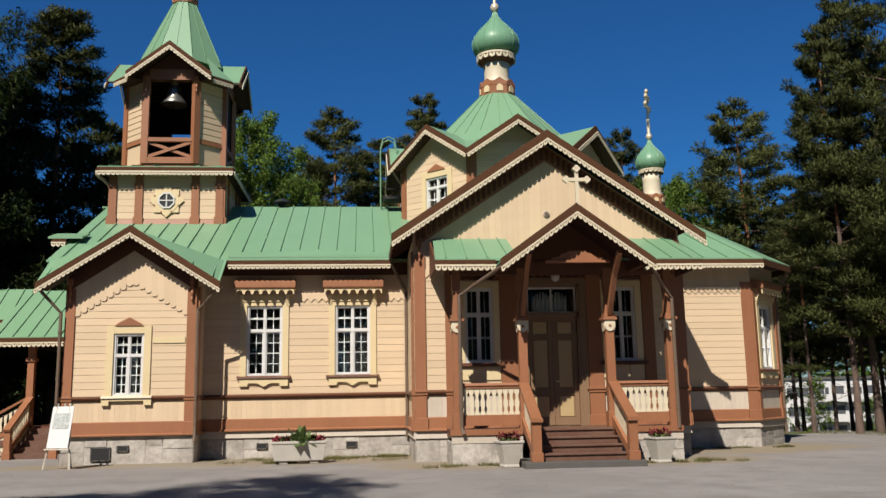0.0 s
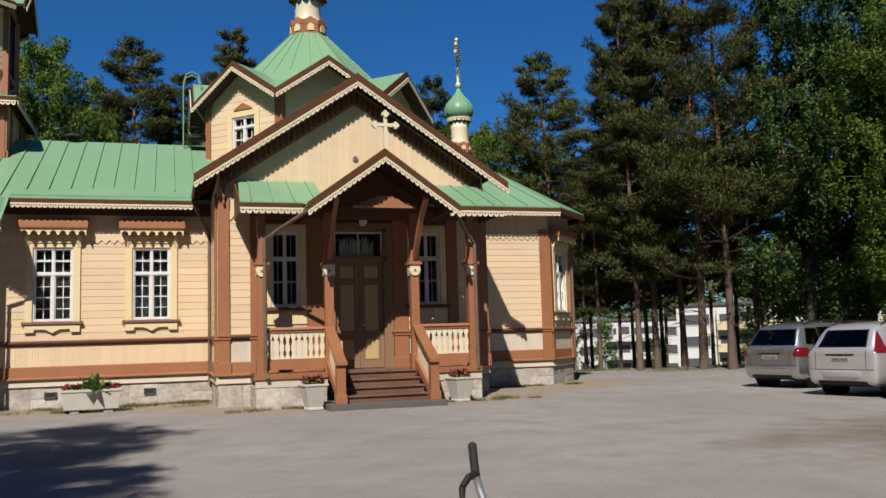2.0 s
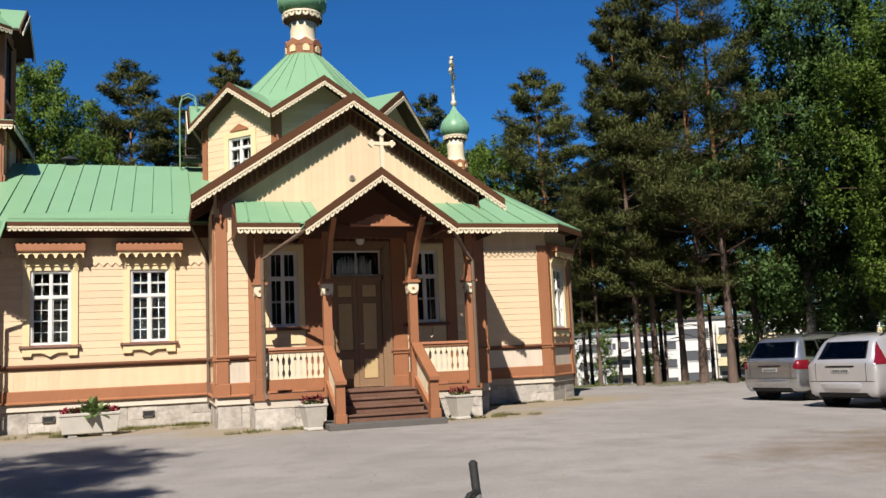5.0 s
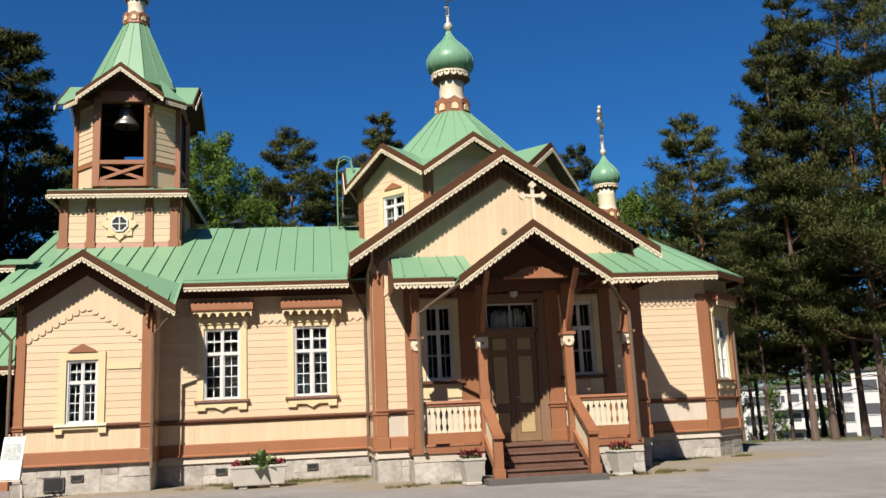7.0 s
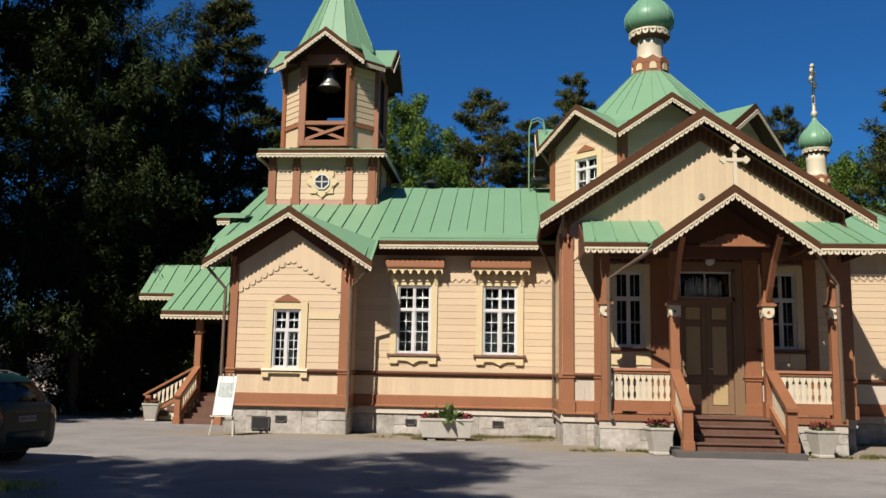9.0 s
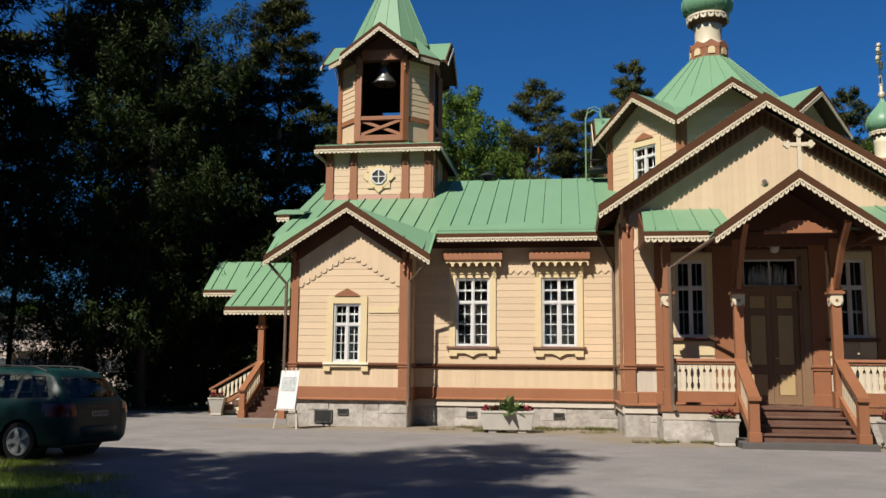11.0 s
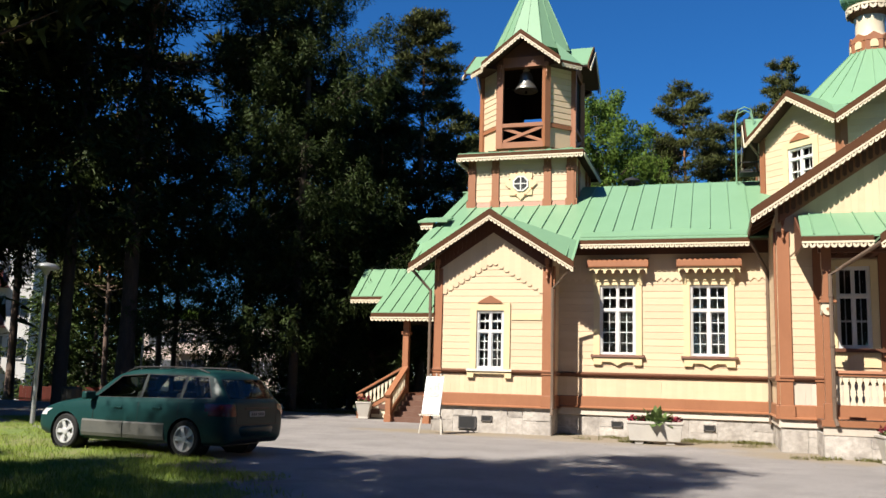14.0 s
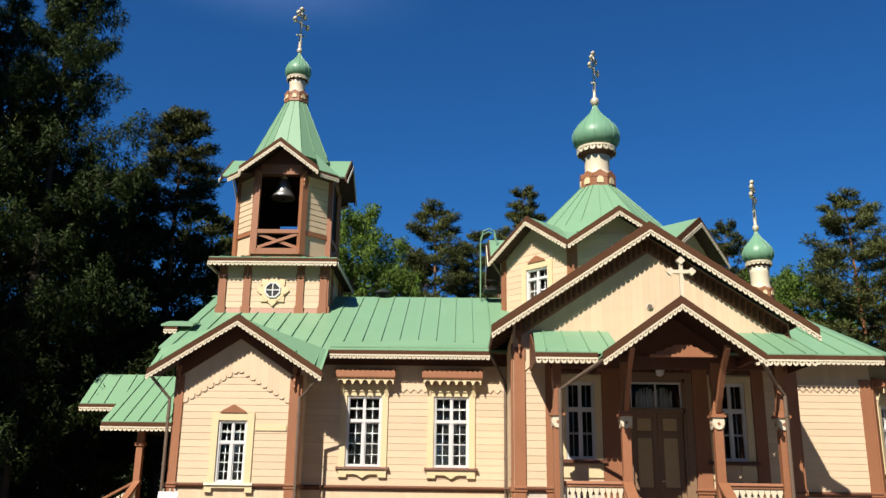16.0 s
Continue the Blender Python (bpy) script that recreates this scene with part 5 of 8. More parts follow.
for k in range(8):
    a, b = pose(LX, LY, 0, 0, 0, 45 * k), pose(LX, LY, 0, 0, 0, 45 * k + 45)
    bm = bmesh.new()
    prism(bm, [a @ Vector((0, -2.05, 10.17)), a @ Vector((LA * math.tan(math.pi / 8), -LA, 9.07)), b @ Vector((0, -2.05, 10.17))], (0, 0, -0.05))
    part("lantern_roof", bm, GREEN, church)
bm = bmesh.new()
lathe(bm, (LX, LY, 0), [(2.95, 9.69), (2.49, 10.16), (0.62, 12.08)], 8, math.pi / 8)
cap = part("lantern_roof", bm, GREEN, church, "green eight-sided metal roof of the lantern")
for k in range(24):
    a = k * math.tau / 24 + math.pi / 8
    f = 0.9239 / math.cos(((k % 3) - 1.5) * math.tau / 24) if k % 3 else 1.0
    c, s = math.cos(a), math.sin(a)
    bm = bmesh.new()
    beam(bm, (LX + 2.49 * f * c, LY + 2.49 * f * s, 10.17), (LX + 0.62 * f * c, LY + 0.62 * f * s, 12.1), 0.014, 0.03, (c, s, 1.0))
    part("seam", bm, GREEN, cap)
onion((LX, LY), 11.92, 0.65, 0.72, 0.44, 0.83, 0.86, 1.68, 1.85, 0.17)
bm = bmesh.new()
lathe(bm, (10.27, AXIS, 7.6), [(0.36, 0), (0.36, 0.7)], 8)
part("cupola_base", bm, BROWN, church)
onion((10.27, AXIS), 8.1, 0.42, 0.42, 0.31, 0.82, 0.53, 1.12, 1.62, 0.12)
# turned drops under the eaves
def pendant(x, y, z, long=0.5, r=0.05, parent=church):
    bm = bmesh.new()
    box(bm, x - r * 1.3, x + r * 1.3, y - r * 1.3, y + r * 1.3, z - long * 0.25, z)
    lathe(bm, (x, y, z), [(r * 0.3, -long), (r * 0.9, -long * 0.9), (r * 0.45, -long * 0.78), (r * 1.1, -long * 0.62), (r * 0.5, -long * 0.46), (r, -long * 0.36), (r * 0.9, -long * 0.24)], 10)
    part("pendant", bm, BROWN, parent, "turned brown drop under the eave")


for x, y, z in ((a0 + 0.12, AY - 0.14, 4.80), (a1 - 0.12, AY - 0.14, 4.80), (c0 + 0.14, CY - 0.13, 5.50), (c1 - 0.14, CY - 0.13, 5.50)):
    pendant(x, y, z, 0.62, 0.042)
for x in (-OB, OB):
    pendant(TX + x, TY - OA - 0.10, 12.0, 0.55, 0.04)
for x in (-TH + 0.07, -0.86, 0.88, TH - 0.10):
    pendant(TX + x, TY - TH - 0.12, 8.70, 0.36, 0.035)
# roof ladder with hoops beside the lantern
lad = bmesh.new()
for y in (29.6, 30.0):
    tube(lad, [(0.62, y, 7.9), (0.62, y, 10.05), (0.70, y, 10.35), (0.9, y, 10.45), (1.1, y, 10.35), (1.16, y, 10.0), (1.16, y, 9.4)], 0.02, 6)
for i in range(7):
    z = 8.1 + i * 0.3
    tube(lad, [(0.62, 29.6, z), (0.62, 30.0, z)], 0.015, 6)
part("roof_ladder", lad, GREEN, church, "pale green roof ladder with curved tops")
bm = bmesh.new()
for z in (8.25, 8.5):
    tube(bm, [(0.7, 29.2, z), (1.6, 29.2, z)], 0.02, 6)
box(bm, 0.7, 1.6, 29.2, 29.9, 8.18, 8.22)
part("roof_landing", bm, IRON, church)
for u, zz in ((1.0, 9.0),):
    drainpipe(church, [(0.98, 28.55, 8.95), (1.25, 28.75, 8.6), (1.45, 28.9, 8.3), (1.45, 28.9, 7.0)], 0.04)

# ---- ground ----
def soil(name, a, b, c, scale, rough=0.95, bump=0.6, fine=60.0):
    """Loose ground: three tones mixed at two scales, with relief."""
    a, b, c = toned_down(a), toned_down(b), toned_down(c)
    m = bpy.data.materials.new(name)
    m.use_nodes = True
    n, link = m.node_tree.nodes, m.node_tree.links.new
    s = n["Principled BSDF"]
    s.inputs["Roughness"].default_value = rough
    geo = n.new("ShaderNodeNewGeometry")
    out = None
    for k, (sc, tone, lo, hi) in enumerate(((scale, b, 0.42, 0.62), (scale * 4.3, c, 0.46, 0.66), (fine, tuple(x * 0.55 for x in a), 0.52, 0.72))):
        t = n.new("ShaderNodeTexNoise")
        t.inputs["Scale"].default_value, t.inputs["Detail"].default_value, t.inputs["Roughness"].default_value = sc, 6.0, 0.65
        link(geo.outputs["Position"], t.inputs["Vector"])
        r = n.new("ShaderNodeMapRange")
        r.inputs["From Min"].default_value, r.inputs["From Max"].default_value = lo, hi
        link(t.outputs["Fac"], r.inputs["Value"])
        mix = n.new("ShaderNodeMix")
        mix.data_type = "RGBA"
        link(r.outputs[0], mix.inputs["Factor"])
        if out is None:
            mix.inputs["A"].default_value = (*a, 1)
        else:
            link(out, mix.inputs["A"])
        mix.inputs["B"].default_value = (*tone, 1)
        out = mix.outputs["Result"]
        last = t
    link(out, s.inputs["Base Color"])
    bp = n.new("ShaderNodeBump")
    bp.inputs["Strength"].default_value, bp.inputs["Distance"].default_value = bump, 0.02
    link(last.outputs["Fac"], bp.inputs["Height"])
    link(bp.outputs[0], s.inputs["Normal"])
    return m


FLOOR = soil("forest_floor", (0.10, 0.12, 0.035), (0.16, 0.12, 0.07), (0.07, 0.10, 0.025), 0.25)
YARD = soil("worn_asphalt", (0.290, 0.267, 0.249), (0.352, 0.326, 0.304), (0.248, 0.228, 0.212), 0.22, 0.9, 0.35, 45.0)
VERGE = soil("dusty_verge", (0.29, 0.235, 0.155), (0.19, 0.175, 0.08), (0.34, 0.29, 0.21), 0.7, 0.95, 0.5, 40.0)


def sheet(name, points, z, mat, label, kind="structure"):
    bm = bmesh.new()
    bm.faces.new([bm.verts.new((x, y, z)) for x, y in points])
    ob = new(name, mesh_of(bm, mat, name))
    return tagged(ob, label, name.replace("_", " "), "", kind)


def ground_z(x, y):
    """The land falls away beyond the yard, most of all to the north-east."""
    r, az = math.hypot(x, y), math.degrees(math.atan2(x, y))
    steep = 0.085 * max(0.0, 1 - max(0.0, abs(az - 33) - 14) / 8.0)
    mild = 0.05 if abs(az + 38) < 14 else 0.05 * max(0.0, 1 - (abs(az + 38) - 14) / 8.0)
    return -min(max(steep, mild) * max(0.0, r - 38.5), 9.0 if steep > mild else 3.0)


bm = bmesh.new()
radii = [0, 12, 25, 34, 38.5, 42, 48, 56, 66, 80, 100, 130, 170, 240, 400, 900, 2600]
rows = []
for r in radii[1:]:
    rows.append([bm.verts.new((r * math.sin(k * math.tau / 120), r * math.cos(k * math.tau / 120), ground_z(r * math.sin(k * math.tau / 120), r * math.cos(k * math.tau / 120)))) for k in range(120)])
hub0 = bm.verts.new((0, 0, 0))
for k in range(120):
    bm.faces.new((hub0, rows[0][k], rows[0][(k + 1) % 120]))
    for a, b in zip(rows, rows[1:]):
        bm.faces.new((a[k], b[k], b[(k + 1) % 120], a[(k + 1) % 120]))
tagged(new("ground", mesh_of(bm, FLOOR, "ground", True)), "mossy and grassy forest floor under the trees", "ground", "", "structure")
yard_edge = [(-60, -60), (-62, 0), (-60, 30), (-40, 31.0), (-22, 31.5), (-12.2, 31.2), (-12.0, 29.9), (-7, 30), (12, 30),
             (13.4, 30.0), (15.2, 31.5), (17.6, 33.2), (21.0, 33.0), (30, 26), (44, 18), (60, -20), (60, -60)]
def worn_into(mat, soil_tone, spot, rot, size):
    """Lets bare earth show through a ground material about a spot, with a frayed edge."""
    n, link = mat.node_tree.nodes, mat.node_tree.links.new
    b = n["Principled BSDF"]
    was = b.inputs["Base Color"].links[0].from_socket
    geo, place, ball, fray, add, ramp, mix = (n.new(k) for k in ("ShaderNodeNewGeometry", "ShaderNodeMapping", "ShaderNodeTexGradient", "ShaderNodeTexNoise", "ShaderNodeMath", "ShaderNodeMapRange", "ShaderNodeMix"))
    place.vector_type = "TEXTURE"
    place.inputs["Location"].default_value = (*spot, 0)
    place.inputs["Rotation"].default_value = (0, 0, radians(rot))
    place.inputs["Scale"].default_value = (*size, 1)
    ball.gradient_type = "SPHERICAL"
    fray.inputs["Scale"].default_value, fray.inputs["Detail"].default_value, fray.inputs["Roughness"].default_value = 0.9, 7.0, 0.7
    add.operation = "MULTIPLY_ADD"
    add.inputs[1].default_value = 1.1
    ramp.inputs["From Min"].default_value, ramp.inputs["From Max"].default_value = 0.80, 1.12
    mix.data_type = "RGBA"
    mix.inputs["B"].default_value = (*toned_down(soil_tone), 1)
    link(geo.outputs["Position"], place.inputs["Vector"])
    link(geo.outputs["Position"], fray.inputs["Vector"])
    link(place.outputs[0], ball.inputs["Vector"])
    link(fray.outputs["Fac"], add.inputs[0])
    link(ball.outputs["Fac"], add.inputs[2])
    link(add.outputs[0], ramp.inputs["Value"])
    link(ramp.outputs[0], mix.inputs["Factor"])
    link(was, mix.inputs["A"])
    link(mix.outputs["Result"], b.inputs["Base Color"])


worn_into(YARD, (0.175, 0.132, 0.090), (14.0, 9.8), 0, (9.6, 4.2))
for spot, rot, size in (((-1.4, 24.4), 0, (8.5, 3.6)), ((-7.0, 23.6), 0, (4.0, 1.6)), ((2.4, 20.9), -12, (3.6, 2.2)), ((7.6, 20.7), 25, (3.2, 1.9)), ((10.8, 24.6), 18, (5.6, 3.4))):
    worn_into(YARD, (0.30, 0.245, 0.165), spot, rot, size)
worn_into(YARD, (0.23, 0.17, 0.11), (-8.2, 12.6), -38, (4.0, 1.5))
sheet("pavement", yard_edge, 0.012, YARD, "worn grey asphalt and gravel church yard")
def ragged(points, seed, amount=0.13, step=0.35):
    """An outline roughened as trodden edges are."""
    rng, out = random.Random(seed), []
    for (x0, y0), (x1, y1) in zip(points, points[1:] + points[:1]):
        n = max(1, int(math.hypot(x1 - x0, y1 - y0) / step))
        out += [(x0 + (x1 - x0) * i / n + rng.uniform(-amount, amount), y0 + (y1 - y0) * i / n + rng.uniform(-amount, amount)) for i in range(n)]
    return out


LAWN = soil("worn_lawn", (0.17, 0.24, 0.04), (0.26, 0.25, 0.09), (0.14, 0.21, 0.03), 0.5, 0.95, 0.5, 50.0)
sheet("lawn", ragged([(9.9, 9.3), (10.7, 10.0), (12.2, 10.7), (14.5, 11.1), (18, 11.4), (24, 11.2), (36, 8), (40, -12), (17, 3.5), (11.2, 7.1), (9.8, 8.3)], 2, 0.16, 0.4), 0.024, LAWN, "thin worn grass on a verge")
sheet("lawn", ragged([(-60, -34), (-26, -8), (-10, 3.0), (-4.6, 8.2), (-5.2, 9.6), (-6.6, 11.4), (-9.8, 13.6), (-13.2, 16.2), (-16.8, 19.0), (-31, 23.4), (-60, 30)], 3), 0.022, LAWN, "short green lawn beside the asphalt")


# ---- trees ----
def foliage(name, a, b, light=0.25, rough=0.6):
    """Leaves: two greens that change from leaf to leaf and from tree to tree, letting some light through."""
    a, b = toned_down(a), toned_down(b)
    m = bpy.data.materials.new(name)
    m.use_nodes = True
    n, link = m.node_tree.nodes, m.node_tree.links.new
    s = n["Principled BSDF"]
    s.inputs["Roughness"].default_value, s.inputs["Specular IOR Level"].default_value = rough, 0.12
    geo, info = n.new("ShaderNodeNewGeometry"), n.new("ShaderNodeObjectInfo")
    mix = n.new("ShaderNodeMix")
    mix.data_type = "RGBA"
    link(geo.outputs["Random Per Island"], mix.inputs["Factor"])
    mix.inputs["A"].default_value, mix.inputs["B"].default_value = (*a, 1), (*b, 1)
    r = n.new("ShaderNodeMapRange")
    r.inputs["To Min"].default_value, r.inputs["To Max"].default_value = 0.75, 1.25
    link(info.outputs["Random"], r.inputs["Value"])
    hsv = n.new("ShaderNodeHueSaturation")
    link(r.outputs[0], hsv.inputs["Value"])
    link(mix.outputs["Result"], hsv.inputs["Color"])
    link(hsv.outputs[0], s.inputs["Base Color"])
    tr = n.new("ShaderNodeBsdfTranslucent")
    link(hsv.outputs[0], tr.inputs["Color"])
    add = n.new("ShaderNodeMixShader")
    add.inputs[0].default_value = light
    link(s.outputs[0], add.inputs[1])
    link(tr.outputs[0], add.inputs[2])
    link(add.outputs[0], n["Material Output"].inputs[0])
    return m


NEEDLE = foliage("pine_needles", (0.086, 0.102, 0.030), (0.116, 0.130, 0.038), 0.30)
SPRUCE = foliage("spruce_needles", (0.056, 0.088, 0.024), (0.076, 0.110, 0.030), 0.30)
LEAF = foliage("birch_leaves", (0.190, 0.32, 0.052), (0.270, 0.41, 0.078), 0.5)
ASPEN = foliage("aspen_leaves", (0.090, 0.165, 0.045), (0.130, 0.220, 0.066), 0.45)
BARK = material("pine_bark", (0.19, 0.13, 0.10), 0.9, (0.6, 1.3), (0.5, 10.0), 0.8, second=(0.07, 0.05, 0.04), stretch=(1, 1, 0.35))
BARKTOP = material("upper_pine_bark", (0.34, 0.15, 0.06), 0.85, (0.5, 1.5), (0.4, 10.0), 0.5, second=(0.20, 0.09, 0.045))
BRANCH = material("branch_bark", (0.15, 0.095, 0.065), 0.9, (0.5, 1.5), (0.4, 10.0), 0.5)
BIRCHBARK = material("birch_bark", (0.55, 0.52, 0.47), 0.8, (0.7, 1.6), (0.5, 12.0), 0.3, second=(0.07, 0.06, 0.055), stretch=(1, 1, 3))
SPRUCEBARK = material("spruce_bark", (0.12, 0.09, 0.07), 0.9, (0.5, 1.5), (0.5, 12.0), 0.7)


def tufts(rng, centres, radii, count, size, thin, lift, lean=None):
    """Small leaf blades round centres: an array of triangles. lean: the way that each clump faces."""
    share = radii[:, 0] * (radii[:, 2] + 0.12)
    k = rng.choice(len(centres), count, p=share / share.sum())
    d = rng.normal(size=(count, 3))
    d /= np.linalg.norm(d, axis=1)[:, None]
    rr = rng.random(count)[:, None] ** 0.45
    p = centres[k] + d * rr * radii[k]
    out = d * 0.55 + rng.normal(size=(count, 3)) * 0.6 + np.array([0, 0, lift])
    if lean is not None:
        out = out + lean[k] * 0.6
    out /= np.linalg.norm(out, axis=1)[:, None]
    side = np.cross(out, rng.normal(size=(count, 3)))
    side /= np.linalg.norm(side, axis=1)[:, None] + 1e-9
    s = (size * (0.6 + 0.8 * rng.random(count)))[:, None]
    a, b, c = p - side * s * thin, p + side * s * thin, p + out * s
    nrm = d * rr * 0.8 + np.array([0, 0, 0.28]) + rng.normal(size=(count, 3)) * 0.12
    if lean is not None:
        nrm = nrm + lean[k] * 0.35
    nrm /= np.linalg.norm(nrm, axis=1)[:, None]
    return np.stack([a, b, c], 1).reshape(-1, 3), np.repeat(nrm, 3, axis=0)


def leaves_mesh(name, blades, mat):
    """Leaf blades as one mesh, shaded softly by the clump that they belong to."""
    verts, nrm = blades
    me = bpy.data.meshes.new(name)
    n = len(verts) // 3
    me.vertices.add(len(verts))
    me.vertices.foreach_set("co", verts.astype(np.float32).ravel())
    me.loops.add(n * 3)
    me.loops.foreach_set("vertex_index", np.arange(n * 3, dtype=np.int32))
    me.polygons.add(n)
    me.polygons.foreach_set("loop_start", np.arange(0, n * 3, 3, dtype=np.int32))
    me.update(calc_edges=True)
    me.polygons.foreach_set("use_smooth", [True] * n)
    me.normals_split_custom_set_from_vertices(nrm.tolist())
    me.materials.append(mat)
    return me


def limb(bm, rng, p, d, length, r, droop=0.0):
    pts, q, v = [Vector(p)], Vector(p), Vector(d).normalized()
    for i in range(4):
        v = (v + Vector(rng.normal(size=3) * 0.12) + Vector((0, 0, droop))).normalized()
        q = q + v * length / 4
        pts.append(q.copy())
    tube(bm, pts, [r, r * 0.8, r * 0.6, r * 0.4, r * 0.15], 5, False)
    return pts


def twig(bm, p, q, r):
    """A thin three-sided twig."""
    p, q = Vector(p), Vector(q)
    d = (q - p).normalized()
    u = d.orthogonal().normalized()
    v = d.cross(u)
    ring_ = [bm.verts.new(p + (u * math.cos(k * math.tau / 3) + v * math.sin(k * math.tau / 3)) * r) for k in range(3)]
    end = bm.verts.new(q)
    for k in range(3):
        bm.faces.new((ring_[k], ring_[(k + 1) % 3], end))


def pine(seed, high, spread, bare, count=40000, size=0.15, thin=0.11, cone=0.0, pad=1.0, fine=True, even=0.6, gap=0.74, layer=0.4):
    """A Scots pine: bare trunk below, orange bark above, whorls of limbs that carry flat pads of needle shoots, with gaps between."""
    rng = np.random.default_rng(seed)
    t = thing("pine_tree", "tall pine with a bare reddish trunk and dark needle crown", "tree", "trees round the church")
    bend = rng.normal(size=2) * 0.25
    trunk = [Vector((bend[0] * f * f * 1.5 + 0.06 * math.sin(f * 7 + seed), bend[1] * f * f * 1.5, high * f)) for f in np.linspace(0, 1, 11)]
    r0 = 0.0075 * high + 0.03
    bm = bmesh.new()
    tube(bm, trunk[:6], [r0 * (1.25 if i == 0 else 1.0 - 0.08 * i) for i in range(6)], 10, False)
    part("trunk", bm, BARK, t, smooth=True)
    bm = bmesh.new()
    tube(bm, trunk[5:], [r0 * 0.6, r0 * 0.5, r0 * 0.4, r0 * 0.28, r0 * 0.15, 0.02], 9, False)
    part("upper_trunk", bm, BARKTOP, t, "orange upper bark", smooth=True)
    bm = bmesh.new()
    cen, rad, lean = [], [], []
    whorls = int((1 - bare) * high / (gap if fine else 1.3))
    for i in range(whorls):
        f0 = bare + (0.985 - bare) * (i + 0.5) / whorls
        start = rng.uniform(0, math.tau)
        limbs = rng.integers(3, 6)
        for j in range(limbs):
            f = min(0.985, f0 + rng.uniform(-layer, layer) / whorls)
            base_ = trunk[min(9, int(f * 10))].lerp(trunk[min(10, int(f * 10) + 1)], f * 10 - int(f * 10))
            g = (f - bare) / (1 - bare)
            if cone:
                reach = spread * (0.10 + 1.10 * (1 - g) ** cone) * rng.uniform(even, 1.1) * (0.55 + 0.45 * min(1.0, g / 0.22))
            else:
                reach = spread * (0.42 + 0.72 * math.sin(math.pi * min(1, 0.25 + g * 0.70))) * rng.uniform(0.5, 1.1) * (1.0 - 0.5 * g ** 2)
            a = start + j * math.tau / limbs + rng.normal() * 0.25
            pts = limb(bm, rng, base_, (math.cos(a), math.sin(a), rng.uniform(-0.18, 0.22) + 0.55 * g), reach, 0.045 * (1.3 - g), 0.07)
            for k in range(2 if reach > 0.9 else 1, 5):
                q, back = np.array(pts[k]), np.array(pts[k] - pts[k - 1])
                back /= np.linalg.norm(back)
                for turn in ((-1, 1, 0) if k == 4 else (-1, 1)):
                    b_ = turn * rng.uniform(0.6, 1.2)
                    way = np.array([back[0] * math.cos(b_) - back[1] * math.sin(b_), back[0] * math.sin(b_) + back[1] * math.cos(b_), back[2] * 0.5 + rng.uniform(0.0, 0.35)])
                    ln = (0.22 + 0.26 * reach) * rng.uniform(0.6, 1.15)
                    tip = q + way * ln
                    if fine:
                        twig(bm, q, tip, 0.012)
                    for h in ((0.55, 1.0) if fine else (0.9,)):
                        w = (0.17 + 0.05 * reach) * rng.uniform(0.7, 1.25) * (1.0 if fine else 1.6) * (1.0 - 0.35 * g if cone else 1.0) * pad
                        cen.append(q + way * ln * h + np.array([0, 0, 0.05]))
                        rad.append((w, w, w * 0.5))
                        lean.append(way * 0.6 + np.array([0, 0, 0.4]))
    for i in range(7):
        a = rng.uniform(0, math.tau)
        f = bare * rng.uniform(0.4, 0.98)
        base_ = trunk[int(f * 10)].lerp(trunk[int(f * 10) + 1], f * 10 - int(f * 10))
        limb(bm, rng, base_, (math.cos(a), math.sin(a), -0.05), rng.uniform(0.5, 1.7), 0.024, -0.03)
    tagged(part("branch_work", bm, BRANCH, t), kind="stuff")
    v = tufts(rng, np.array(cen), np.array(rad), count, size, thin, 0.35, np.array(lean))
    part("crown", leaves_mesh("crown", v, NEEDLE), NEEDLE, t, "dark green needle crown")
    return t


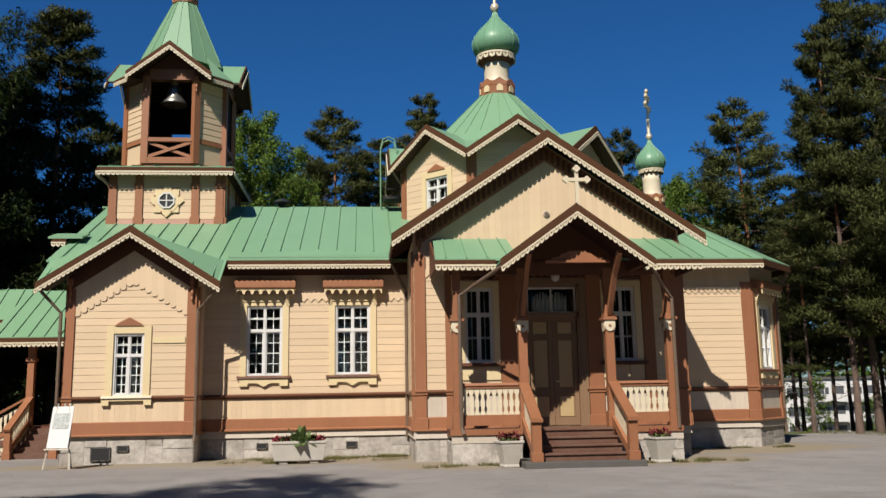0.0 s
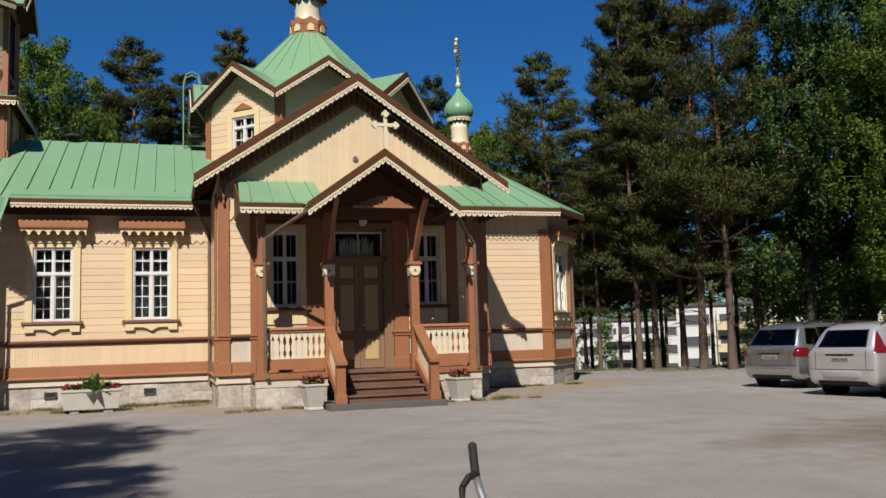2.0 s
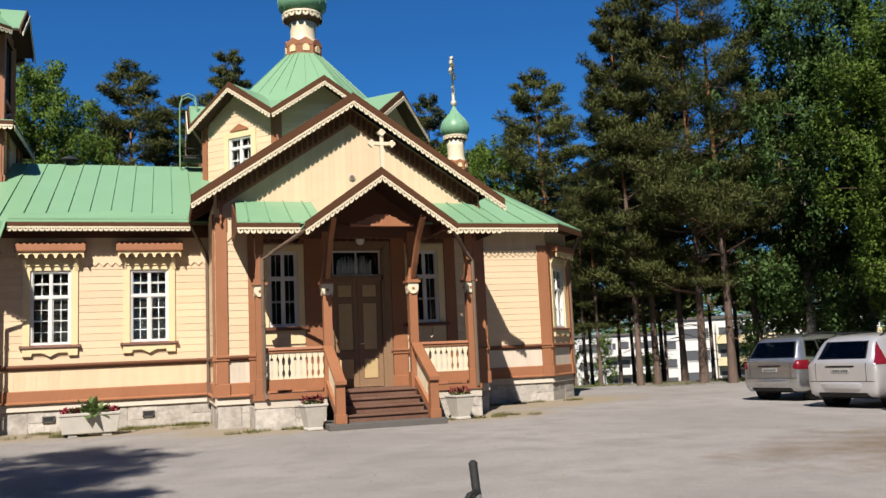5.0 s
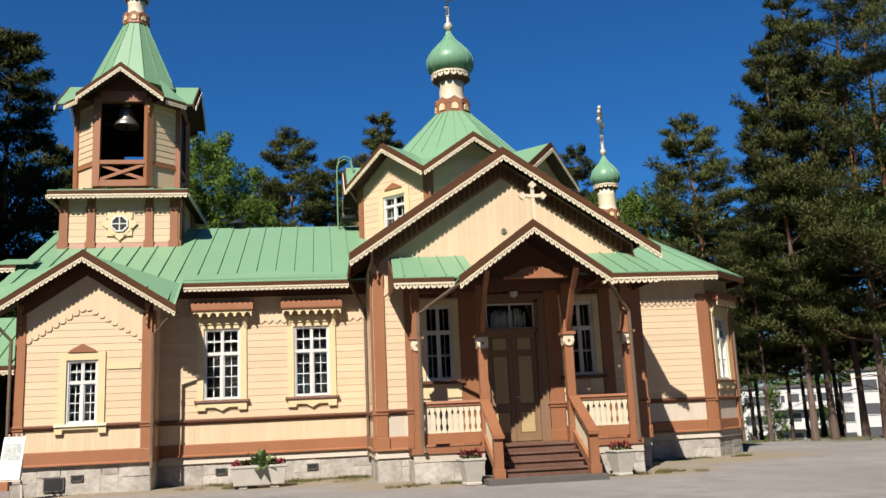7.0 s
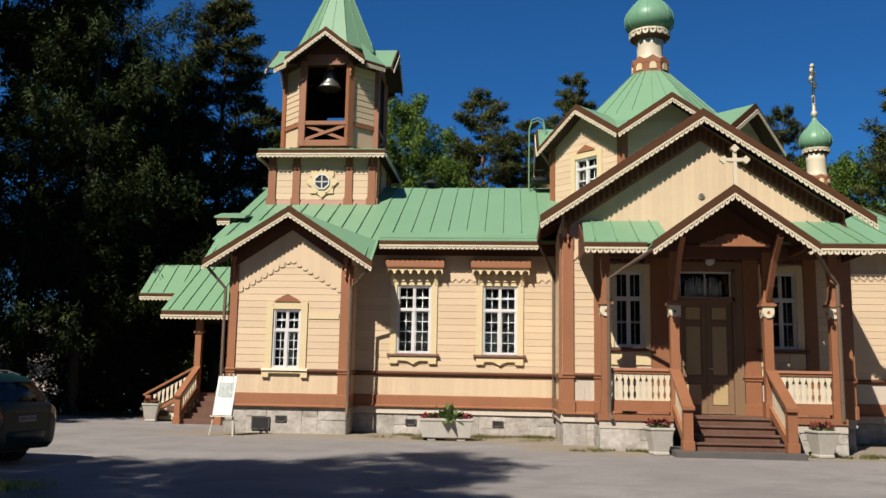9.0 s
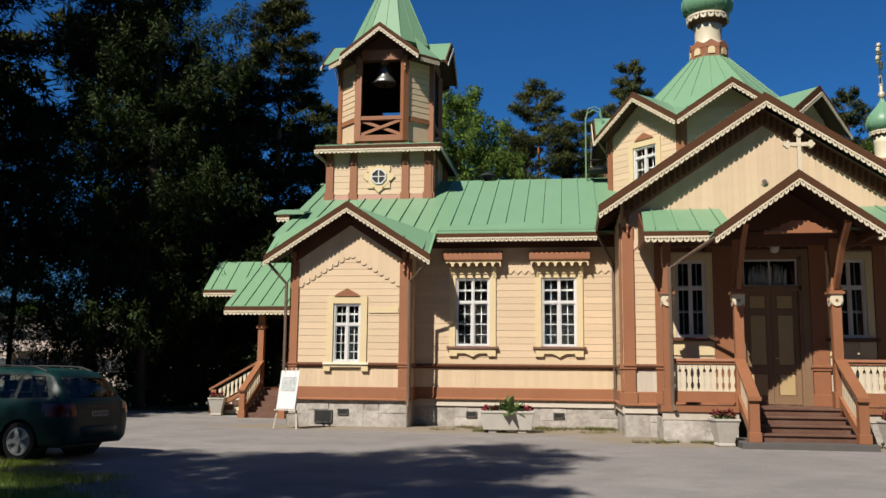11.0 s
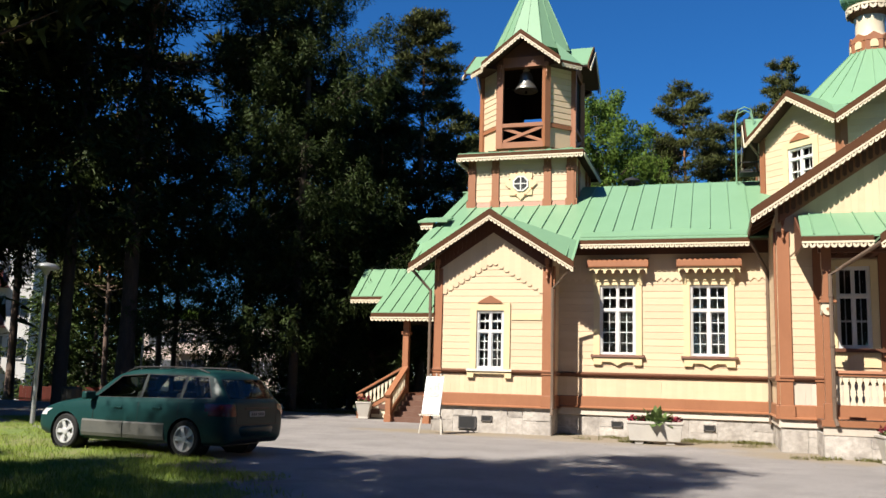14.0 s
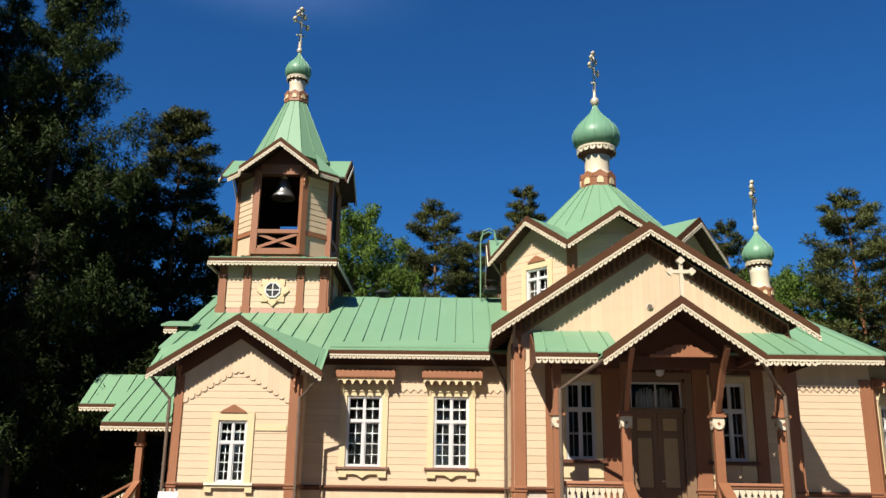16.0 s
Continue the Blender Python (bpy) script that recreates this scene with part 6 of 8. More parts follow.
def spruce(seed, high, spread, count=9000, low=0.06, size=0.20, thin=0.11, fine=True):
    """A spruce: whorls of drooping boughs with upturned tips and curtains of hanging twigs."""
    rng = np.random.default_rng(seed)
    t = thing("spruce_tree", "tall dark spruce with drooping branches to the ground", "tree", "trees round the church")
    bm = bmesh.new()
    tube(bm, [(0, 0, 0), (0.03, 0, high * 0.5), (0, 0, high)], [0.0088 * high, 0.006 * high, 0.02], 9, False)
    part("trunk", bm, SPRUCEBARK, t, smooth=True)
    bm = bmesh.new()
    cen, rad, lean = [], [], []
    whorls = int(high * (1 - low) / (0.66 if fine else 0.9))
    for i in range(whorls):
        f0 = low + (0.985 - low) * (i + 0.5) / whorls
        start = rng.uniform(0, math.tau)
        for j in range(7):
            f = min(0.99, f0 + rng.uniform(-0.2, 0.2) / whorls)
            reach = spread * (1 - f) ** 0.72 * rng.choice((0.5, 0.7, 0.95, 1.3)) * rng.uniform(0.85, 1.1) + 0.14
            a = start + j * math.tau / 7 + rng.normal() * 0.2
            ahead, across = np.array([math.cos(a), math.sin(a), 0.0]), np.array([-math.sin(a), math.cos(a), 0.0])
            tilt, sag = 0.30 * f - 0.12, 0.34 * (1 - f) + 0.06
            spine = [np.array([0, 0, high * f]) + ahead * reach * h + np.array([0, 0, reach * (tilt * h - sag * math.sin(min(1.0, h * 1.15) * math.pi * 0.72) + 0.12 * max(0.0, h - 0.7) / 0.3)]) for h in (0.0, 0.3, 0.55, 0.8, 1.0)]
            tube(bm, [Vector(p) for p in spine], [0.03 * (1.2 - f), 0.022 * (1.2 - f), 0.016 * (1.2 - f), 0.010, 0.004], 4, False)
            for k in range(1, 5):
                h = (0.3, 0.55, 0.8, 1.0)[k - 1]
                for turn in ((-1, 0, 1) if fine else (0,)):
                    way = ahead + across * turn * 0.9
                    ln = reach * 0.30 * (1.1 - 0.5 * h) * rng.uniform(0.5, 1.1) * (1 if turn else 0.25)
                    c = spine[k] + way * ln + np.array([0, 0, -0.10 - 0.05 * abs(turn)])
                    w = (0.12 + 0.042 * reach) * (1.0 if fine else 1.8)
                    cen.append(c)
                    rad.append((w, w, w * 1.1 + 0.14))
                    lean.append(way * 0.5 + np.array([0, 0, -0.1 + 0.3 * (h > 0.9)]))
    tagged(part("branch_work", bm, SPRUCEBARK, t), kind="stuff")
    v = tufts(rng, np.array(cen), np.array(rad), count, size, thin, -0.55, np.array(lean))
    part("crown", leaves_mesh("crown", v, SPRUCE), SPRUCE, t, "dark green drooping needle branches")
    return t


def broadleaf(seed, high, spread, bare=0.22, count=9000, size=0.10, fine=True, mat=None, label="leafy birch with bright green foliage"):
    """A birch: rising limbs whose ends hang, hung with clumps of small leaves."""
    rng = np.random.default_rng(seed)
    mat = mat or LEAF
    t = thing("birch_tree" if mat is LEAF else "aspen_tree", label, "tree", "trees round the church")
    trunk = [Vector((0.15 * math.sin(f * 4 + seed), 0.12 * math.cos(f * 5), high * f)) for f in np.linspace(0, 0.95, 9)]
    bm = bmesh.new()
    tube(bm, trunk, [0.011 * high * (1.15 - f) + 0.015 for f in np.linspace(0, 1, 9)], 9, False)
    part("trunk", bm, BIRCHBARK, t, smooth=True)
    bm = bmesh.new()
    cen, rad, lean = [], [], []
    n = 54 if fine else 26
    for i in range(n):
        f = bare + (0.95 - bare) * (i + rng.random()) / n
        base_ = trunk[min(7, int(f / 0.95 * 8))]
        base_ = Vector((base_.x, base_.y, high * f))
        g = (f - bare) / (1 - bare)
        a = i * 2.4 + rng.normal() * 0.4
        reach = spread * (0.40 + 0.85 * math.sin(math.pi * min(1, 0.2 + 0.75 * g))) * rng.uniform(0.45, 1.12)
        pts = limb(bm, rng, base_, (math.cos(a), math.sin(a), 0.75), reach, 0.04 * (1.3 - g), -0.13)
        for k, q in enumerate(pts[1:]):
            for _ in range(3 if fine else 2):
                o = rng.normal(size=3) * np.array([0.34, 0.34, 0.22]) * (0.5 + 0.22 * reach)
                w = spread * rng.uniform(0.07, 0.145) * (1.0 if fine else 1.6)
                cen.append(np.array(q) + o)
                rad.append((w, w, w * 0.85))
                lean.append(np.array([math.cos(a), math.sin(a), 0.15]) * 0.8)
                if fine and k > 1:
                    cen.append(np.array(q) + o + np.array([0, 0, -w * 1.1]))
                    rad.append((w * 0.55, w * 0.55, w * 1.1))
                    lean.append(np.array([math.cos(a), math.sin(a), -0.1]) * 0.8)
    tagged(part("branch_work", bm, BRANCH, t), kind="stuff")
    v = tufts(rng, np.array(cen), np.array(rad), count, size, 0.40, -0.25, np.array(lean))
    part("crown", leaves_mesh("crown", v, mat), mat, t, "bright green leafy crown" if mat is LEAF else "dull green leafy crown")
    return t


pines = [pine(11, 19, 3.0, 0.30, 46000, pad=1.4), pine(12, 19, 2.6, 0.40, 42000, pad=1.4), pine(13, 19, 3.4, 0.24, 46000), pine(14, 19, 2.8, 0.45, 46000, pad=1.3), pine(16, 19, 3.3, 0.18, 50000, 0.15, 0.12, pad=1.5, gap=1.15, layer=0.2), pine(17, 19, 2.7, 0.22, 44000, 0.15, 0.12, pad=1.5, gap=1.15, layer=0.2), pine(15, 19, 3.2, 0.30, 4800, 0.46, 0.2, fine=False),
         pine(18, 19, 3.6, 0.16, 60000, 0.15, 0.12, cone=0.75, pad=1.45, gap=1.1, layer=0.2), pine(19, 19, 2.45, 0.22, 74000, 0.175, 0.13, cone=0.55, pad=1.6, even=0.7, gap=0.70, layer=0.25), pine(20, 19, 2.9, 0.10, 95000, 0.175, 0.13, cone=0.70, pad=1.6, even=0.62, gap=0.74, layer=0.2)]
spruces = [spruce(21, 20, 3.9, 160000, 0.14, 0.145, 0.13), spruce(22, 20, 3.4, 60000, 0.10, 0.17, 0.12), spruce(23, 20, 3.4, 6500, 0.06, 0.46, 0.18, fine=False), spruce(24, 20, 3.8, 40000, 0.28, 0.24, 0.12)]
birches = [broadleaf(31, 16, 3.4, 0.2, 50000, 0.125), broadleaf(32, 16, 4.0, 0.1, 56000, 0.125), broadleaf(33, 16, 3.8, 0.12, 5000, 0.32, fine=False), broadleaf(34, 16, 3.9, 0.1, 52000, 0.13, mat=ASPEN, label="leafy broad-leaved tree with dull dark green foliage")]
used = set()


def plant(kinds, k, az, dist, high, turn, fat=1.0):
    """A tree at a bearing from the yard's middle, scaled to its height."""
    ob = kinds[k]
    full = 20 if kinds is spruces else (16 if kinds is birches else 19)
    s = high / full
    x, y = dist * math.sin(radians(az)), dist * math.cos(radians(az))
    m = Matrix.Translation((x, y, ground_z(x, y) - 0.03)) @ Matrix.Rotation(radians(turn), 4, "Z")
    if ob.name not in used:
        used.add(ob.name)
        ob.matrix_basis = m @ Matrix.Diagonal((s * fat, s * fat, s, 1))
    else:
        c = copy_thing(ob, m)
        c.scale = (s * fat, s * fat, s)


for row in (  # kind, variant, bearing, distance, height, turn, breadth
        # behind the church, between the towers
        ("b", 0, -7.4, 45, 16.3, 0, 0.8), ("b", 1, -5.0, 49, 14.3, 80, 0.7), ("p", 8, -1.5, 50, 18.0, 40, 1.3), ("p", 8, 0.7, 53, 17.2, 260, 1.2), ("p", 6, -2.8, 57, 16.0, 120, 0.8), ("p", 8, 3.9, 56, 21.0, 200, 0.9), ("p", 6, 1.6, 60, 15.5, 300),
        ("b", 0, -10, 52, 16, 30), ("p", 8, 17.4, 55, 18.8, 77, 0.9), ("b", 1, 19.8, 47, 13.6, 10, 0.8), ("b", 0, 21.4, 50, 14.2, 150, 0.8), ("p", 6, 15.4, 60, 16.5, 20),
        # beyond the apse
        ("p", 8, 24.7, 44, 15.8, 33, 1.35), ("p", 6, 25.0, 50, 13.5, 190), ("p", 5, 27.3, 37.5, 9.6, 66), ("p", 8, 29.7, 36, 15.3, 20, 0.9), ("p", 8, 30.8, 37, 17.6, 140, 0.85), ("p", 7, 33.6, 36.5, 19.4, 8, 0.95), ("p", 5, 32.4, 39, 15.5, 77), ("p", 4, 35.2, 35.5, 17.2, 99), ("p", 5, 36.8, 39, 14.2, 30), ("p", 4, 38.8, 42, 13.2, 200), ("p", 6, 29.4, 46, 11, 20), ("p", 6, 31.2, 50, 14, 250), ("p", 6, 35.6, 48, 14, 130), ("p", 6, 26.8, 47, 10.5, 40),
        ("p", 0, 30.2, 42, 12.5, 150), ("p", 1, 26.4, 40, 9.5, 210), ("b", 3, 40.0, 36, 15.0, 44, 0.95), ("b", 3, 43.2, 35, 14.2, 100, 0.9), ("b", 0, 46.2, 31, 11.6, 160), ("b", 1, 47.6, 31, 11.6, 220), ("p", 6, 49.6, 37, 11.5, 120), ("p", 6, 52.5, 34, 12.0, 10), ("b", 0, 50.2, 30, 11, 300), ("p", 6, 45.0, 46, 14, 70), ("p", 6, 41.0, 50, 14, 180), ("b", 1, 54.5, 29, 12.0, 20), ("p", 6, 57, 30, 15, 0),
        # left of the tower
        ("p", 9, -18.7, 42, 19.6, 30, 1.3), ("p", 9, -21.6, 41, 15.4, 200, 1.3), ("p", 6, -16.8, 47, 15.8, 100), ("s", 0, -26.6, 36, 24.5, 40, 0.92), ("s", 1, -24.6, 41, 17.0, 100), ("p", 6, -23.0, 46, 17.0, 310), ("s", 1, -29.7, 38, 22, 200, 0.9), ("p", 6, -29.4, 45, 21, 20), ("s", 3, -33.9, 41, 13.5, 120),
        # spruces at -40.2 and -46.4 replace pines: darker needles instead of shade
        # the pines at -48.6 and -49.4 are made extra tall to shade crowns
        ("p", 3, -36.8, 38, 29, 60, 1.3), ("s", 3, -40.2, 38, 27, 280, 1.15), ("s", 3, -46.4, 38, 27, 15, 1.1), ("s", 3, -48.0, 45, 26, 10, 1.2), ("p", 3, -48.6, 36, 33, 190, 0.95), ("p", 6, -49.4, 34, 34, 240, 0.9), ("p", 6, -34.8, 52, 20, 40), ("p", 6, -26.0, 55, 20, 90),
        ("p", 6, -42.9, 50, 24, 80), ("s", 2, -40.7, 58, 12, 0, 1.5), ("s", 2, -38.8, 62, 12, 50, 1.6), ("s", 2, -36.6, 58, 11, 100, 1.5), ("b", 2, -40.2, 78, 10, 0, 1.2), ("p", 6, -38.4, 60, 17, 20), ("p", 6, -41.4, 48, 23, 140),
        ("p", 6, 25.6, 62, 14, 0), ("p", 6, 28.6, 60, 15, 70), ("p", 6, 31.4, 64, 15, 140), ("p", 6, 34.2, 58, 15, 210), ("p", 6, 37.2, 62, 15.5, 280), ("p", 6, 40.2, 58, 15, 350), ("p", 6, 43.2, 60, 15, 60), ("p", 6, 46.2, 55, 15, 130),
        ("b", 2, 39.6, 54, 8.5, 0), ("b", 2, 25.4, 66, 7, 10, 0.9), ("b", 2, 27.6, 78, 6.0, 50, 1.0), ("b", 2, 30.6, 84, 5.0, 120, 1.0), ("b", 2, 36.6, 70, 6, 260, 1.1), ("b", 2, -37.5, 62, 6, 30, 1.2), ("b", 2, 42.4, 50, 8, 70), ("b", 2, 45.2, 48, 8.5, 140), ("b", 2, 48.2, 46, 9, 200),
        # low dark growth under the wood
        ("s", 2, -26.6, 47, 10, 220, 1.4), ("s", 2, -24.4, 52, 11, 130, 1.4), ("s", 2, -22.2, 48, 10, 80, 1.4), ("s", 2, -20.2, 51, 11, 310, 1.4), ("s", 2, -18.0, 49, 9.5, 20, 1.4),
        ("s", 2, -25.4, 58, 9, 40, 1.7), ("s", 2, -21.2, 58, 9, 140, 1.7),
        # beside the yard, out of view: added and sized for shading the wood
        ("p", 6, -64, 28.5, 24, 60), ("p", 6, -69, 31, 24, 30), ("s", 2, -59, 27.5, 25, 45, 1.1), ("s", 2, -66, 29, 30, 9, 1.0), ("s", 2, -70, 36, 26, 90, 1.2),
        ("s", 2, -57, 40, 36, 200, 1.1), ("s", 2, -54.5, 39, 34, 60, 1.1),
        # behind the yard, out of sight: their shade falls on the asphalt
        ("p", 7, -65.9, 8.44, 16.5, 15, 0.95), ("p", 8, -68.6, 6.0, 11.5, 100, 1.15), ("p", 8, -70.0, 7.65, 14, 40, 1.05), ("p", 0, -69.0, 9.6, 17.5, 100), ("p", 3, -72.0, 13.0, 12.5, 190, 1.3), ("s", 1, -78.0, 14.5, 10.6, 60, 1.4), ("p", 6, -84.0, 11.5, 16.6, 10), ("p", 6, -88.0, 17, 10.5, 70, 1.2),
        # unseen trees behind the yard, added to hold back the sky's fill light
        ("p", 6, 96, 19, 21, 0), ("s", 2, 105, 20, 21, 47), ("p", 6, 114, 21, 21, 94), ("s", 2, 123, 19, 21, 141), ("p", 6, 132, 20, 21, 188), ("s", 2, 141, 21, 21, 235), ("p", 6, 150, 24, 25, 282), ("s", 2, 159, 25, 25, 329), ("p", 6, 168, 26, 25, 16), ("s", 2, 177, 24, 25, 63), ("p", 6, 186, 25, 25, 110), ("s", 2, 195, 26, 25, 157), ("p", 6, 204, 24, 25, 204), ("s", 2, 213, 25, 25, 251), ("p", 6, 222, 26, 25, 298), ("s", 2, 231, 24, 25, 345), ("p", 6, 240, 25, 25, 32), ("s", 2, 249, 22, 18, 79), ("p", 6, 258, 18, 16, 126), ("s", 2, 267, 19, 16, 173)):
    kinds = {"p": pines, "s": spruces, "b": birches}[row[0]]
    plant(kinds, row[1], *row[2:])
# the wood goes on all round
rng = random.Random(77)
for i in range(64):
    az = -180 + i * 360 / 64 + rng.uniform(-2, 2)
    d = rng.uniform(52, 74) if abs(az) < 62 else rng.uniform(30, 46)
    if 22 < az < 42 or -47.5 < az < -41.5 or (abs(az) > 92 and i % 2):
        continue
    if abs(az) < 62 and i % 2 and not (-60 < az < -12):
        continue
    k = rng.random()
    kinds, n = (pines, 7) if k < 0.6 else ((spruces, 3) if k < 0.85 else (birches, 3))
    if -66 < az < -40 or -36 < az < -28:
        continue
    plant(kinds, n - 1, az, d, rng.uniform(15.5, 18.5) if -12 < az < 26 else rng.uniform(16, 20), rng.uniform(0, 360))

# the far edge of the woods, behind the blocks of flats
for i in range(26):
    az = (18 + i * 2.6) if i < 14 else (-52 + (i - 14) * 3.1)
    plant(*((birches, 2) if i % 3 else (pines, 6)), az + rng.uniform(-0.8, 0.8), rng.uniform(185, 215), rng.uniform(17, 23) if az > 0 else rng.uniform(14, 18), rng.uniform(0, 360), 2.6 if i % 3 else 1.8)

for ob in pines + spruces + birches:
    if ob.name not in used:
        for child in list(ob.children):
            bpy.data.objects.remove(child)
        bpy.data.objects.remove(ob)

# ---- west entrance stair and its roof ----
bm = bmesh.new()
box(bm, -10.4, -7.75, 28.95, 33.4, 0.0, 0.92)
part("west_landing", bm, DARKBROWN, church)


def stair_flight(m, wide, rails):
    """A flight that goes down along -y in the space m from the landing's edge, with sawn balusters under its handrails."""
    for i in range(5):
        bm = bmesh.new()
        y = -1.5 + i * 0.3
        box(bm, 0.08, wide, y, y + 0.33, 0.0 if i == 0 else 0.17 * i, 0.17 * (i + 1), m)
        part("step", bm, STEPS, church)
    for x in rails:
        bm = bmesh.new()
        box(bm, x - 0.09, x + 0.09, -1.66, -1.48, 0.0, 0.84, m)
        box(bm, x - 0.115, x + 0.115, -1.685, -1.455, 0.0, 0.24, m)
        newel = part("newel", bm, BROWN, church, bevel=0.006)
        bm = bmesh.new()
        beam(bm, m @ Vector((x, -1.72, 0.84)), m @ Vector((x, 0.0, 1.80)), 0.2, 0.07)
        part("handrail", bm, BROWN, newel)
        bm = bmesh.new()
        beam(bm, m @ Vector((x, -1.5, 0.24)), m @ Vector((x, 0.0, 1.08)), 0.10, 0.12)
        part("string_board", bm, BROWN, newel)
        bm = bmesh.new()
        prism(bm, [(x - 0.02, -1.45, 0.05), (x - 0.02, 0.0, 0.05), (x - 0.02, 0.0, 1.0), (x - 0.02, -1.45, 0.2)], (0.04, 0, 0), m)
        part("skirt_board", bm, PALE, newel)
        for i in range(10):
            y = -1.42 + i * 0.14
            z = 0.36 + (y + 1.5) * 0.56
            bm = bmesh.new()
            prism(bm, [(x - 0.012, y, z), (x - 0.012, y + 0.11, z + 0.06), (x - 0.012, y + 0.085, z + 0.28), (x - 0.012, y + 0.11, z + 0.52), (x - 0.012, y, z + 0.46), (x - 0.012, y + 0.025, z + 0.22)], (0.024, 0, 0), m)
            part("baluster", bm, PALE, newel)


stair_flight(pose(-10.25, 29.0, 0.0), 1.25, (0.0, 1.3))
stair_flight(pose(-10.3, 29.05, 0.0, 0, 0, -90), -1.3, (0.0,))
for x, y in ((-10.28, 29.05), (-9.0, 29.05), (-10.3, 33.2)):
    bm = bmesh.new()
    box(bm, x - 0.1, x + 0.1, y - 0.1, y + 0.1, 0.9, 3.6)
    box(bm, x - 0.15, x + 0.15, y - 0.15, y + 0.15, 2.9, 3.0)
    part("porch_post", bm, BROWN, church)
for i in range(7):
    x = -8.9 + i * 0.16
    bm = bmesh.new()
    prism(bm, [(x, 29.04, 1.2), (x + 0.13, 29.04, 1.2), (x + 0.10, 29.04, 1.48), (x + 0.13, 29.04, 1.75), (x, 29.04, 1.75), (x + 0.03, 29.04, 1.48)], (0, 0.024, 0))
    part("baluster", bm, PALE, church)
bm = bmesh.new()
beam(bm, (-8.9, 29.05, 1.82), (-7.8, 29.05, 1.82), 0.1, 0.08)
part("handrail", bm, BROWN, church)
roof_slab("west_porch_roof", [(-11.45, 28.6, 3.64), (-7.7, 28.6, 3.64), (-7.7, 31.6, 5.45), (-11.45, 31.6, 5.45)], church, 0.05, 8)
roof_slab("west_porch_roof", [(-7.7, 34.6, 3.64), (-11.45, 34.6, 3.64), (-11.45, 31.6, 5.45), (-7.7, 31.6, 5.45)], church, 0.05, 0)
eave_trim((-11.45, 28.58, 3.61), (-7.7, 28.58, 3.61), (0, -1, 0), church, 0.14, 0.15)
roof_slab("west_porch_roof", [(-12.95, 30.3, 4.36), (-11.3, 30.3, 4.36), (-11.3, 31.6, 5.5), (-12.95, 31.6, 5.5)], church, 0.05, 3)
roof_slab("west_porch_roof", [(-11.3, 33.0, 4.36), (-12.95, 33.0, 4.36), (-12.95, 31.6, 5.5), (-11.3, 31.6, 5.5)], church, 0.05, 0)
eave_trim((-12.95, 30.28, 4.33), (-11.3, 30.28, 4.33), (0, -1, 0), church, 0.1, 0.14)
soffit([(-11.4, 28.62, 3.66), (-7.75, 28.62, 3.66), (-7.75, 34.5, 3.66), (-11.4, 34.5, 3.66)], church, 0.12)
bm = bmesh.new()
box(bm, -10.3, -7.75, 32.9, 33.1, 0.9, 3.6)
part("west_wall", bm, DARKBROWN, church)

# ---- plants in pots ----
DARKLEAF = foliage("planter_leaves", (0.13, 0.20, 0.06), (0.24, 0.33, 0.12), 0.3)
REDLEAF = foliage("red_flowers", (0.24, 0.02, 0.04), (0.44, 0.07, 0.10), 0.2)
GRASSM = foliage("grass_blades", (0.24, 0.38, 0.045), (0.44, 0.53, 0.11), 0.4)
EARTH = material("potting_soil", (0.05, 0.035, 0.025), 0.95, (0.4, 8.0), (0.3, 60.0), 0.5)


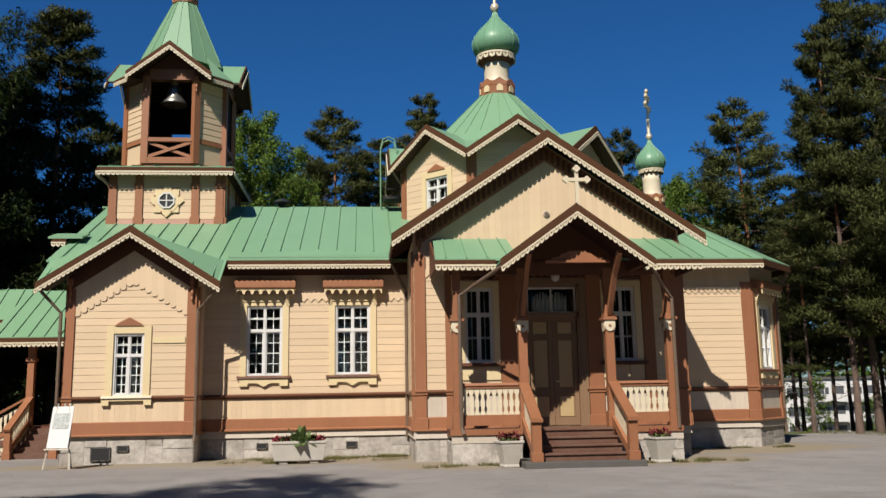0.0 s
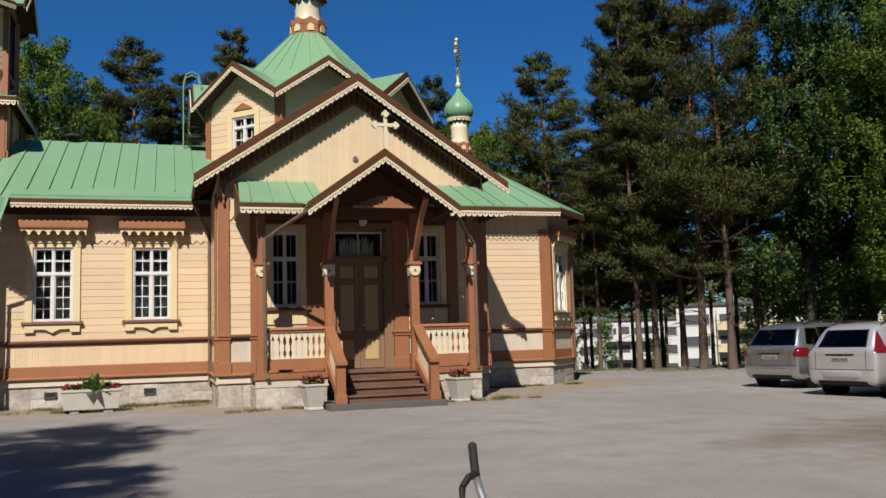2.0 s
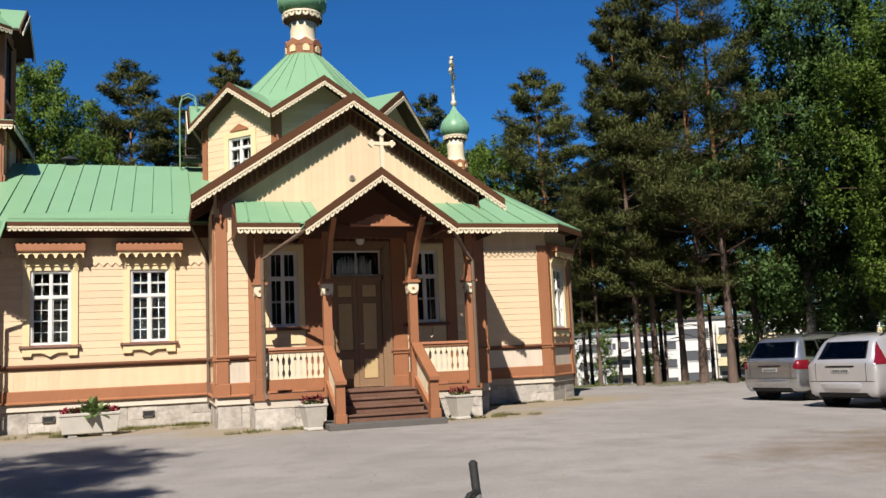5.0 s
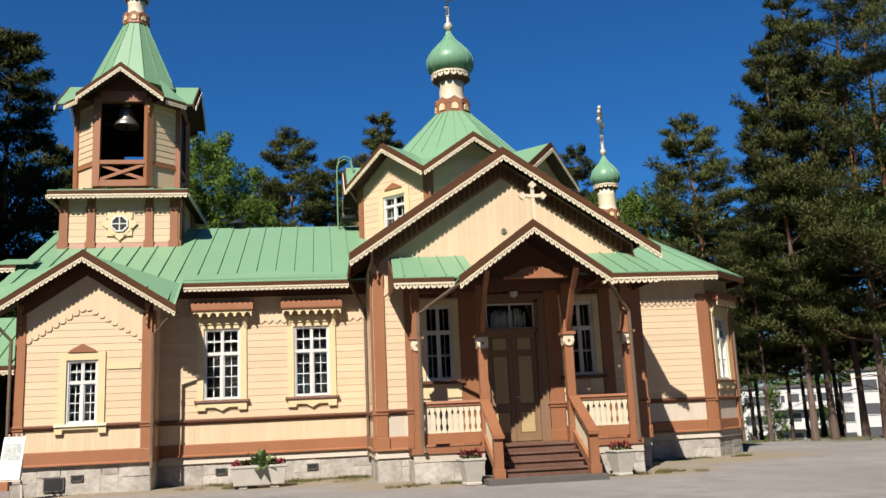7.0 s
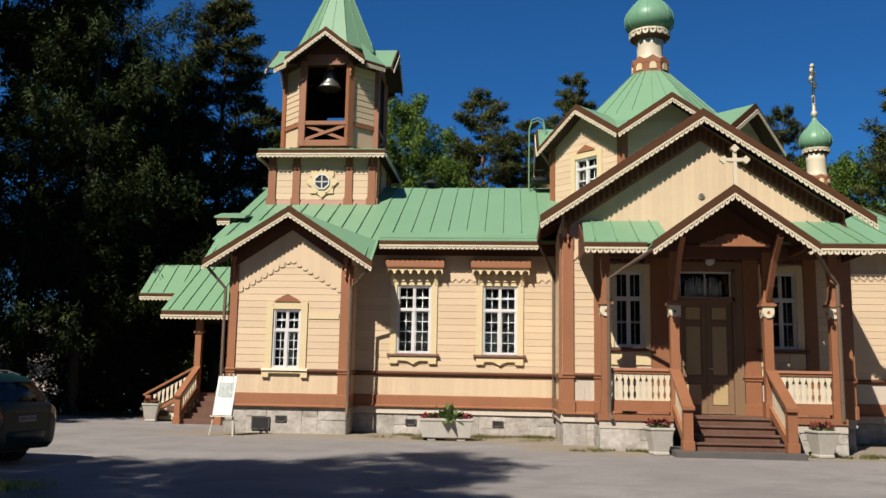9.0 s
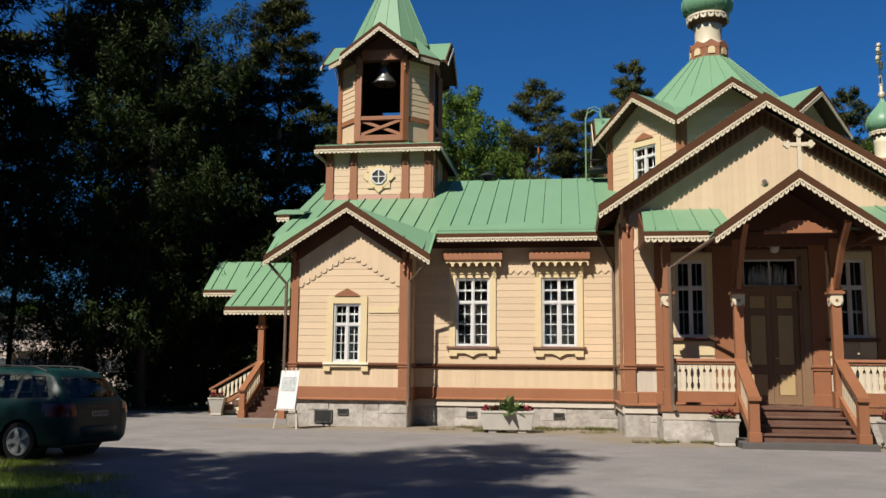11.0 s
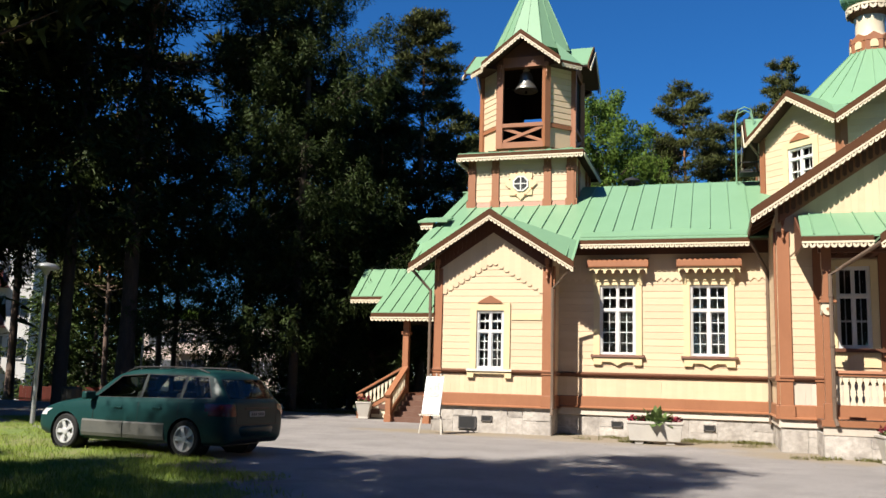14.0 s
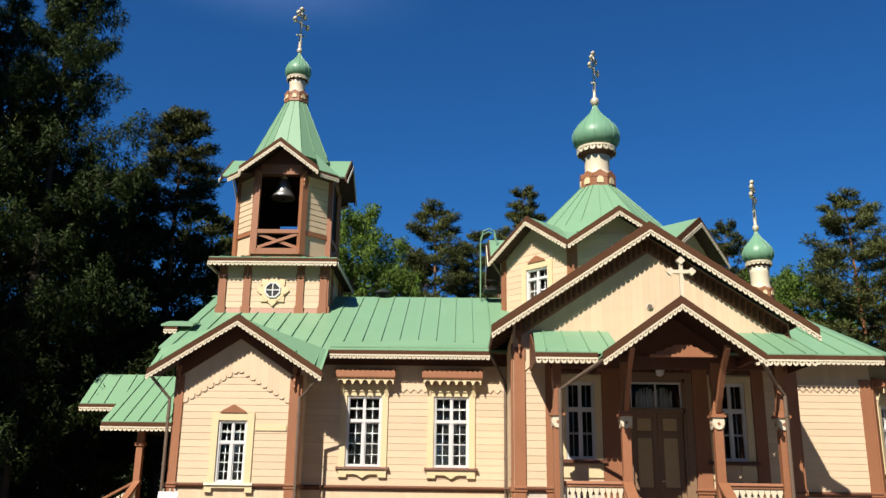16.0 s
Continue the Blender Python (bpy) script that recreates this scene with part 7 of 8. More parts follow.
def trough(x, y, long, wide, high, turn):
    """A rectangular tapered concrete trough on two feet, planted with a big-leaved plant between red flowers."""
    t = thing("flower_trough", "long pale concrete trough with a leafy plant and red flowers", "planter")
    bm = bmesh.new()
    a, b, c, d = long / 2 * 0.92, wide / 2 * 0.86, long / 2, wide / 2
    lo, hi = 0.07, high
    ring_ = lambda u, v, z: [(-u, -v, z), (u, -v, z), (u, v, z), (-u, v, z)]
    rows = [ring_(a, b, lo), ring_(c, d, hi - 0.07), ring_(c + 0.02, d + 0.02, hi - 0.06), ring_(c + 0.02, d + 0.02, hi), ring_(c - 0.07, d - 0.07, hi), ring_(c - 0.09, d - 0.09, hi - 0.12)]
    vs = [[bm.verts.new(p) for p in r] for r in rows]
    for p, q in zip(vs, vs[1:]):
        for k in range(4):
            bm.faces.new((p[k], p[(k + 1) % 4], q[(k + 1) % 4], q[k]))
    bm.faces.new(vs[0][::-1])
    bm.faces.new(vs[-1])
    part("trough", bm, CONCRETE, t, bevel=0.012)
    for s in (-1, 1):
        bm = bmesh.new()
        box(bm, s * a * 0.62 - 0.1, s * a * 0.62 + 0.1, -b * 0.8, b * 0.8, 0.0, 0.07)
        part("foot", bm, CONCRETE, t)
    bm = bmesh.new()
    box(bm, -c + 0.1, c - 0.1, -d + 0.1, d - 0.1, hi - 0.13, hi - 0.04)
    part("soil", bm, EARTH, t)
    rng = np.random.default_rng(5)
    for k in range(46):
        ang, up = k * 2.4, 0.12 + 0.5 * rng.random()
        bm = bmesh.new()
        m = Matrix.Translation((0.05 + 0.20 * rng.random() * math.cos(ang), 0.12 * math.sin(ang), hi - 0.05)) @ pose(0, 0, 0, 0, 0, math.degrees(ang))
        ln, w = 0.22 + 0.26 * rng.random(), 0.075 + 0.06 * rng.random()
        rows = []
        for j in range(5):
            f = j / 4
            x_, z_ = ln * f * (1.15 - up), ln * 1.5 * f * up * 1.2 - 0.20 * f * f * (1 - up)
            ww = w * math.sin(math.pi * (0.10 + 0.88 * f))
            rows.append([bm.verts.new(m @ Vector((x_, -ww, z_ + 0.03 * f))), bm.verts.new(m @ Vector((x_, 0, z_))), bm.verts.new(m @ Vector((x_, ww, z_ + 0.03 * f)))])
        for p, q in zip(rows, rows[1:]):
            bm.faces.new((p[0], p[1], q[1], q[0]))
            bm.faces.new((p[1], p[2], q[2], q[1]))
        part("leaf", bm, DARKLEAF, t)
    for s, name, mat, count in ((-1, "flower_mass", REDLEAF, 330), (1, "flower_mass", REDLEAF, 330), (0, "leaf_mass", DARKLEAF, 1100)):
        cen = np.array([[s * long * 0.33 + (u * long * 0.1 if s else u * long * 0.3), 0.12 * (k % 2) - 0.1, hi + 0.0 + 0.02 * (s != 0)] for k, u in enumerate(np.linspace(-1, 1, 7))])
        v = tufts(rng, cen, np.full((7, 3), 0.10), count, 0.06, 0.4, 0.4)
        tagged(part(name, leaves_mesh(name, v, mat), mat, t), kind="stuff")
    t.matrix_basis = pose(x, y, 0.02, 0, 0, turn)
    return t


def pot(x, y, turn):
    """A small square tapered pot with red flowers."""
    t = thing("flower_pot", "square tapered pale concrete pot with red flowers", "planter", "pots beside the steps")
    bm = bmesh.new()
    lathe(bm, (0, 0, 0), [(0.245, 0.0), (0.245, 0.05), (0.225, 0.06), (0.355, 0.51), (0.38, 0.52), (0.38, 0.57), (0.335, 0.57), (0.31, 0.50)], 4, math.pi / 4)
    part("pot", bm, CONCRETE, t, bevel=0.01)
    rng = np.random.default_rng(9)
    for name, mat, count, z in (("leaf_mass", DARKLEAF, 420, 0.57), ("flower_mass", REDLEAF, 260, 0.64)):
        cen = np.array([[0.17 * math.cos(k * 1.3), 0.17 * math.sin(k * 1.3), z + 0.03 * math.sin(k * 3)] for k in range(9)])
        v = tufts(rng, cen, np.full((9, 3), 0.10), count, 0.05, 0.4, 0.4)
        tagged(part(name, leaves_mesh(name, v, mat), mat, t), kind="stuff")
    t.matrix_basis = pose(x, y, 0.02, 0, 0, turn)
    return t


trough(-1.58, 22.85, 1.30, 0.52, 0.54, 6)
p1 = pot(3.20, 19.92, 10)
copy_thing(p1, pose(6.70, 20.2, 0.02, 0, 0, 14))
copy_thing(p1, pose(-11.55, 28.55, 0.02, 0, 0, 12))

# ---- easel with a picture board ----
PINE = material("pale_painted_wood", (0.74, 0.68, 0.56), 0.6, (0.3, 3.0), (0.2, 20.0), 0.2, stretch=(1, 1, 0.2))
BOARD = material("white_board", (0.80, 0.80, 0.79), 0.5, (0.05, 3.0), (0.03, 30.0), 0.02)
INK = material("grey_print", (0.30, 0.34, 0.30), 0.6, (0.8, 14.0), (0.6, 50.0), 0.0, second=(0.72, 0.74, 0.73))
easel = thing("easel", "white board with a printed drawing on a pale wooden easel", "easel")
for sx, y0, y1, x1 in ((-0.36, 0.0, 0.12, -0.16), (0.36, 0.0, 0.12, 0.16), (0.0, 0.62, 0.16, 0.0)):
    bm = bmesh.new()
    beam(bm, (sx, y0, 0.0), (x1, y1 + 0.1, 1.62), 0.045, 0.03)
    part("leg", bm, PINE, easel)
bm = bmesh.new()
beam(bm, (-0.34, 0.0, 0.50), (0.34, 0.0, 0.50), 0.06, 0.03)
part("ledge", bm, PINE, easel)
bm = bmesh.new()
prism(bm, [(-0.29, 0.0, 0.53), (0.29, 0.0, 0.53), (0.29, 0.20, 1.55), (-0.29, 0.20, 1.55)], (0, 0.012, -0.003))
board = part("board", bm, BOARD, easel)
bm = bmesh.new()
prism(bm, [(-0.22, 0.088, 1.0), (0.22, 0.088, 1.0), (0.22, 0.162, 1.38), (-0.22, 0.162, 1.38)], (0, -0.004, 0.001))
part("printed_drawing", bm, INK, board, "grey-green printed drawing")
easel.matrix_basis = pose(-7.28, 22.62, 0.012, 0, 0, -16) @ Matrix.Diagonal((0.97, 0.97, 0.96, 1))


# ---- cars ----
def paint(name, c, metal=0.4, rough=0.32, coat=0.6):
    return material(name, c, rough, (0.2, 1.5), (0.1, 20.0), 0.0, metal=metal, coat=coat)


TYRE = material("tyre_rubber", (0.02, 0.02, 0.02), 0.8, (0.3, 8.0), (0.2, 40.0), 0.2)
ALLOY = material("alloy_rim", (0.76, 0.76, 0.76), 0.4, (0.2, 8.0), (0.1, 40.0), 0.0, metal=0.35)
TAIL = material("red_tail_lamp", (0.17, 0.006, 0.014), 0.2, (0.2, 12.0), (0.1, 40.0), 0.0, coat=0.15)
CLEARL = material("clear_lamp", (0.75, 0.76, 0.76), 0.15, (0.2, 12.0), (0.1, 40.0), 0.0, coat=1.0)
TRIMB = material("black_trim", (0.018, 0.018, 0.018), 0.5, (0.2, 8.0), (0.1, 40.0), 0.05)
PLATE = material("white_plate", (0.34, 0.34, 0.33), 0.4, (0.1, 20.0), (0.05, 60.0), 0.0)


def glide(xs, keys, col):
    """Smooth values between key rows (the first entry of a row is x), with no overshoot."""
    kx, ky = np.array([r[0] for r in keys]), np.array([r[col] for r in keys])
    d = np.diff(ky) / np.diff(kx)
    m = np.zeros(len(kx))
    m[0], m[-1] = d[0], d[-1]
    for i in range(1, len(kx) - 1):
        m[i] = 0.0 if d[i - 1] * d[i] <= 0 else 2 * d[i - 1] * d[i] / (d[i - 1] + d[i])
    i = np.clip(np.searchsorted(kx, xs) - 1, 0, len(kx) - 2)
    h = kx[i + 1] - kx[i]
    t = (xs - kx[i]) / h
    return (2 * t ** 3 - 3 * t ** 2 + 1) * ky[i] + (t ** 3 - 2 * t ** 2 + t) * h * m[i] + (3 * t ** 2 - 2 * t ** 3) * ky[i + 1] + (t ** 3 - t ** 2) * h * m[i + 1]


def cut_out(bm, axes, poly, where):
    """Cuts a convex outline, given along two axes, into the faces that where() picks, and returns the faces inside it."""
    i, j = axes
    cx, cy = sum(p[0] for p in poly) / len(poly), sum(p[1] for p in poly) / len(poly)
    lo = [min(p[k] for p in poly) - 0.02 for k in (0, 1)]
    hi = [max(p[k] for p in poly) + 0.02 for k in (0, 1)]
    near = lambda f: where(f.calc_center_median()) and all(max(v.co[k] for v in f.verts) > lo[n] and min(v.co[k] for v in f.verts) < hi[n] for n, k in enumerate(axes))
    sides = []
    for p, q in zip(poly, poly[1:] + poly[:1]):
        nx, ny = q[1] - p[1], p[0] - q[0]
        if nx * (cx - p[0]) + ny * (cy - p[1]) > 0:
            nx, ny = -nx, -ny
        co, no = Vector((0, 0, 0)), Vector((0, 0, 0))
        co[i], co[j], no[i], no[j] = p[0], p[1], nx, ny
        sides.append((co, no.normalized()))
        faces = [f for f in bm.faces if near(f)]
        geom = list({e for f in faces for e in f.edges}) + list({v for f in faces for v in f.verts}) + faces
        bmesh.ops.bisect_plane(bm, geom=geom, dist=1e-5, plane_co=co, plane_no=no)
    return [f for f in bm.faces if where(f.calc_center_median()) and all((f.calc_center_median() - co).dot(no) < 1e-4 for co, no in sides)]


def lift_out(bm, faces, push=0.0):
    """Takes faces out of a mesh into a new one, pushed outwards a little."""
    out, made = bmesh.new(), {}
    for f in faces:
        for v in f.verts:
            if v not in made:
                made[v] = out.verts.new(v.co + v.normal * push)
        out.faces.new([made[v] for v in f.verts])
    bmesh.ops.delete(bm, geom=faces, context="FACES")
    return out


def grown(poly, by):
    cx, cy = sum(p[0] for p in poly) / len(poly), sum(p[1] for p in poly) / len(poly)
    out = []
    for x, y in poly:
        d = math.hypot(x - cx, y - cy)
        out.append((cx + (x - cx) * (1 + by * 1.35 / d), cy + (y - cy) * (1 + by * 1.35 / d)))
    return out


def car(label, coat, rows, W, wheel, base, rear, side_windows, back_window, screen, lamp, plate_z, rails=False, seams=(), cladding=None, spokes=5, gate=None):
    """A car along +x from its tail at 0. rows: x, sill, half width, belt height, half width there, top height, half width there."""
    t = thing("parked_car", label, "car", "parked cars")
    keys = [r[0] for r in rows]
    xs = np.array(sorted({round(a + (b - a) * k / n, 4) for a, b in zip(keys, keys[1:]) for n in (max(2, int((b - a) / 0.075)),) for k in range(n + 1)}))
    col = [glide(xs, rows, c) for c in range(1, 7)]
    bm = bmesh.new()
    rings = []
    for x, lo, w, belt, wb, zr, wr in zip(xs, *col):
        up = lambda f: (wb + (wr - wb) * f, belt + (zr - belt) * f)
        half = [(w * 0.55, lo + 0.01), (w * 0.86, lo), (w * 0.955, lo + 0.05), (w * 0.99, lo + (belt - lo) * 0.30), (w, lo + (belt - lo) * 0.55), (w * 0.992, lo + (belt - lo) * 0.78),
                (wb + (w - wb) * 0.5, belt - 0.035), (wb, belt), up(0.2), up(0.4), up(0.6), up(0.78), (up(0.92)[0], up(0.93)[1]), (wr * 0.93, zr + 0.004), (wr * 0.62, zr + 0.026)]
        rings.append([bm.verts.new((x, -y, z)) for y, z in half] + [bm.verts.new((x, 0, zr + 0.034))] + [bm.verts.new((x, y, z)) for y, z in half[::-1]])
    n = len(rings[0])
    for p, q in zip(rings, rings[1:]):
        for k in range(n):
            bm.faces.new((p[k], p[(k + 1) % n], q[(k + 1) % n], q[k]))
    bm.faces.new(rings[0])
    bm.faces.new(rings[-1][::-1])
    bmesh.ops.recalc_face_normals(bm, faces=bm.faces[:])
    bm.normal_update()
    L = keys[-1]
    belt_at = lambda x: float(glide(np.array([x]), rows, 3)[0])
    wide_at = lambda x: float(glide(np.array([x]), rows, 2)[0])
    axles = (rear, rear + base)
    found = []
    for ax in axles:
        ring_ = [(ax + (wheel + 0.055) * math.cos(k * math.tau / 18), wheel + (wheel + 0.045) * math.sin(k * math.tau / 18)) for k in range(18)]
        bmesh.ops.delete(bm, geom=cut_out(bm, (0, 2), ring_, lambda c: abs(c.y) > 0.5 * W / 2), context="FACES")
    for s in (-1, 1):
        for poly in side_windows:
            sel = lambda c: c.y * s > 0.45
            cut_out(bm, (0, 2), grown(poly, 0.022), sel)
            found.append(("pane", CARGLASS, lift_out(bm, cut_out(bm, (0, 2), poly, sel), -0.004)))
            found.append(("window_seal", TRIMB, lift_out(bm, cut_out(bm, (0, 2), grown(poly, 0.021), sel), -0.001)))
        for x in seams:
            found.append(("door_gap", TRIMB, lift_out(bm, cut_out(bm, (0, 2), [(x, 0.30), (x + 0.014, 0.30), (x + 0.014, belt_at(x) - 0.01), (x, belt_at(x) - 0.01)], lambda c: c.y * s > 0.45), -0.004)))
        mirrored = [(y * s, z) for y, z in lamp]
        found.append(("tail_lamp", TAIL, lift_out(bm, cut_out(bm, (1, 2), mirrored, lambda c: c.x < 0.42 and c.y * s > 0), 0.007)))
        head = [(0.28 * s, rows[-3][3] - 0.13), (0.80 * s, rows[-3][3] - 0.10), (0.80 * s, rows[-3][3] + 0.02), (0.30 * s, rows[-3][3] - 0.02)]
        found.append(("headlamp", CLEARL, lift_out(bm, cut_out(bm, (1, 2), head, lambda c: c.x > L - 0.45 and c.y * s > 0), 0.004)))
    for name, poly, sel in (("rear_window", back_window, lambda c: c.x < 1.5), ("windscreen", screen, lambda c: c.x > 2.3)):
        cut_out(bm, (1, 2), grown(poly, 0.025), sel)
        found.append((name, CARGLASS, lift_out(bm, cut_out(bm, (1, 2), poly, sel), -0.003)))
        found.append(("window_seal", TRIMB, lift_out(bm, cut_out(bm, (1, 2), grown(poly, 0.024), sel), 0.0)))
    tail_gaps = [[(-W * 0.44, 0.565), (W * 0.44, 0.565), (W * 0.44, 0.580), (-W * 0.44, 0.580)]]
    if gate:
        tail_gaps += [[(s * gate, 0.58), (s * (gate + 0.014), 0.58), (s * (gate + 0.014), 0.96), (s * gate, 0.96)] for s in (-1, 1)]
    for poly in tail_gaps:
        found.append(("tailgate_gap", TRIMB, lift_out(bm, cut_out(bm, (1, 2), poly, lambda c: c.x < 0.3), -0.004)))
    found.append(("lower_bumper", TRIMB, lift_out(bm, cut_out(bm, (1, 2), [(-W * 0.36, 0.20), (W * 0.36, 0.20), (W * 0.33, 0.335), (-W * 0.33, 0.335)], lambda c: c.x < 0.2), 0.004)))
    part("body", bm, coat, t, smooth=True)
    for name, mat, piece in found:
        if len(piece.faces):
            part(name, piece, mat, t, {"tail_lamp": "red tail lamp", "headlamp": "clear headlamp", "pane": "tinted side window"}.get(name, ""), smooth=True)
        else:
            piece.free()
    for sx in axles:
        for s in (-1, 1):
            bm = bmesh.new()
            ring_ = [(sx + (wheel + 0.055) * math.cos(k * math.tau / 18), wheel + (wheel + 0.045) * math.sin(k * math.tau / 18)) for k in range(18)]
            a = [bm.verts.new((x, s * (W / 2 - 0.03), z)) for x, z in ring_]
            b = [bm.verts.new((x, s * (W / 2 - 0.30), z)) for x, z in ring_]
            for k in range(18):
                bm.faces.new((a[k], a[(k + 1) % 18], b[(k + 1) % 18], b[k]))
            bm.faces.new(b)
            part("wheel_arch", bm, TRIMB, t)
            turn = pose(sx, s * (W / 2 - 0.115), wheel, -90 * s)
            bm = bmesh.new()
            lathe(bm, (0, 0, 0), [(wheel * 0.62, -0.10), (wheel * 0.92, -0.10), (wheel * 0.98, -0.08), (wheel, -0.05), (wheel, 0.05), (wheel * 0.98, 0.08), (wheel * 0.92, 0.10), (wheel * 0.70, 0.095), (wheel * 0.67, 0.0)], 28)
            bmesh.ops.transform(bm, matrix=turn, verts=bm.verts[:])
            tyre = part("wheel", bm, TYRE, t, smooth=False)
            bm = bmesh.new()
            lathe(bm, (0, 0, 0), [(wheel * 0.70, 0.02), (wheel * 0.70, 0.092), (wheel * 0.63, 0.096), (wheel * 0.60, 0.03)], 24)
            for k in range(spokes):
                a = k * math.tau / spokes
                wide = 2.2 / spokes
                prism(bm, [(math.cos(a + d) * r, math.sin(a + d) * r, 0.052) for d, r in ((-wide * 1.3, 0.05), (-wide * 0.50, wheel * 0.63), (wide * 0.50, wheel * 0.63), (wide * 1.3, 0.05))], (0, 0, 0.032))
            lathe(bm, (0, 0, 0), [(0.065, 0.03), (0.065, 0.092), (0.035, 0.1)], 12)
            bmesh.ops.transform(bm, matrix=turn, verts=bm.verts[:])
            part("rim", bm, ALLOY, tyre, "spoked alloy rim")
            bm = bmesh.new()
            lathe(bm, (0, 0, 0), [(wheel * 0.5, 0.0), (wheel * 0.5, 0.02)], 16)
            bmesh.ops.transform(bm, matrix=turn, verts=bm.verts[:])
            part("brake_disc", bm, TRIMB, tyre)
    for s in (-1, 1):
        mx = rear + base - 0.62
        bm = bmesh.new()
        y0 = wide_at(mx) - 0.06
        box(bm, mx - 0.05, mx + 0.07, min(s * y0, s * (y0 + 0.24)), max(s * y0, s * (y0 + 0.24)), belt_at(mx) + 0.01, belt_at(mx) + 0.15)
        part("door_mirror", bm, coat, t, bevel=0.03)
        for hx in (rear + 0.62, rear + 1.52):
            bm = bmesh.new()
            y0 = wide_at(hx) * 0.985
            box(bm, hx - 0.1, hx + 0.1, min(s * (y0 - 0.03), s * (y0 + 0.025)), max(s * (y0 - 0.03), s * (y0 + 0.025)), belt_at(hx) - 0.15, belt_at(hx) - 0.115)
            part("door_handle", bm, coat, t, bevel=0.008)
        if rails:
            bm = bmesh.new()
            top = lambda x: (float(glide(np.array([x]), rows, 5)[0]), float(glide(np.array([x]), rows, 6)[0]))
            pts = []
            for k in range(9):
                x = 0.62 + (rear + base - 1.15 - 0.62) * k / 8
                z, w = top(x)
                pts.append((x, s * (w - 0.035), z + (0.055 if 0 < k < 8 else 0.0)))
            tube(bm, pts, 0.017, 6)
            part("roof_rail", bm, TRIMB, t)
        if cladding:
            bm = bmesh.new()
            y0 = wide_at(rear + 1.3)
            for x0, x1 in ((rear + 0.44, rear + 1.36), (rear + 1.385, rear + base - 0.43)):
                prism(bm, [(x0, s * (y0 - 0.05), 0.27), (x0, s * (y0 - 0.012), 0.27), (x0, s * (y0 + 0.012), 0.33), (x0, s * (y0 + 0.012), 0.53), (x0, s * (y0 - 0.01), 0.57), (x0, s * (y0 - 0.05), 0.57)], (x1 - x0, 0, 0))
            part("side_cladding", bm, cladding, t, "grey lower cladding")
    bm = bmesh.new()
    box(bm, -0.010, 0.10, -0.22, 0.22, plate_z, plate_z + 0.095)
    plate = part("plate", bm, PLATE, t, bevel=0.006)
    bm = bmesh.new()
    for k in range(6):
        u = -0.18 + k * 0.058 + (0.02 if k > 2 else 0)
        box(bm, -0.012, -0.006, u, u + 0.034, plate_z + 0.025, plate_z + 0.07)
    part("plate_bars", bm, TRIMB, plate)
    bm = bmesh.new()
    loops = []
    for k in range(13):
        y = (k / 6 - 1) * (W / 2 - 0.02)
        x = -0.055 + 0.42 * (abs(k / 6 - 1)) ** 4
        loops.append([bm.verts.new((x + dx, y, z)) for dx, z in ((0.12, 0.555), (0.035, 0.55), (0.008, 0.53), (0.0, 0.49), (0.012, 0.43), (0.05, 0.37), (0.16, 0.35))])
    for p, q in zip(loops, loops[1:]):
        for a, b, c, d in zip(p, p[1:], q[1:], q):
            bm.faces.new((a, b, c, d))
    for loop in (loops[0], loops[-1]):
        bm.faces.new(loop)
    bmesh.ops.recalc_face_normals(bm, faces=bm.faces[:])
    part("rear_bumper", bm, coat, t, "body-coloured rear bumper", smooth=True)
    bm = bmesh.new()
    box(bm, -0.012, 0.12, -0.34, 0.34, plate_z + 0.13, plate_z + 0.165)
    part("tail_strip", bm, TRIMB, t, bevel=0.006)
    bm = bmesh.new()
    box(bm, 0.3, L - 0.3, -W / 2 * 0.6, W / 2 * 0.6, 0.2, 0.40)
    part("underside", bm, TRIMB, t)
    for xs_ in (rear + 0.75, rear + 1.65):
        for s in (-1, 1):
            bm = bmesh.new()
            box(bm, xs_ - 0.25, xs_ + 0.25, s * 0.36 - 0.22, s * 0.36 + 0.22, 0.4, 0.62)
            prism(bm, [(xs_ - 0.36, s * 0.36 - 0.22, 0.55), (xs_ - 0.22, s * 0.36 - 0.22, 0.55), (xs_ - 0.30, s * 0.36 - 0.22, 1.08), (xs_ - 0.42, s * 0.36 - 0.22, 1.08)], (0, 0.44, 0))
            box(bm, xs_ - 0.44, xs_ - 0.34, s * 0.36 - 0.12, s * 0.36 + 0.12, 1.10, 1.27)
            part("seat", bm, UPHOLSTERY, t, bevel=0.04)
    return t


SILVER = paint("silver_paint", (0.78, 0.78, 0.775), 0.9, 0.26)
SILVER2 = paint("pale_silver_paint", (0.99, 0.965, 0.96), 0.7, 0.3)
BEIGE = paint("silver_grey_paint", (0.74, 0.735, 0.72), 0.9, 0.24)
TEAL = paint("dark_green_paint", (0.012, 0.052, 0.050), 0.0, 0.34, 0.0)
TEAL.node_tree.nodes["Principled BSDF"].inputs["Specular IOR Level"].default_value = 0.14
CLAD = material("grey_cladding", (0.095, 0.098, 0.088), 0.55, (0.4, 2.0), (0.2, 20.0), 0.1, second=(0.14, 0.135, 0.115))
UPHOLSTERY = material("grey_car_cloth", (0.06, 0.06, 0.06), 0.9, (0.2, 6.0), (0.1, 60.0), 0.1)

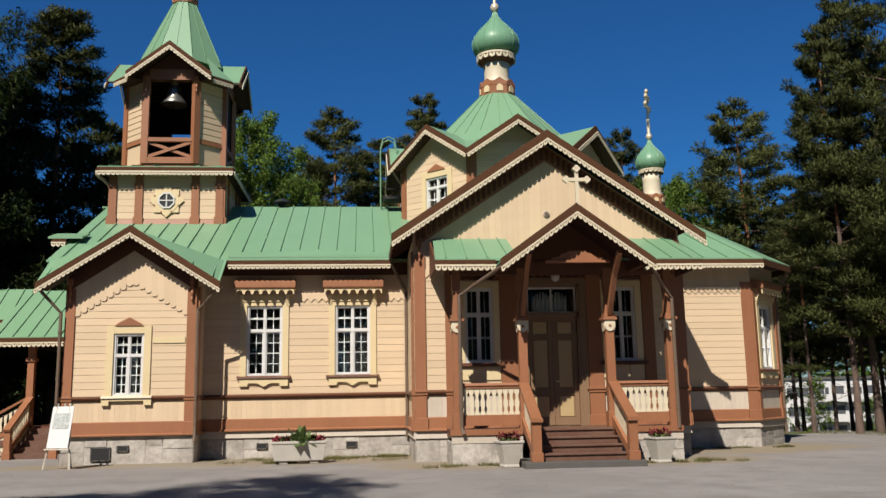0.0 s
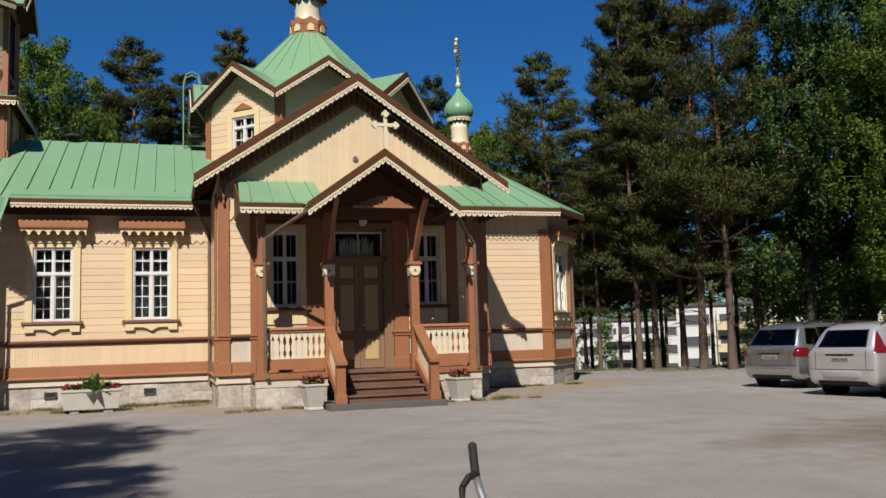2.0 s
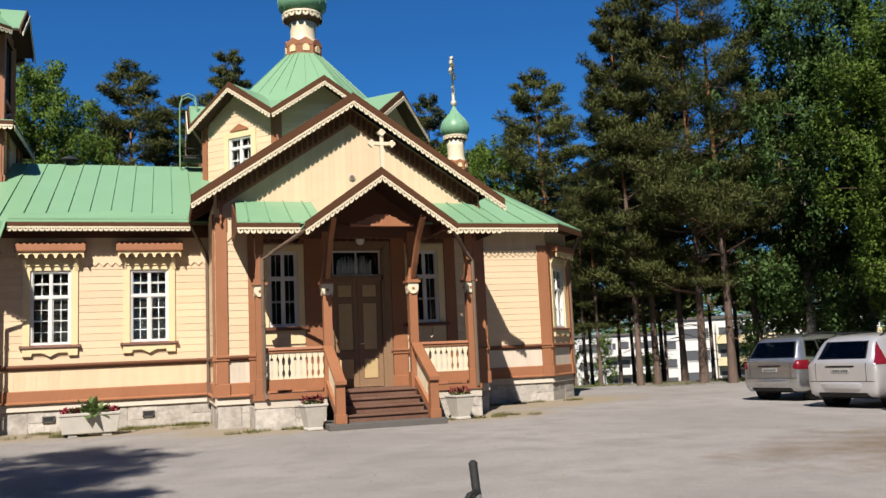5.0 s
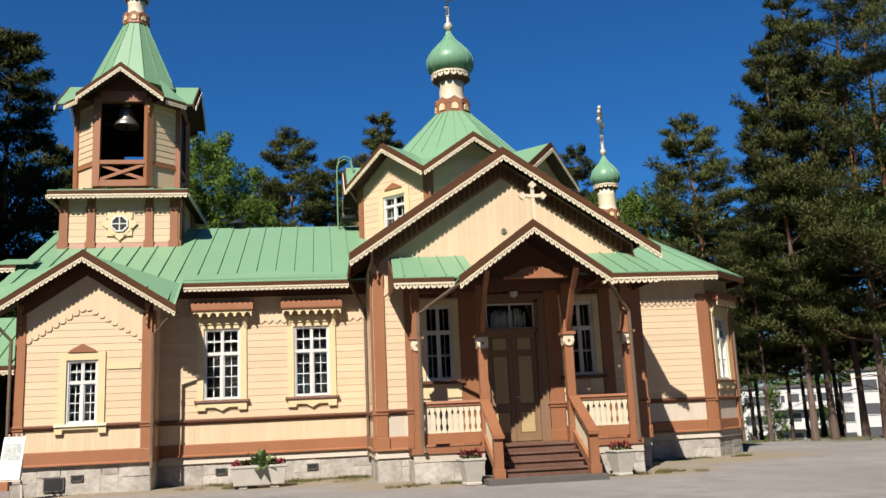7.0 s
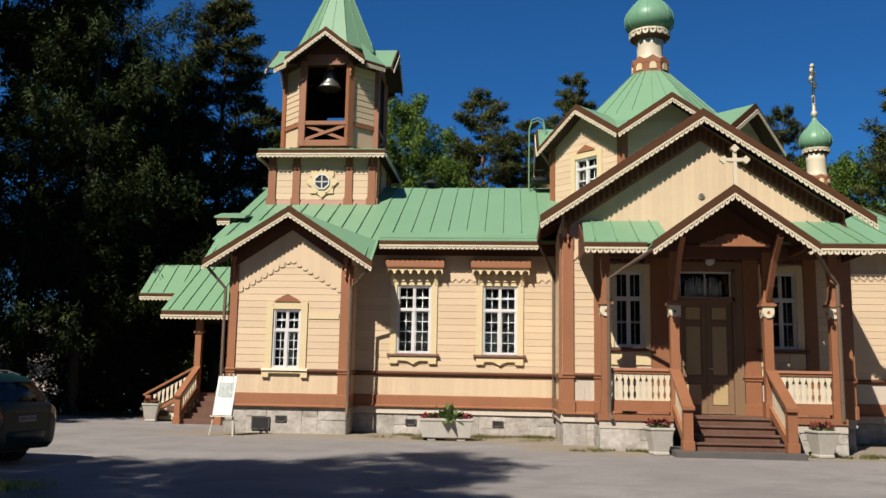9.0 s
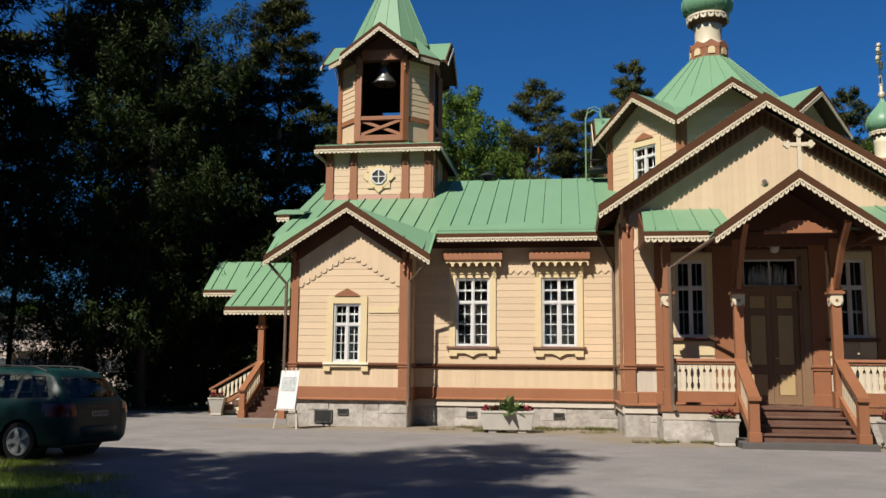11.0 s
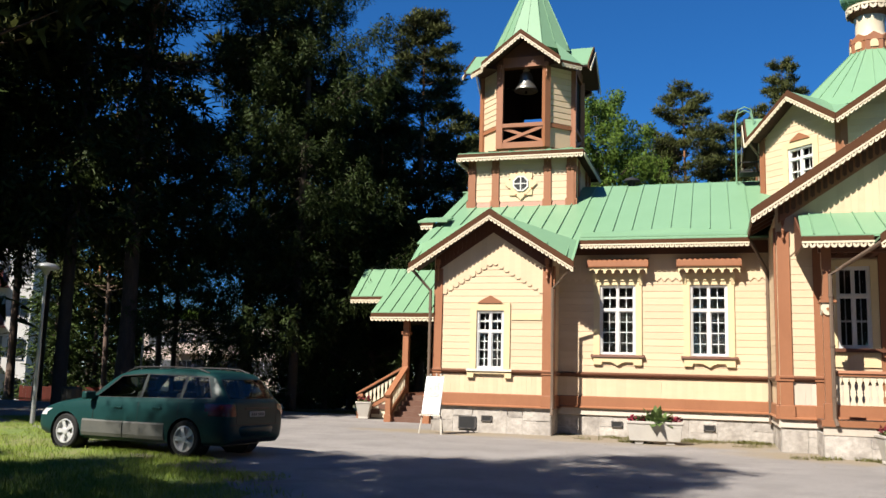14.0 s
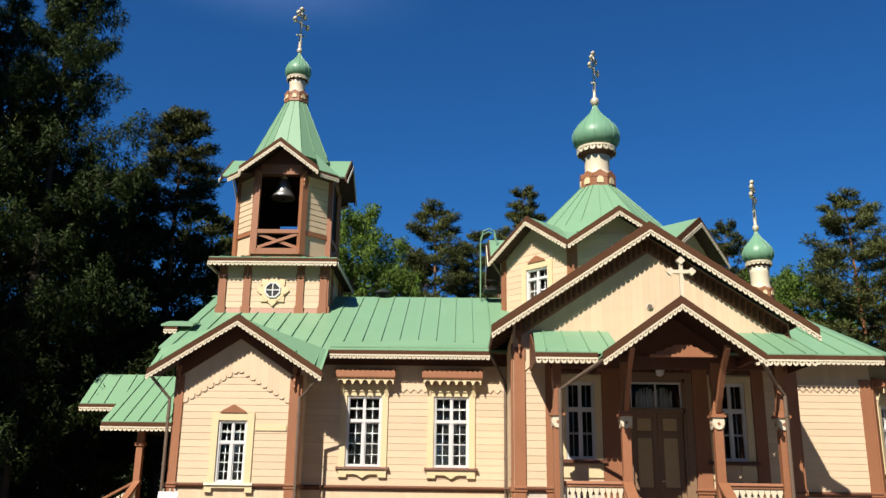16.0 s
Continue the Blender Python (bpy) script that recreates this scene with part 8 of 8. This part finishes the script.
wagon = [(0.0, 0.42, 0.72, 0.80, 0.67, 0.83, 0.56), (0.035, 0.30, 0.80, 0.89, 0.75, 0.93, 0.64), (0.12, 0.24, 0.835, 0.93, 0.79, 1.02, 0.66), (0.46, 0.22, 0.855, 0.95, 0.81, 1.39, 0.60), (0.66, 0.21, 0.855, 0.95, 0.815, 1.44, 0.60),
         (1.5, 0.20, 0.855, 0.94, 0.815, 1.47, 0.61), (2.3, 0.20, 0.855, 0.92, 0.81, 1.45, 0.60), (2.62, 0.20, 0.855, 0.915, 0.805, 1.385, 0.58), (3.28, 0.20, 0.85, 0.90, 0.79, 0.975, 0.66), (3.45, 0.20, 0.85, 0.885, 0.79, 0.93, 0.68),
         (4.05, 0.22, 0.82, 0.79, 0.75, 0.83, 0.62), (4.36, 0.26, 0.76, 0.69, 0.68, 0.73, 0.55), (4.48, 0.32, 0.66, 0.61, 0.58, 0.64, 0.45), (4.53, 0.40, 0.52, 0.54, 0.48, 0.56, 0.35)]
g = car("dark green estate car with grey lower cladding, parked", TEAL, wagon, 1.71, 0.315, 2.78, 0.88,
        ([(0.40, 1.02), (1.00, 1.0), (1.00, 1.36), (0.60, 1.36)], [(1.06, 1.0), (1.90, 0.985), (1.90, 1.385), (1.06, 1.375)], [(1.96, 0.985), (3.02, 0.965), (2.56, 1.335), (1.96, 1.385)]),
        [(-0.63, 1.01), (0.63, 1.01), (0.54, 1.33), (-0.54, 1.33)], [(-0.68, 0.985), (0.68, 0.985), (0.53, 1.32), (-0.53, 1.32)],
        [(0.58, 0.72), (0.90, 0.72), (0.90, 0.92), (0.62, 0.92)], 0.70, True, (1.03, 1.93, 2.98), CLAD, 5, 0.56)
g.matrix_basis = pose(-7.84, 14.43, 0.012, 0, 0, 172.5)
mpv = [(0.0, 0.42, 0.74, 0.84, 0.70, 0.87, 0.58), (0.035, 0.30, 0.82, 0.94, 0.78, 0.98, 0.66), (0.12, 0.24, 0.86, 0.98, 0.815, 1.08, 0.68), (0.40, 0.22, 0.88, 1.0, 0.83, 1.49, 0.61), (0.60, 0.21, 0.88, 1.0, 0.835, 1.56, 0.62),
       (1.4, 0.20, 0.88, 0.99, 0.835, 1.60, 0.63), (2.1, 0.20, 0.88, 0.97, 0.83, 1.575, 0.62), (2.5, 0.20, 0.88, 0.96, 0.825, 1.49, 0.60), (3.3, 0.20, 0.87, 0.94, 0.80, 1.02, 0.67), (3.45, 0.20, 0.87, 0.92, 0.80, 0.97, 0.68),
       (3.95, 0.22, 0.83, 0.82, 0.75, 0.86, 0.62), (4.2, 0.26, 0.76, 0.72, 0.68, 0.76, 0.55), (4.32, 0.32, 0.66, 0.62, 0.58, 0.66, 0.45), (4.36, 0.40, 0.52, 0.56, 0.48, 0.58, 0.35)]
mpv_side = ([(0.42, 1.09), (0.94, 1.05), (0.94, 1.46), (0.58, 1.46)], [(1.00, 1.05), (1.86, 1.03), (1.86, 1.49), (1.00, 1.48)], [(1.92, 1.03), (2.98, 1.0), (2.44, 1.44), (1.92, 1.49)])
c1_ = car("silver people carrier with roof rails parked on the asphalt", SILVER, mpv, 1.76, 0.31, 2.70, 0.78, mpv_side,
          [(-0.66, 1.07), (0.66, 1.07), (0.55, 1.45), (-0.55, 1.45)], [(-0.70, 1.04), (0.70, 1.04), (0.55, 1.42), (-0.55, 1.42)],
          [(0.68, 0.80), (0.92, 0.78), (0.92, 1.0), (0.74, 1.0)], 0.72, True, (0.97, 1.89, 2.92), None, 5, 0.60)
c1_.matrix_basis = pose(14.55, 19.15, 0.012, 0, 0, 13)
c2_ = car("pale silver estate car with tall red tail lamps", SILVER2, [(r[0], *r[1:5], r[5] - 0.055 * (r[5] > 1.2), r[6]) for r in mpv], 1.76, 0.31, 2.70, 0.78,
          ([(0.60, 1.12), (0.96, 1.06), (0.96, 1.40), (0.74, 1.38)], [(1.00, 1.05), (1.86, 1.03), (1.86, 1.43), (1.00, 1.42)], [(1.92, 1.03), (2.98, 1.0), (2.42, 1.40), (1.92, 1.43)]),
          [(-0.56, 1.05), (0.56, 1.05), (0.48, 1.40), (-0.48, 1.40)], [(-0.70, 1.04), (0.70, 1.04), (0.55, 1.37), (-0.55, 1.37)],
          [(0.77, 0.92), (0.93, 0.92), (0.93, 1.00), (0.80, 1.20), (0.70, 1.46), (0.60, 1.46), (0.69, 1.20)], 0.74, True, (0.97, 1.89, 2.92), None, 5, 0.60)
c2_.matrix_basis = pose(13.82, 15.9, 0.012, 0, 0, 12)
saloon = [(0.0, 0.42, 0.74, 0.82, 0.68, 0.86, 0.55), (0.035, 0.30, 0.83, 0.90, 0.76, 0.95, 0.64), (0.14, 0.24, 0.88, 0.94, 0.80, 0.995, 0.66), (0.45, 0.22, 0.90, 0.955, 0.82, 1.03, 0.66), (0.62, 0.21, 0.905, 0.955, 0.825, 1.07, 0.66), (1.30, 0.20, 0.905, 0.95, 0.83, 1.37, 0.57),
          (1.7, 0.20, 0.905, 0.945, 0.83, 1.43, 0.58), (2.2, 0.20, 0.905, 0.935, 0.83, 1.435, 0.585), (2.7, 0.20, 0.905, 0.92, 0.82, 1.37, 0.57), (3.5, 0.20, 0.89, 0.90, 0.80, 0.965, 0.68),
          (3.7, 0.20, 0.89, 0.88, 0.80, 0.92, 0.68), (4.25, 0.22, 0.85, 0.78, 0.76, 0.82, 0.62), (4.52, 0.26, 0.78, 0.68, 0.70, 0.72, 0.55), (4.64, 0.32, 0.66, 0.60, 0.58, 0.63, 0.45), (4.68, 0.40, 0.52, 0.54, 0.48, 0.56, 0.35)]
c3_ = car("silver-grey saloon car with slim red tail lamps", BEIGE, saloon, 1.81, 0.325, 2.72, 1.02,
          ([(1.02, 1.02), (1.30, 1.0), (1.30, 1.27), (1.22, 1.27)], [(1.36, 1.0), (2.08, 0.99), (2.08, 1.36), (1.44, 1.35)], [(2.14, 0.99), (3.18, 0.975), (2.68, 1.31), (2.14, 1.36)]),
          [(-0.62, 1.085), (0.62, 1.085), (0.50, 1.345), (-0.50, 1.345)], [(-0.70, 0.99), (0.70, 0.99), (0.52, 1.32), (-0.52, 1.32)],
          [(0.33, 0.845), (0.60, 0.80), (0.93, 0.82), (0.93, 0.875), (0.62, 0.91), (0.40, 0.90)], 0.60, False, (1.33, 2.11, 3.1), None, 5, None)
c3_.matrix_basis = pose(13.85, 13.69, 0.012, 0, 0, 8)

# ---- bicycle leaning on its stand ----
CHROME = material("chrome", (0.90, 0.88, 0.84), 0.38, (0.15, 20.0), (0.08, 60.0), 0.0, metal=0.85)
FRAMEP = material("black_cycle_paint", (0.02, 0.02, 0.025), 0.3, (0.1, 8.0), (0.1, 40.0), 0.0, coat=0.5)
bike = thing("bicycle", "black bicycle with chrome handlebar and black grips on its stand", "bicycle")
bar = [(1.225, 3.56, 0.985), (1.221, 3.50, 0.935), (1.222, 3.45, 0.89), (1.245, 3.40, 0.855), (1.29, 3.36, 0.843), (1.385, 3.31, 0.84), (1.46, 3.22, 0.83), (1.52, 3.10, 0.82), (1.545, 2.98, 0.80)]
bm = bmesh.new()
tube(bm, bar, 0.0155, 10)
handle = part("handlebar", bm, CHROME, bike, smooth=True)
for a, b in (((1.224, 3.555, 0.98), (1.232, 3.61, 1.10)), ((1.545, 2.99, 0.80), (1.56, 2.87, 0.80))):
    bm = bmesh.new()
    a, b = Vector(a), Vector(b)
    tube(bm, [a.lerp(b, f) for f in (0, 0.08, 0.2, 0.8, 0.93, 1.0)], [0.018, 0.0175, 0.0165, 0.0165, 0.0175, 0.011], 10)
    part("grip", bm, TYRE, handle, "black rubber grip", smooth=True)
bm = bmesh.new()
tube(bm, [(1.222, 3.55, 0.99), (1.19, 3.535, 0.985), (1.155, 3.51, 0.955)], [0.016, 0.014, 0.012], 8)
tube(bm, [(1.155, 3.51, 0.955), (1.15, 3.50, 0.915)], [0.014, 0.010], 8)
part("brake_lever", bm, TRIMB, handle)
bm = bmesh.new()
tube(bm, [(1.15, 3.50, 0.915), (1.15, 3.47, 0.80), (1.20, 3.40, 0.64), (1.31, 3.33, 0.55)], 0.004, 6)
part("brake_cable", bm, TRIMB, handle)
bm = bmesh.new()
lathe(bm, (1.30, 3.345, 0.82), [(0.022, 0.0), (0.024, 0.03), (0.014, 0.055), (0.010, 0.07)], 12)
tube(bm, [(1.30, 3.345, 0.83), (1.385, 3.30, 0.80)], 0.02, 8)
tube(bm, [(1.40, 3.29, 0.82), (1.385, 3.30, 0.60)], 0.014, 8)
part("stem", bm, CHROME, bike)
hd = Vector((-0.93, -0.36, 0.0))
head, low_, hub_f, seat_t, crank, hub_r = Vector((1.385, 3.30, 0.62)), Vector((1.37, 3.28, 0.50)), Vector((1.15, 3.15, 0.33)), Vector((1.93, 3.44, 0.60)), Vector((1.86, 3.46, 0.29)), Vector((2.26, 3.58, 0.33))
bm = bmesh.new()
for p, q, r in ((head, seat_t, 0.014), (low_, crank, 0.016), (seat_t, crank, 0.014), (crank, hub_r, 0.01), (seat_t, hub_r, 0.009), (head, hub_f, 0.012), (head + Vector((0, 0, 0.05)), low_, 0.018)):
    tube(bm, [p, q], r, 8)
part("frame", bm, FRAMEP, bike)
for hub in (hub_f, hub_r):
    bm = bmesh.new()
    side = Vector((0.36, -0.93, 0.06)).normalized()
    u, v = hd, side.cross(hd).normalized()
    ring_ = [hub + (u * math.cos(k * math.tau / 36) + v * math.sin(k * math.tau / 36)) * 0.31 for k in range(37)]
    tube(bm, ring_, 0.018, 6, False)
    wheel_ = part("wheel", bm, TYRE, bike)
    bm = bmesh.new()
    for k in range(0, 36, 2):
        tube(bm, [hub, ring_[k]], 0.0015, 3)
    tagged(part("spokes", bm, CHROME, wheel_), kind="stuff")
bm = bmesh.new()
lathe(bm, seat_t + Vector((0.02, 0.01, 0.03)), [(0.05, 0.0), (0.12, 0.02), (0.11, 0.05), (0.04, 0.06)], 14)
part("saddle", bm, TRIMB, bike, smooth=True)
bm = bmesh.new()
tube(bm, [crank + Vector((0.1, 0.03, 0)), Vector((2.10, 3.25, 0.015))], 0.01, 6)
part("kickstand", bm, CHROME, bike)


# ---- lamp posts ----
def street_lamp(x, y, high, z=0.0):
    t = thing("street_lamp", "slim galvanised lamp post with a flat round head", "street lamp", "lamp posts")
    bm = bmesh.new()
    tube(bm, [(0, 0, 0), (0, 0, high * 0.52), (0, 0, high * 0.53), (0, 0, high)], [0.058, 0.052, 0.042, 0.036], 10)
    part("pole", bm, GALV, t)
    bm = bmesh.new()
    lathe(bm, (0, 0, high), [(0.06, -0.12), (0.10, 0.0), (0.30, 0.04), (0.33, 0.09), (0.22, 0.17), (0.05, 0.2)], 18)
    part("lamp_head", bm, GALV, t, smooth=True)
    t.matrix_basis = pose(x, y, z)
    return t


GALV = material("galvanised_steel", (0.48, 0.49, 0.48), 0.45, (0.3, 3.0), (0.2, 30.0), 0.05, metal=0.5)
street_lamp(-16.7, 19.0, 3.95)
street_lamp(-27.0, 37.5, 4.3)
street_lamp(21.2, 17.7, 5.15)
bm = bmesh.new()
lathe(bm, (0, 0, 0), [(0.26, 0), (0.27, 0.9), (0.24, 0.95)], 14)
bin_ = thing("waste_bin", "dark grey round litter bin beside a lamp post", "bin")
part("drum", bm, TRIMB, bin_)
bin_.matrix_basis = pose(-16.9, 20.6, 0.0)

# ---- far buildings ----
FARWHITE = material("white_render", (0.74, 0.73, 0.70), 0.8, (0.15, 0.3), (0.1, 4.0), 0.1)
FARRED = material("red_balcony_sheet", (0.20, 0.035, 0.03), 0.6, (0.15, 0.5), (0.1, 5.0), 0.1)
FARYEL = material("cream_render", (0.72, 0.60, 0.36), 0.8, (0.15, 0.3), (0.1, 4.0), 0.1)
FARPINK = material("pink_render", (0.70, 0.57, 0.48), 0.8, (0.15, 0.3), (0.1, 4.0), 0.1)
FARBRICK = material("brown_brick", (0.30, 0.17, 0.11), 0.85, (0.3, 0.6), (0.2, 6.0), 0.2)
FARDARK = material("dark_panes", (0.11, 0.115, 0.125), 0.1, (0.2, 0.5), (0.1, 5.0), 0.0)
ROOFGREY = material("roof_felt", (0.12, 0.11, 0.10), 0.9, (0.3, 0.5), (0.2, 6.0), 0.2)


def block(label, x, y, z, turn, long, floors, bays, wall_mat, rail_mat, base_mat=None, balconies=True, deep=11.0):
    """A block of flats: wall, flat roof, a window and balcony for each bay and floor."""
    t = thing("apartment_building", label, "building", "far blocks of flats")
    bm = bmesh.new()
    box(bm, -long / 2, long / 2, 0, deep, 0, floors * 3.0 + 0.5)
    part("wall", bm, wall_mat, t)
    bm = bmesh.new()
    box(bm, -long / 2 - 0.3, long / 2 + 0.3, -0.3, deep + 0.3, floors * 3.0 + 0.5, floors * 3.0 + 0.9)
    part("roof", bm, ROOFGREY, t)
    if base_mat:
        bm = bmesh.new()
        box(bm, -long / 2, long / 2, -0.05, 0, 0, 2.2)
        part("base_wall", bm, base_mat, t)
    step = long / bays
    for f in range(floors):
        for b in range(bays):
            u = -long / 2 + b * step
            z0 = f * 3.0 + (0.9 if not (base_mat and f == 0) else 1.0)
            w0, w1 = (0.10, 0.46) if balconies and b % 3 else (0.16, 0.84)
            bm = bmesh.new()
            box(bm, u + step * w0, u + step * w1, -0.06, 0.02, z0, z0 + 1.4)
            win = part("window", bm, FARDARK, t)
            bm = bmesh.new()
            for a, b2, lo, hi in ((w0 - 0.01, w1 + 0.01, z0 - 0.08, z0), (w0 - 0.01, w1 + 0.01, z0 + 1.4, z0 + 1.48), (w0 + (w1 - w0) * 0.6, w0 + (w1 - w0) * 0.6 + 0.02, z0, z0 + 1.4)):
                box(bm, u + step * a, u + step * b2, -0.1, -0.06, lo, hi)
            part("window_frame", bm, FARWHITE, win)
            if balconies and b % 3 and not (base_mat and f == 0):
                bm = bmesh.new()
                box(bm, u + step * 0.02, u + step * 0.99, -1.3, 0, f * 3.0 + 0.1, f * 3.0 + 0.25)
                box(bm, u + step * 0.02, u + step * 0.99, -1.36, -1.28, f * 3.0 + 0.1, f * 3.0 + 1.25)
                box(bm, u + step * 0.02, u + step * 0.04, -1.3, 0, f * 3.0 + 0.1, f * 3.0 + 2.9)
                bal = part("balcony", bm, rail_mat, t)
                bm = bmesh.new()
                box(bm, u + step * 0.55, u + step * 0.92, -0.05, 0.01, f * 3.0 + 0.3, f * 3.0 + 2.5)
                part("balcony_door", bm, FARDARK, bal)
    t.matrix_basis = pose(x, y, z, 0, 0, turn)
    return t


def at(az, d):
    return d * math.sin(radians(az)), d * math.cos(radians(az))


block("white block of flats with long balconies beyond the pines", *at(28.5, 150), -9.0, -22, 42, 4, 9, FARWHITE, FARWHITE, FARBRICK)
block("white and cream block of flats with balconies beyond the pines", *at(38.0, 128), -7.6, -34, 26, 4, 5, FARWHITE, FARYEL, FARBRICK)
block("white block of flats with red balcony fronts behind the trees", *at(-46.5, 75.3), -1.9, 23, 12, 4, 7, FARWHITE, FARRED)
block("pale pink block of flats in the sun behind the trees", *at(-31.8, 105), -2.8, 12, 16, 3, 4, FARPINK, FARPINK)


# ---- low red fence and a bent sapling at the edge of the wood ----
FENCE = material("dark_red_boards", (0.20, 0.045, 0.03), 0.8, (0.3, 2.0), (0.2, 14.0), 0.2, vary=0.12)
fence = thing("fence", "low dark red board fence at the edge of the wood", "fence")
for i in range(6):
    bm = bmesh.new()
    box(bm, i * 1.5 - 0.06, i * 1.5 + 0.06, 0.03, 0.13, 0.0, 1.25)
    part("post", bm, FENCE, fence)
for i in range(50):
    bm = bmesh.new()
    box(bm, i * 0.15 + 0.005, i * 0.15 + 0.145, 0.0, 0.025, 0.12, 1.2)
    part("board", bm, FENCE, fence)
fx, fy = at(-42.3, 56)
fence.matrix_basis = pose(fx, fy, ground_z(fx, fy) + 0.0, 0, 0, 38)
sapling = thing("birch_sapling", "thin pale birch sapling bent over in an arch", "tree")
bm = bmesh.new()
tube(bm, [(0, 0, 0), (0.05, 0, 1.6), (0.2, 0, 3.0), (0.55, 0, 4.1), (1.05, 0, 4.75), (1.6, 0, 4.9)], [0.035, 0.032, 0.028, 0.024, 0.018, 0.008], 7)
part("stem", bm, BIRCHBARK, sapling, smooth=True)
sx_, sy_ = at(-31.6, 39)
sapling.matrix_basis = pose(sx_, sy_, ground_z(sx_, sy_) - 0.02, 0, 0, 20)


# ---- grass and weeds ----
def blades(name, label, spots, count, size, mat, seed, z=0.02):
    """Blades of grass scattered about spots of (x, y, spread)."""
    rng = np.random.default_rng(seed)
    cen = np.array([(x, y, z) for x, y, s in spots])
    rad = np.array([(s, s, 0.004) for x, y, s in spots])
    k = rng.integers(0, len(cen), count)
    a = rng.random(count) * math.tau
    r = np.sqrt(rng.random(count))
    p = cen[k] + np.stack([np.cos(a) * r * rad[k, 0], np.sin(a) * r * rad[k, 1], np.zeros(count)], 1)
    out = rng.normal(size=(count, 3)) * 0.35 + np.array([0, 0, 1.0])
    out /= np.linalg.norm(out, axis=1)[:, None]
    side = np.cross(out, rng.normal(size=(count, 3)))
    side /= np.linalg.norm(side, axis=1)[:, None]
    s = (size * (0.4 + rng.random(count)))[:, None]
    v = np.stack([p - side * s * 0.06, p + side * s * 0.06, p + out * s], 1).reshape(-1, 3)
    return tagged(new(name, leaves_mesh(name, (v, np.tile([0.0, 0.0, 1.0], (len(v), 1))), mat)), label, "grass", "", "stuff")


WEED = foliage("dry_weeds", (0.19, 0.21, 0.055), (0.36, 0.33, 0.13), 0.4)
rng_ = random.Random(3)
blades("weeds", "sparse green weeds along the foot of the church wall", [(rng_.uniform(-4.2, 1.2), rng_.uniform(24.2, 25.05), 0.25) for _ in range(14)] + [(0.75, 24.7, 0.40)] * 9 + [(rng_.uniform(-4, 1.2), rng_.uniform(23.2, 24.4), 0.4) for _ in range(12)] + [(1.3 + rng_.random() * 2.2, 20.75 - rng_.random() * 0.5, 0.2) for _ in range(12)]
       + [(6.4 + rng_.random() * 2.4, 20.6 - rng_.random() * 0.5, 0.2) for _ in range(10)] + [(-2.2, 23.1, 0.3), (-1.9, 23.0, 0.3)] * 3 + [(rng_.uniform(8.4, 12), rng_.uniform(24.4, 25.0), 0.2) for _ in range(8)], 9000, 0.075, WEED, 1, 0.012)
blades("grass", "short lawn grass beside the parked estate car", [(-6.2 - f * 14 + rng_.uniform(-3.0, 0.0), 10.2 + f * 11.5 - rng_.uniform(0.0, 3.4), 0.8) for f in [i / 90 for i in range(90)]] + [(-6.4 - f * 13 + rng_.uniform(-0.6, 0.5), 11.2 + f * 10.6 + rng_.uniform(-0.5, 0.5), 0.6) for f in [i / 70 for i in range(70)]] + [(x, y, 0.8) for x, y in ((rng_.uniform(-13, -5.2), rng_.uniform(5.5, 12)) for _ in range(150)) if y > 3.0 + (x + 10) * 0.96 and y < 10.0 - (x + 5.6) * 0.72], 120000, 0.065, GRASSM, 2, 0.022)
blades("grass", "thin grass on the verge near the parked cars", [(x, y, 0.6) for x, y in ((rng_.uniform(9.9, 20), rng_.uniform(5.6, 11.4)) for _ in range(300)) if y < 9.0 + (x - 9.9) * 0.42 and y > 8.7 - (x - 9.9) * 0.9], 60000, 0.05, GRASSM, 4, 0.024)
blades("grass", "grass at the far edge of the yard under the pines", [(17 + rng_.random() * 9, 33.0 - rng_.random() * 5, 0.9) for _ in range(30)] + [(-12.5 - rng_.random() * 20, 31.6 + rng_.random() * 1.4, 0.9) for _ in range(40)], 20000, 0.09, WEED, 5, 0.0)

# loose stones and twigs on the asphalt
rng_ = random.Random(8)
bm = bmesh.new()
for i in range(170):
    x, y, r = rng_.uniform(-9, 14), rng_.uniform(4.5, 22.5), rng_.uniform(0.008, 0.026)
    if y > 19.3 and 1.0 < x < 8.5 or x < -5 and y < 13:
        continue
    ring_ = [bm.verts.new((x + r * rng_.uniform(0.7, 1.2) * math.cos(k * math.tau / 6), y + r * rng_.uniform(0.7, 1.2) * math.sin(k * math.tau / 6), 0.013)) for k in range(6)]
    top_ = bm.verts.new((x, y, 0.013 + r * 0.8))
    for k in range(6):
        bm.faces.new((ring_[k], ring_[(k + 1) % 6], top_))
tagged(new("gravel", mesh_of(bm, VERGE, "gravel")), "loose pale stones scattered on the asphalt", "gravel", "", "stuff")
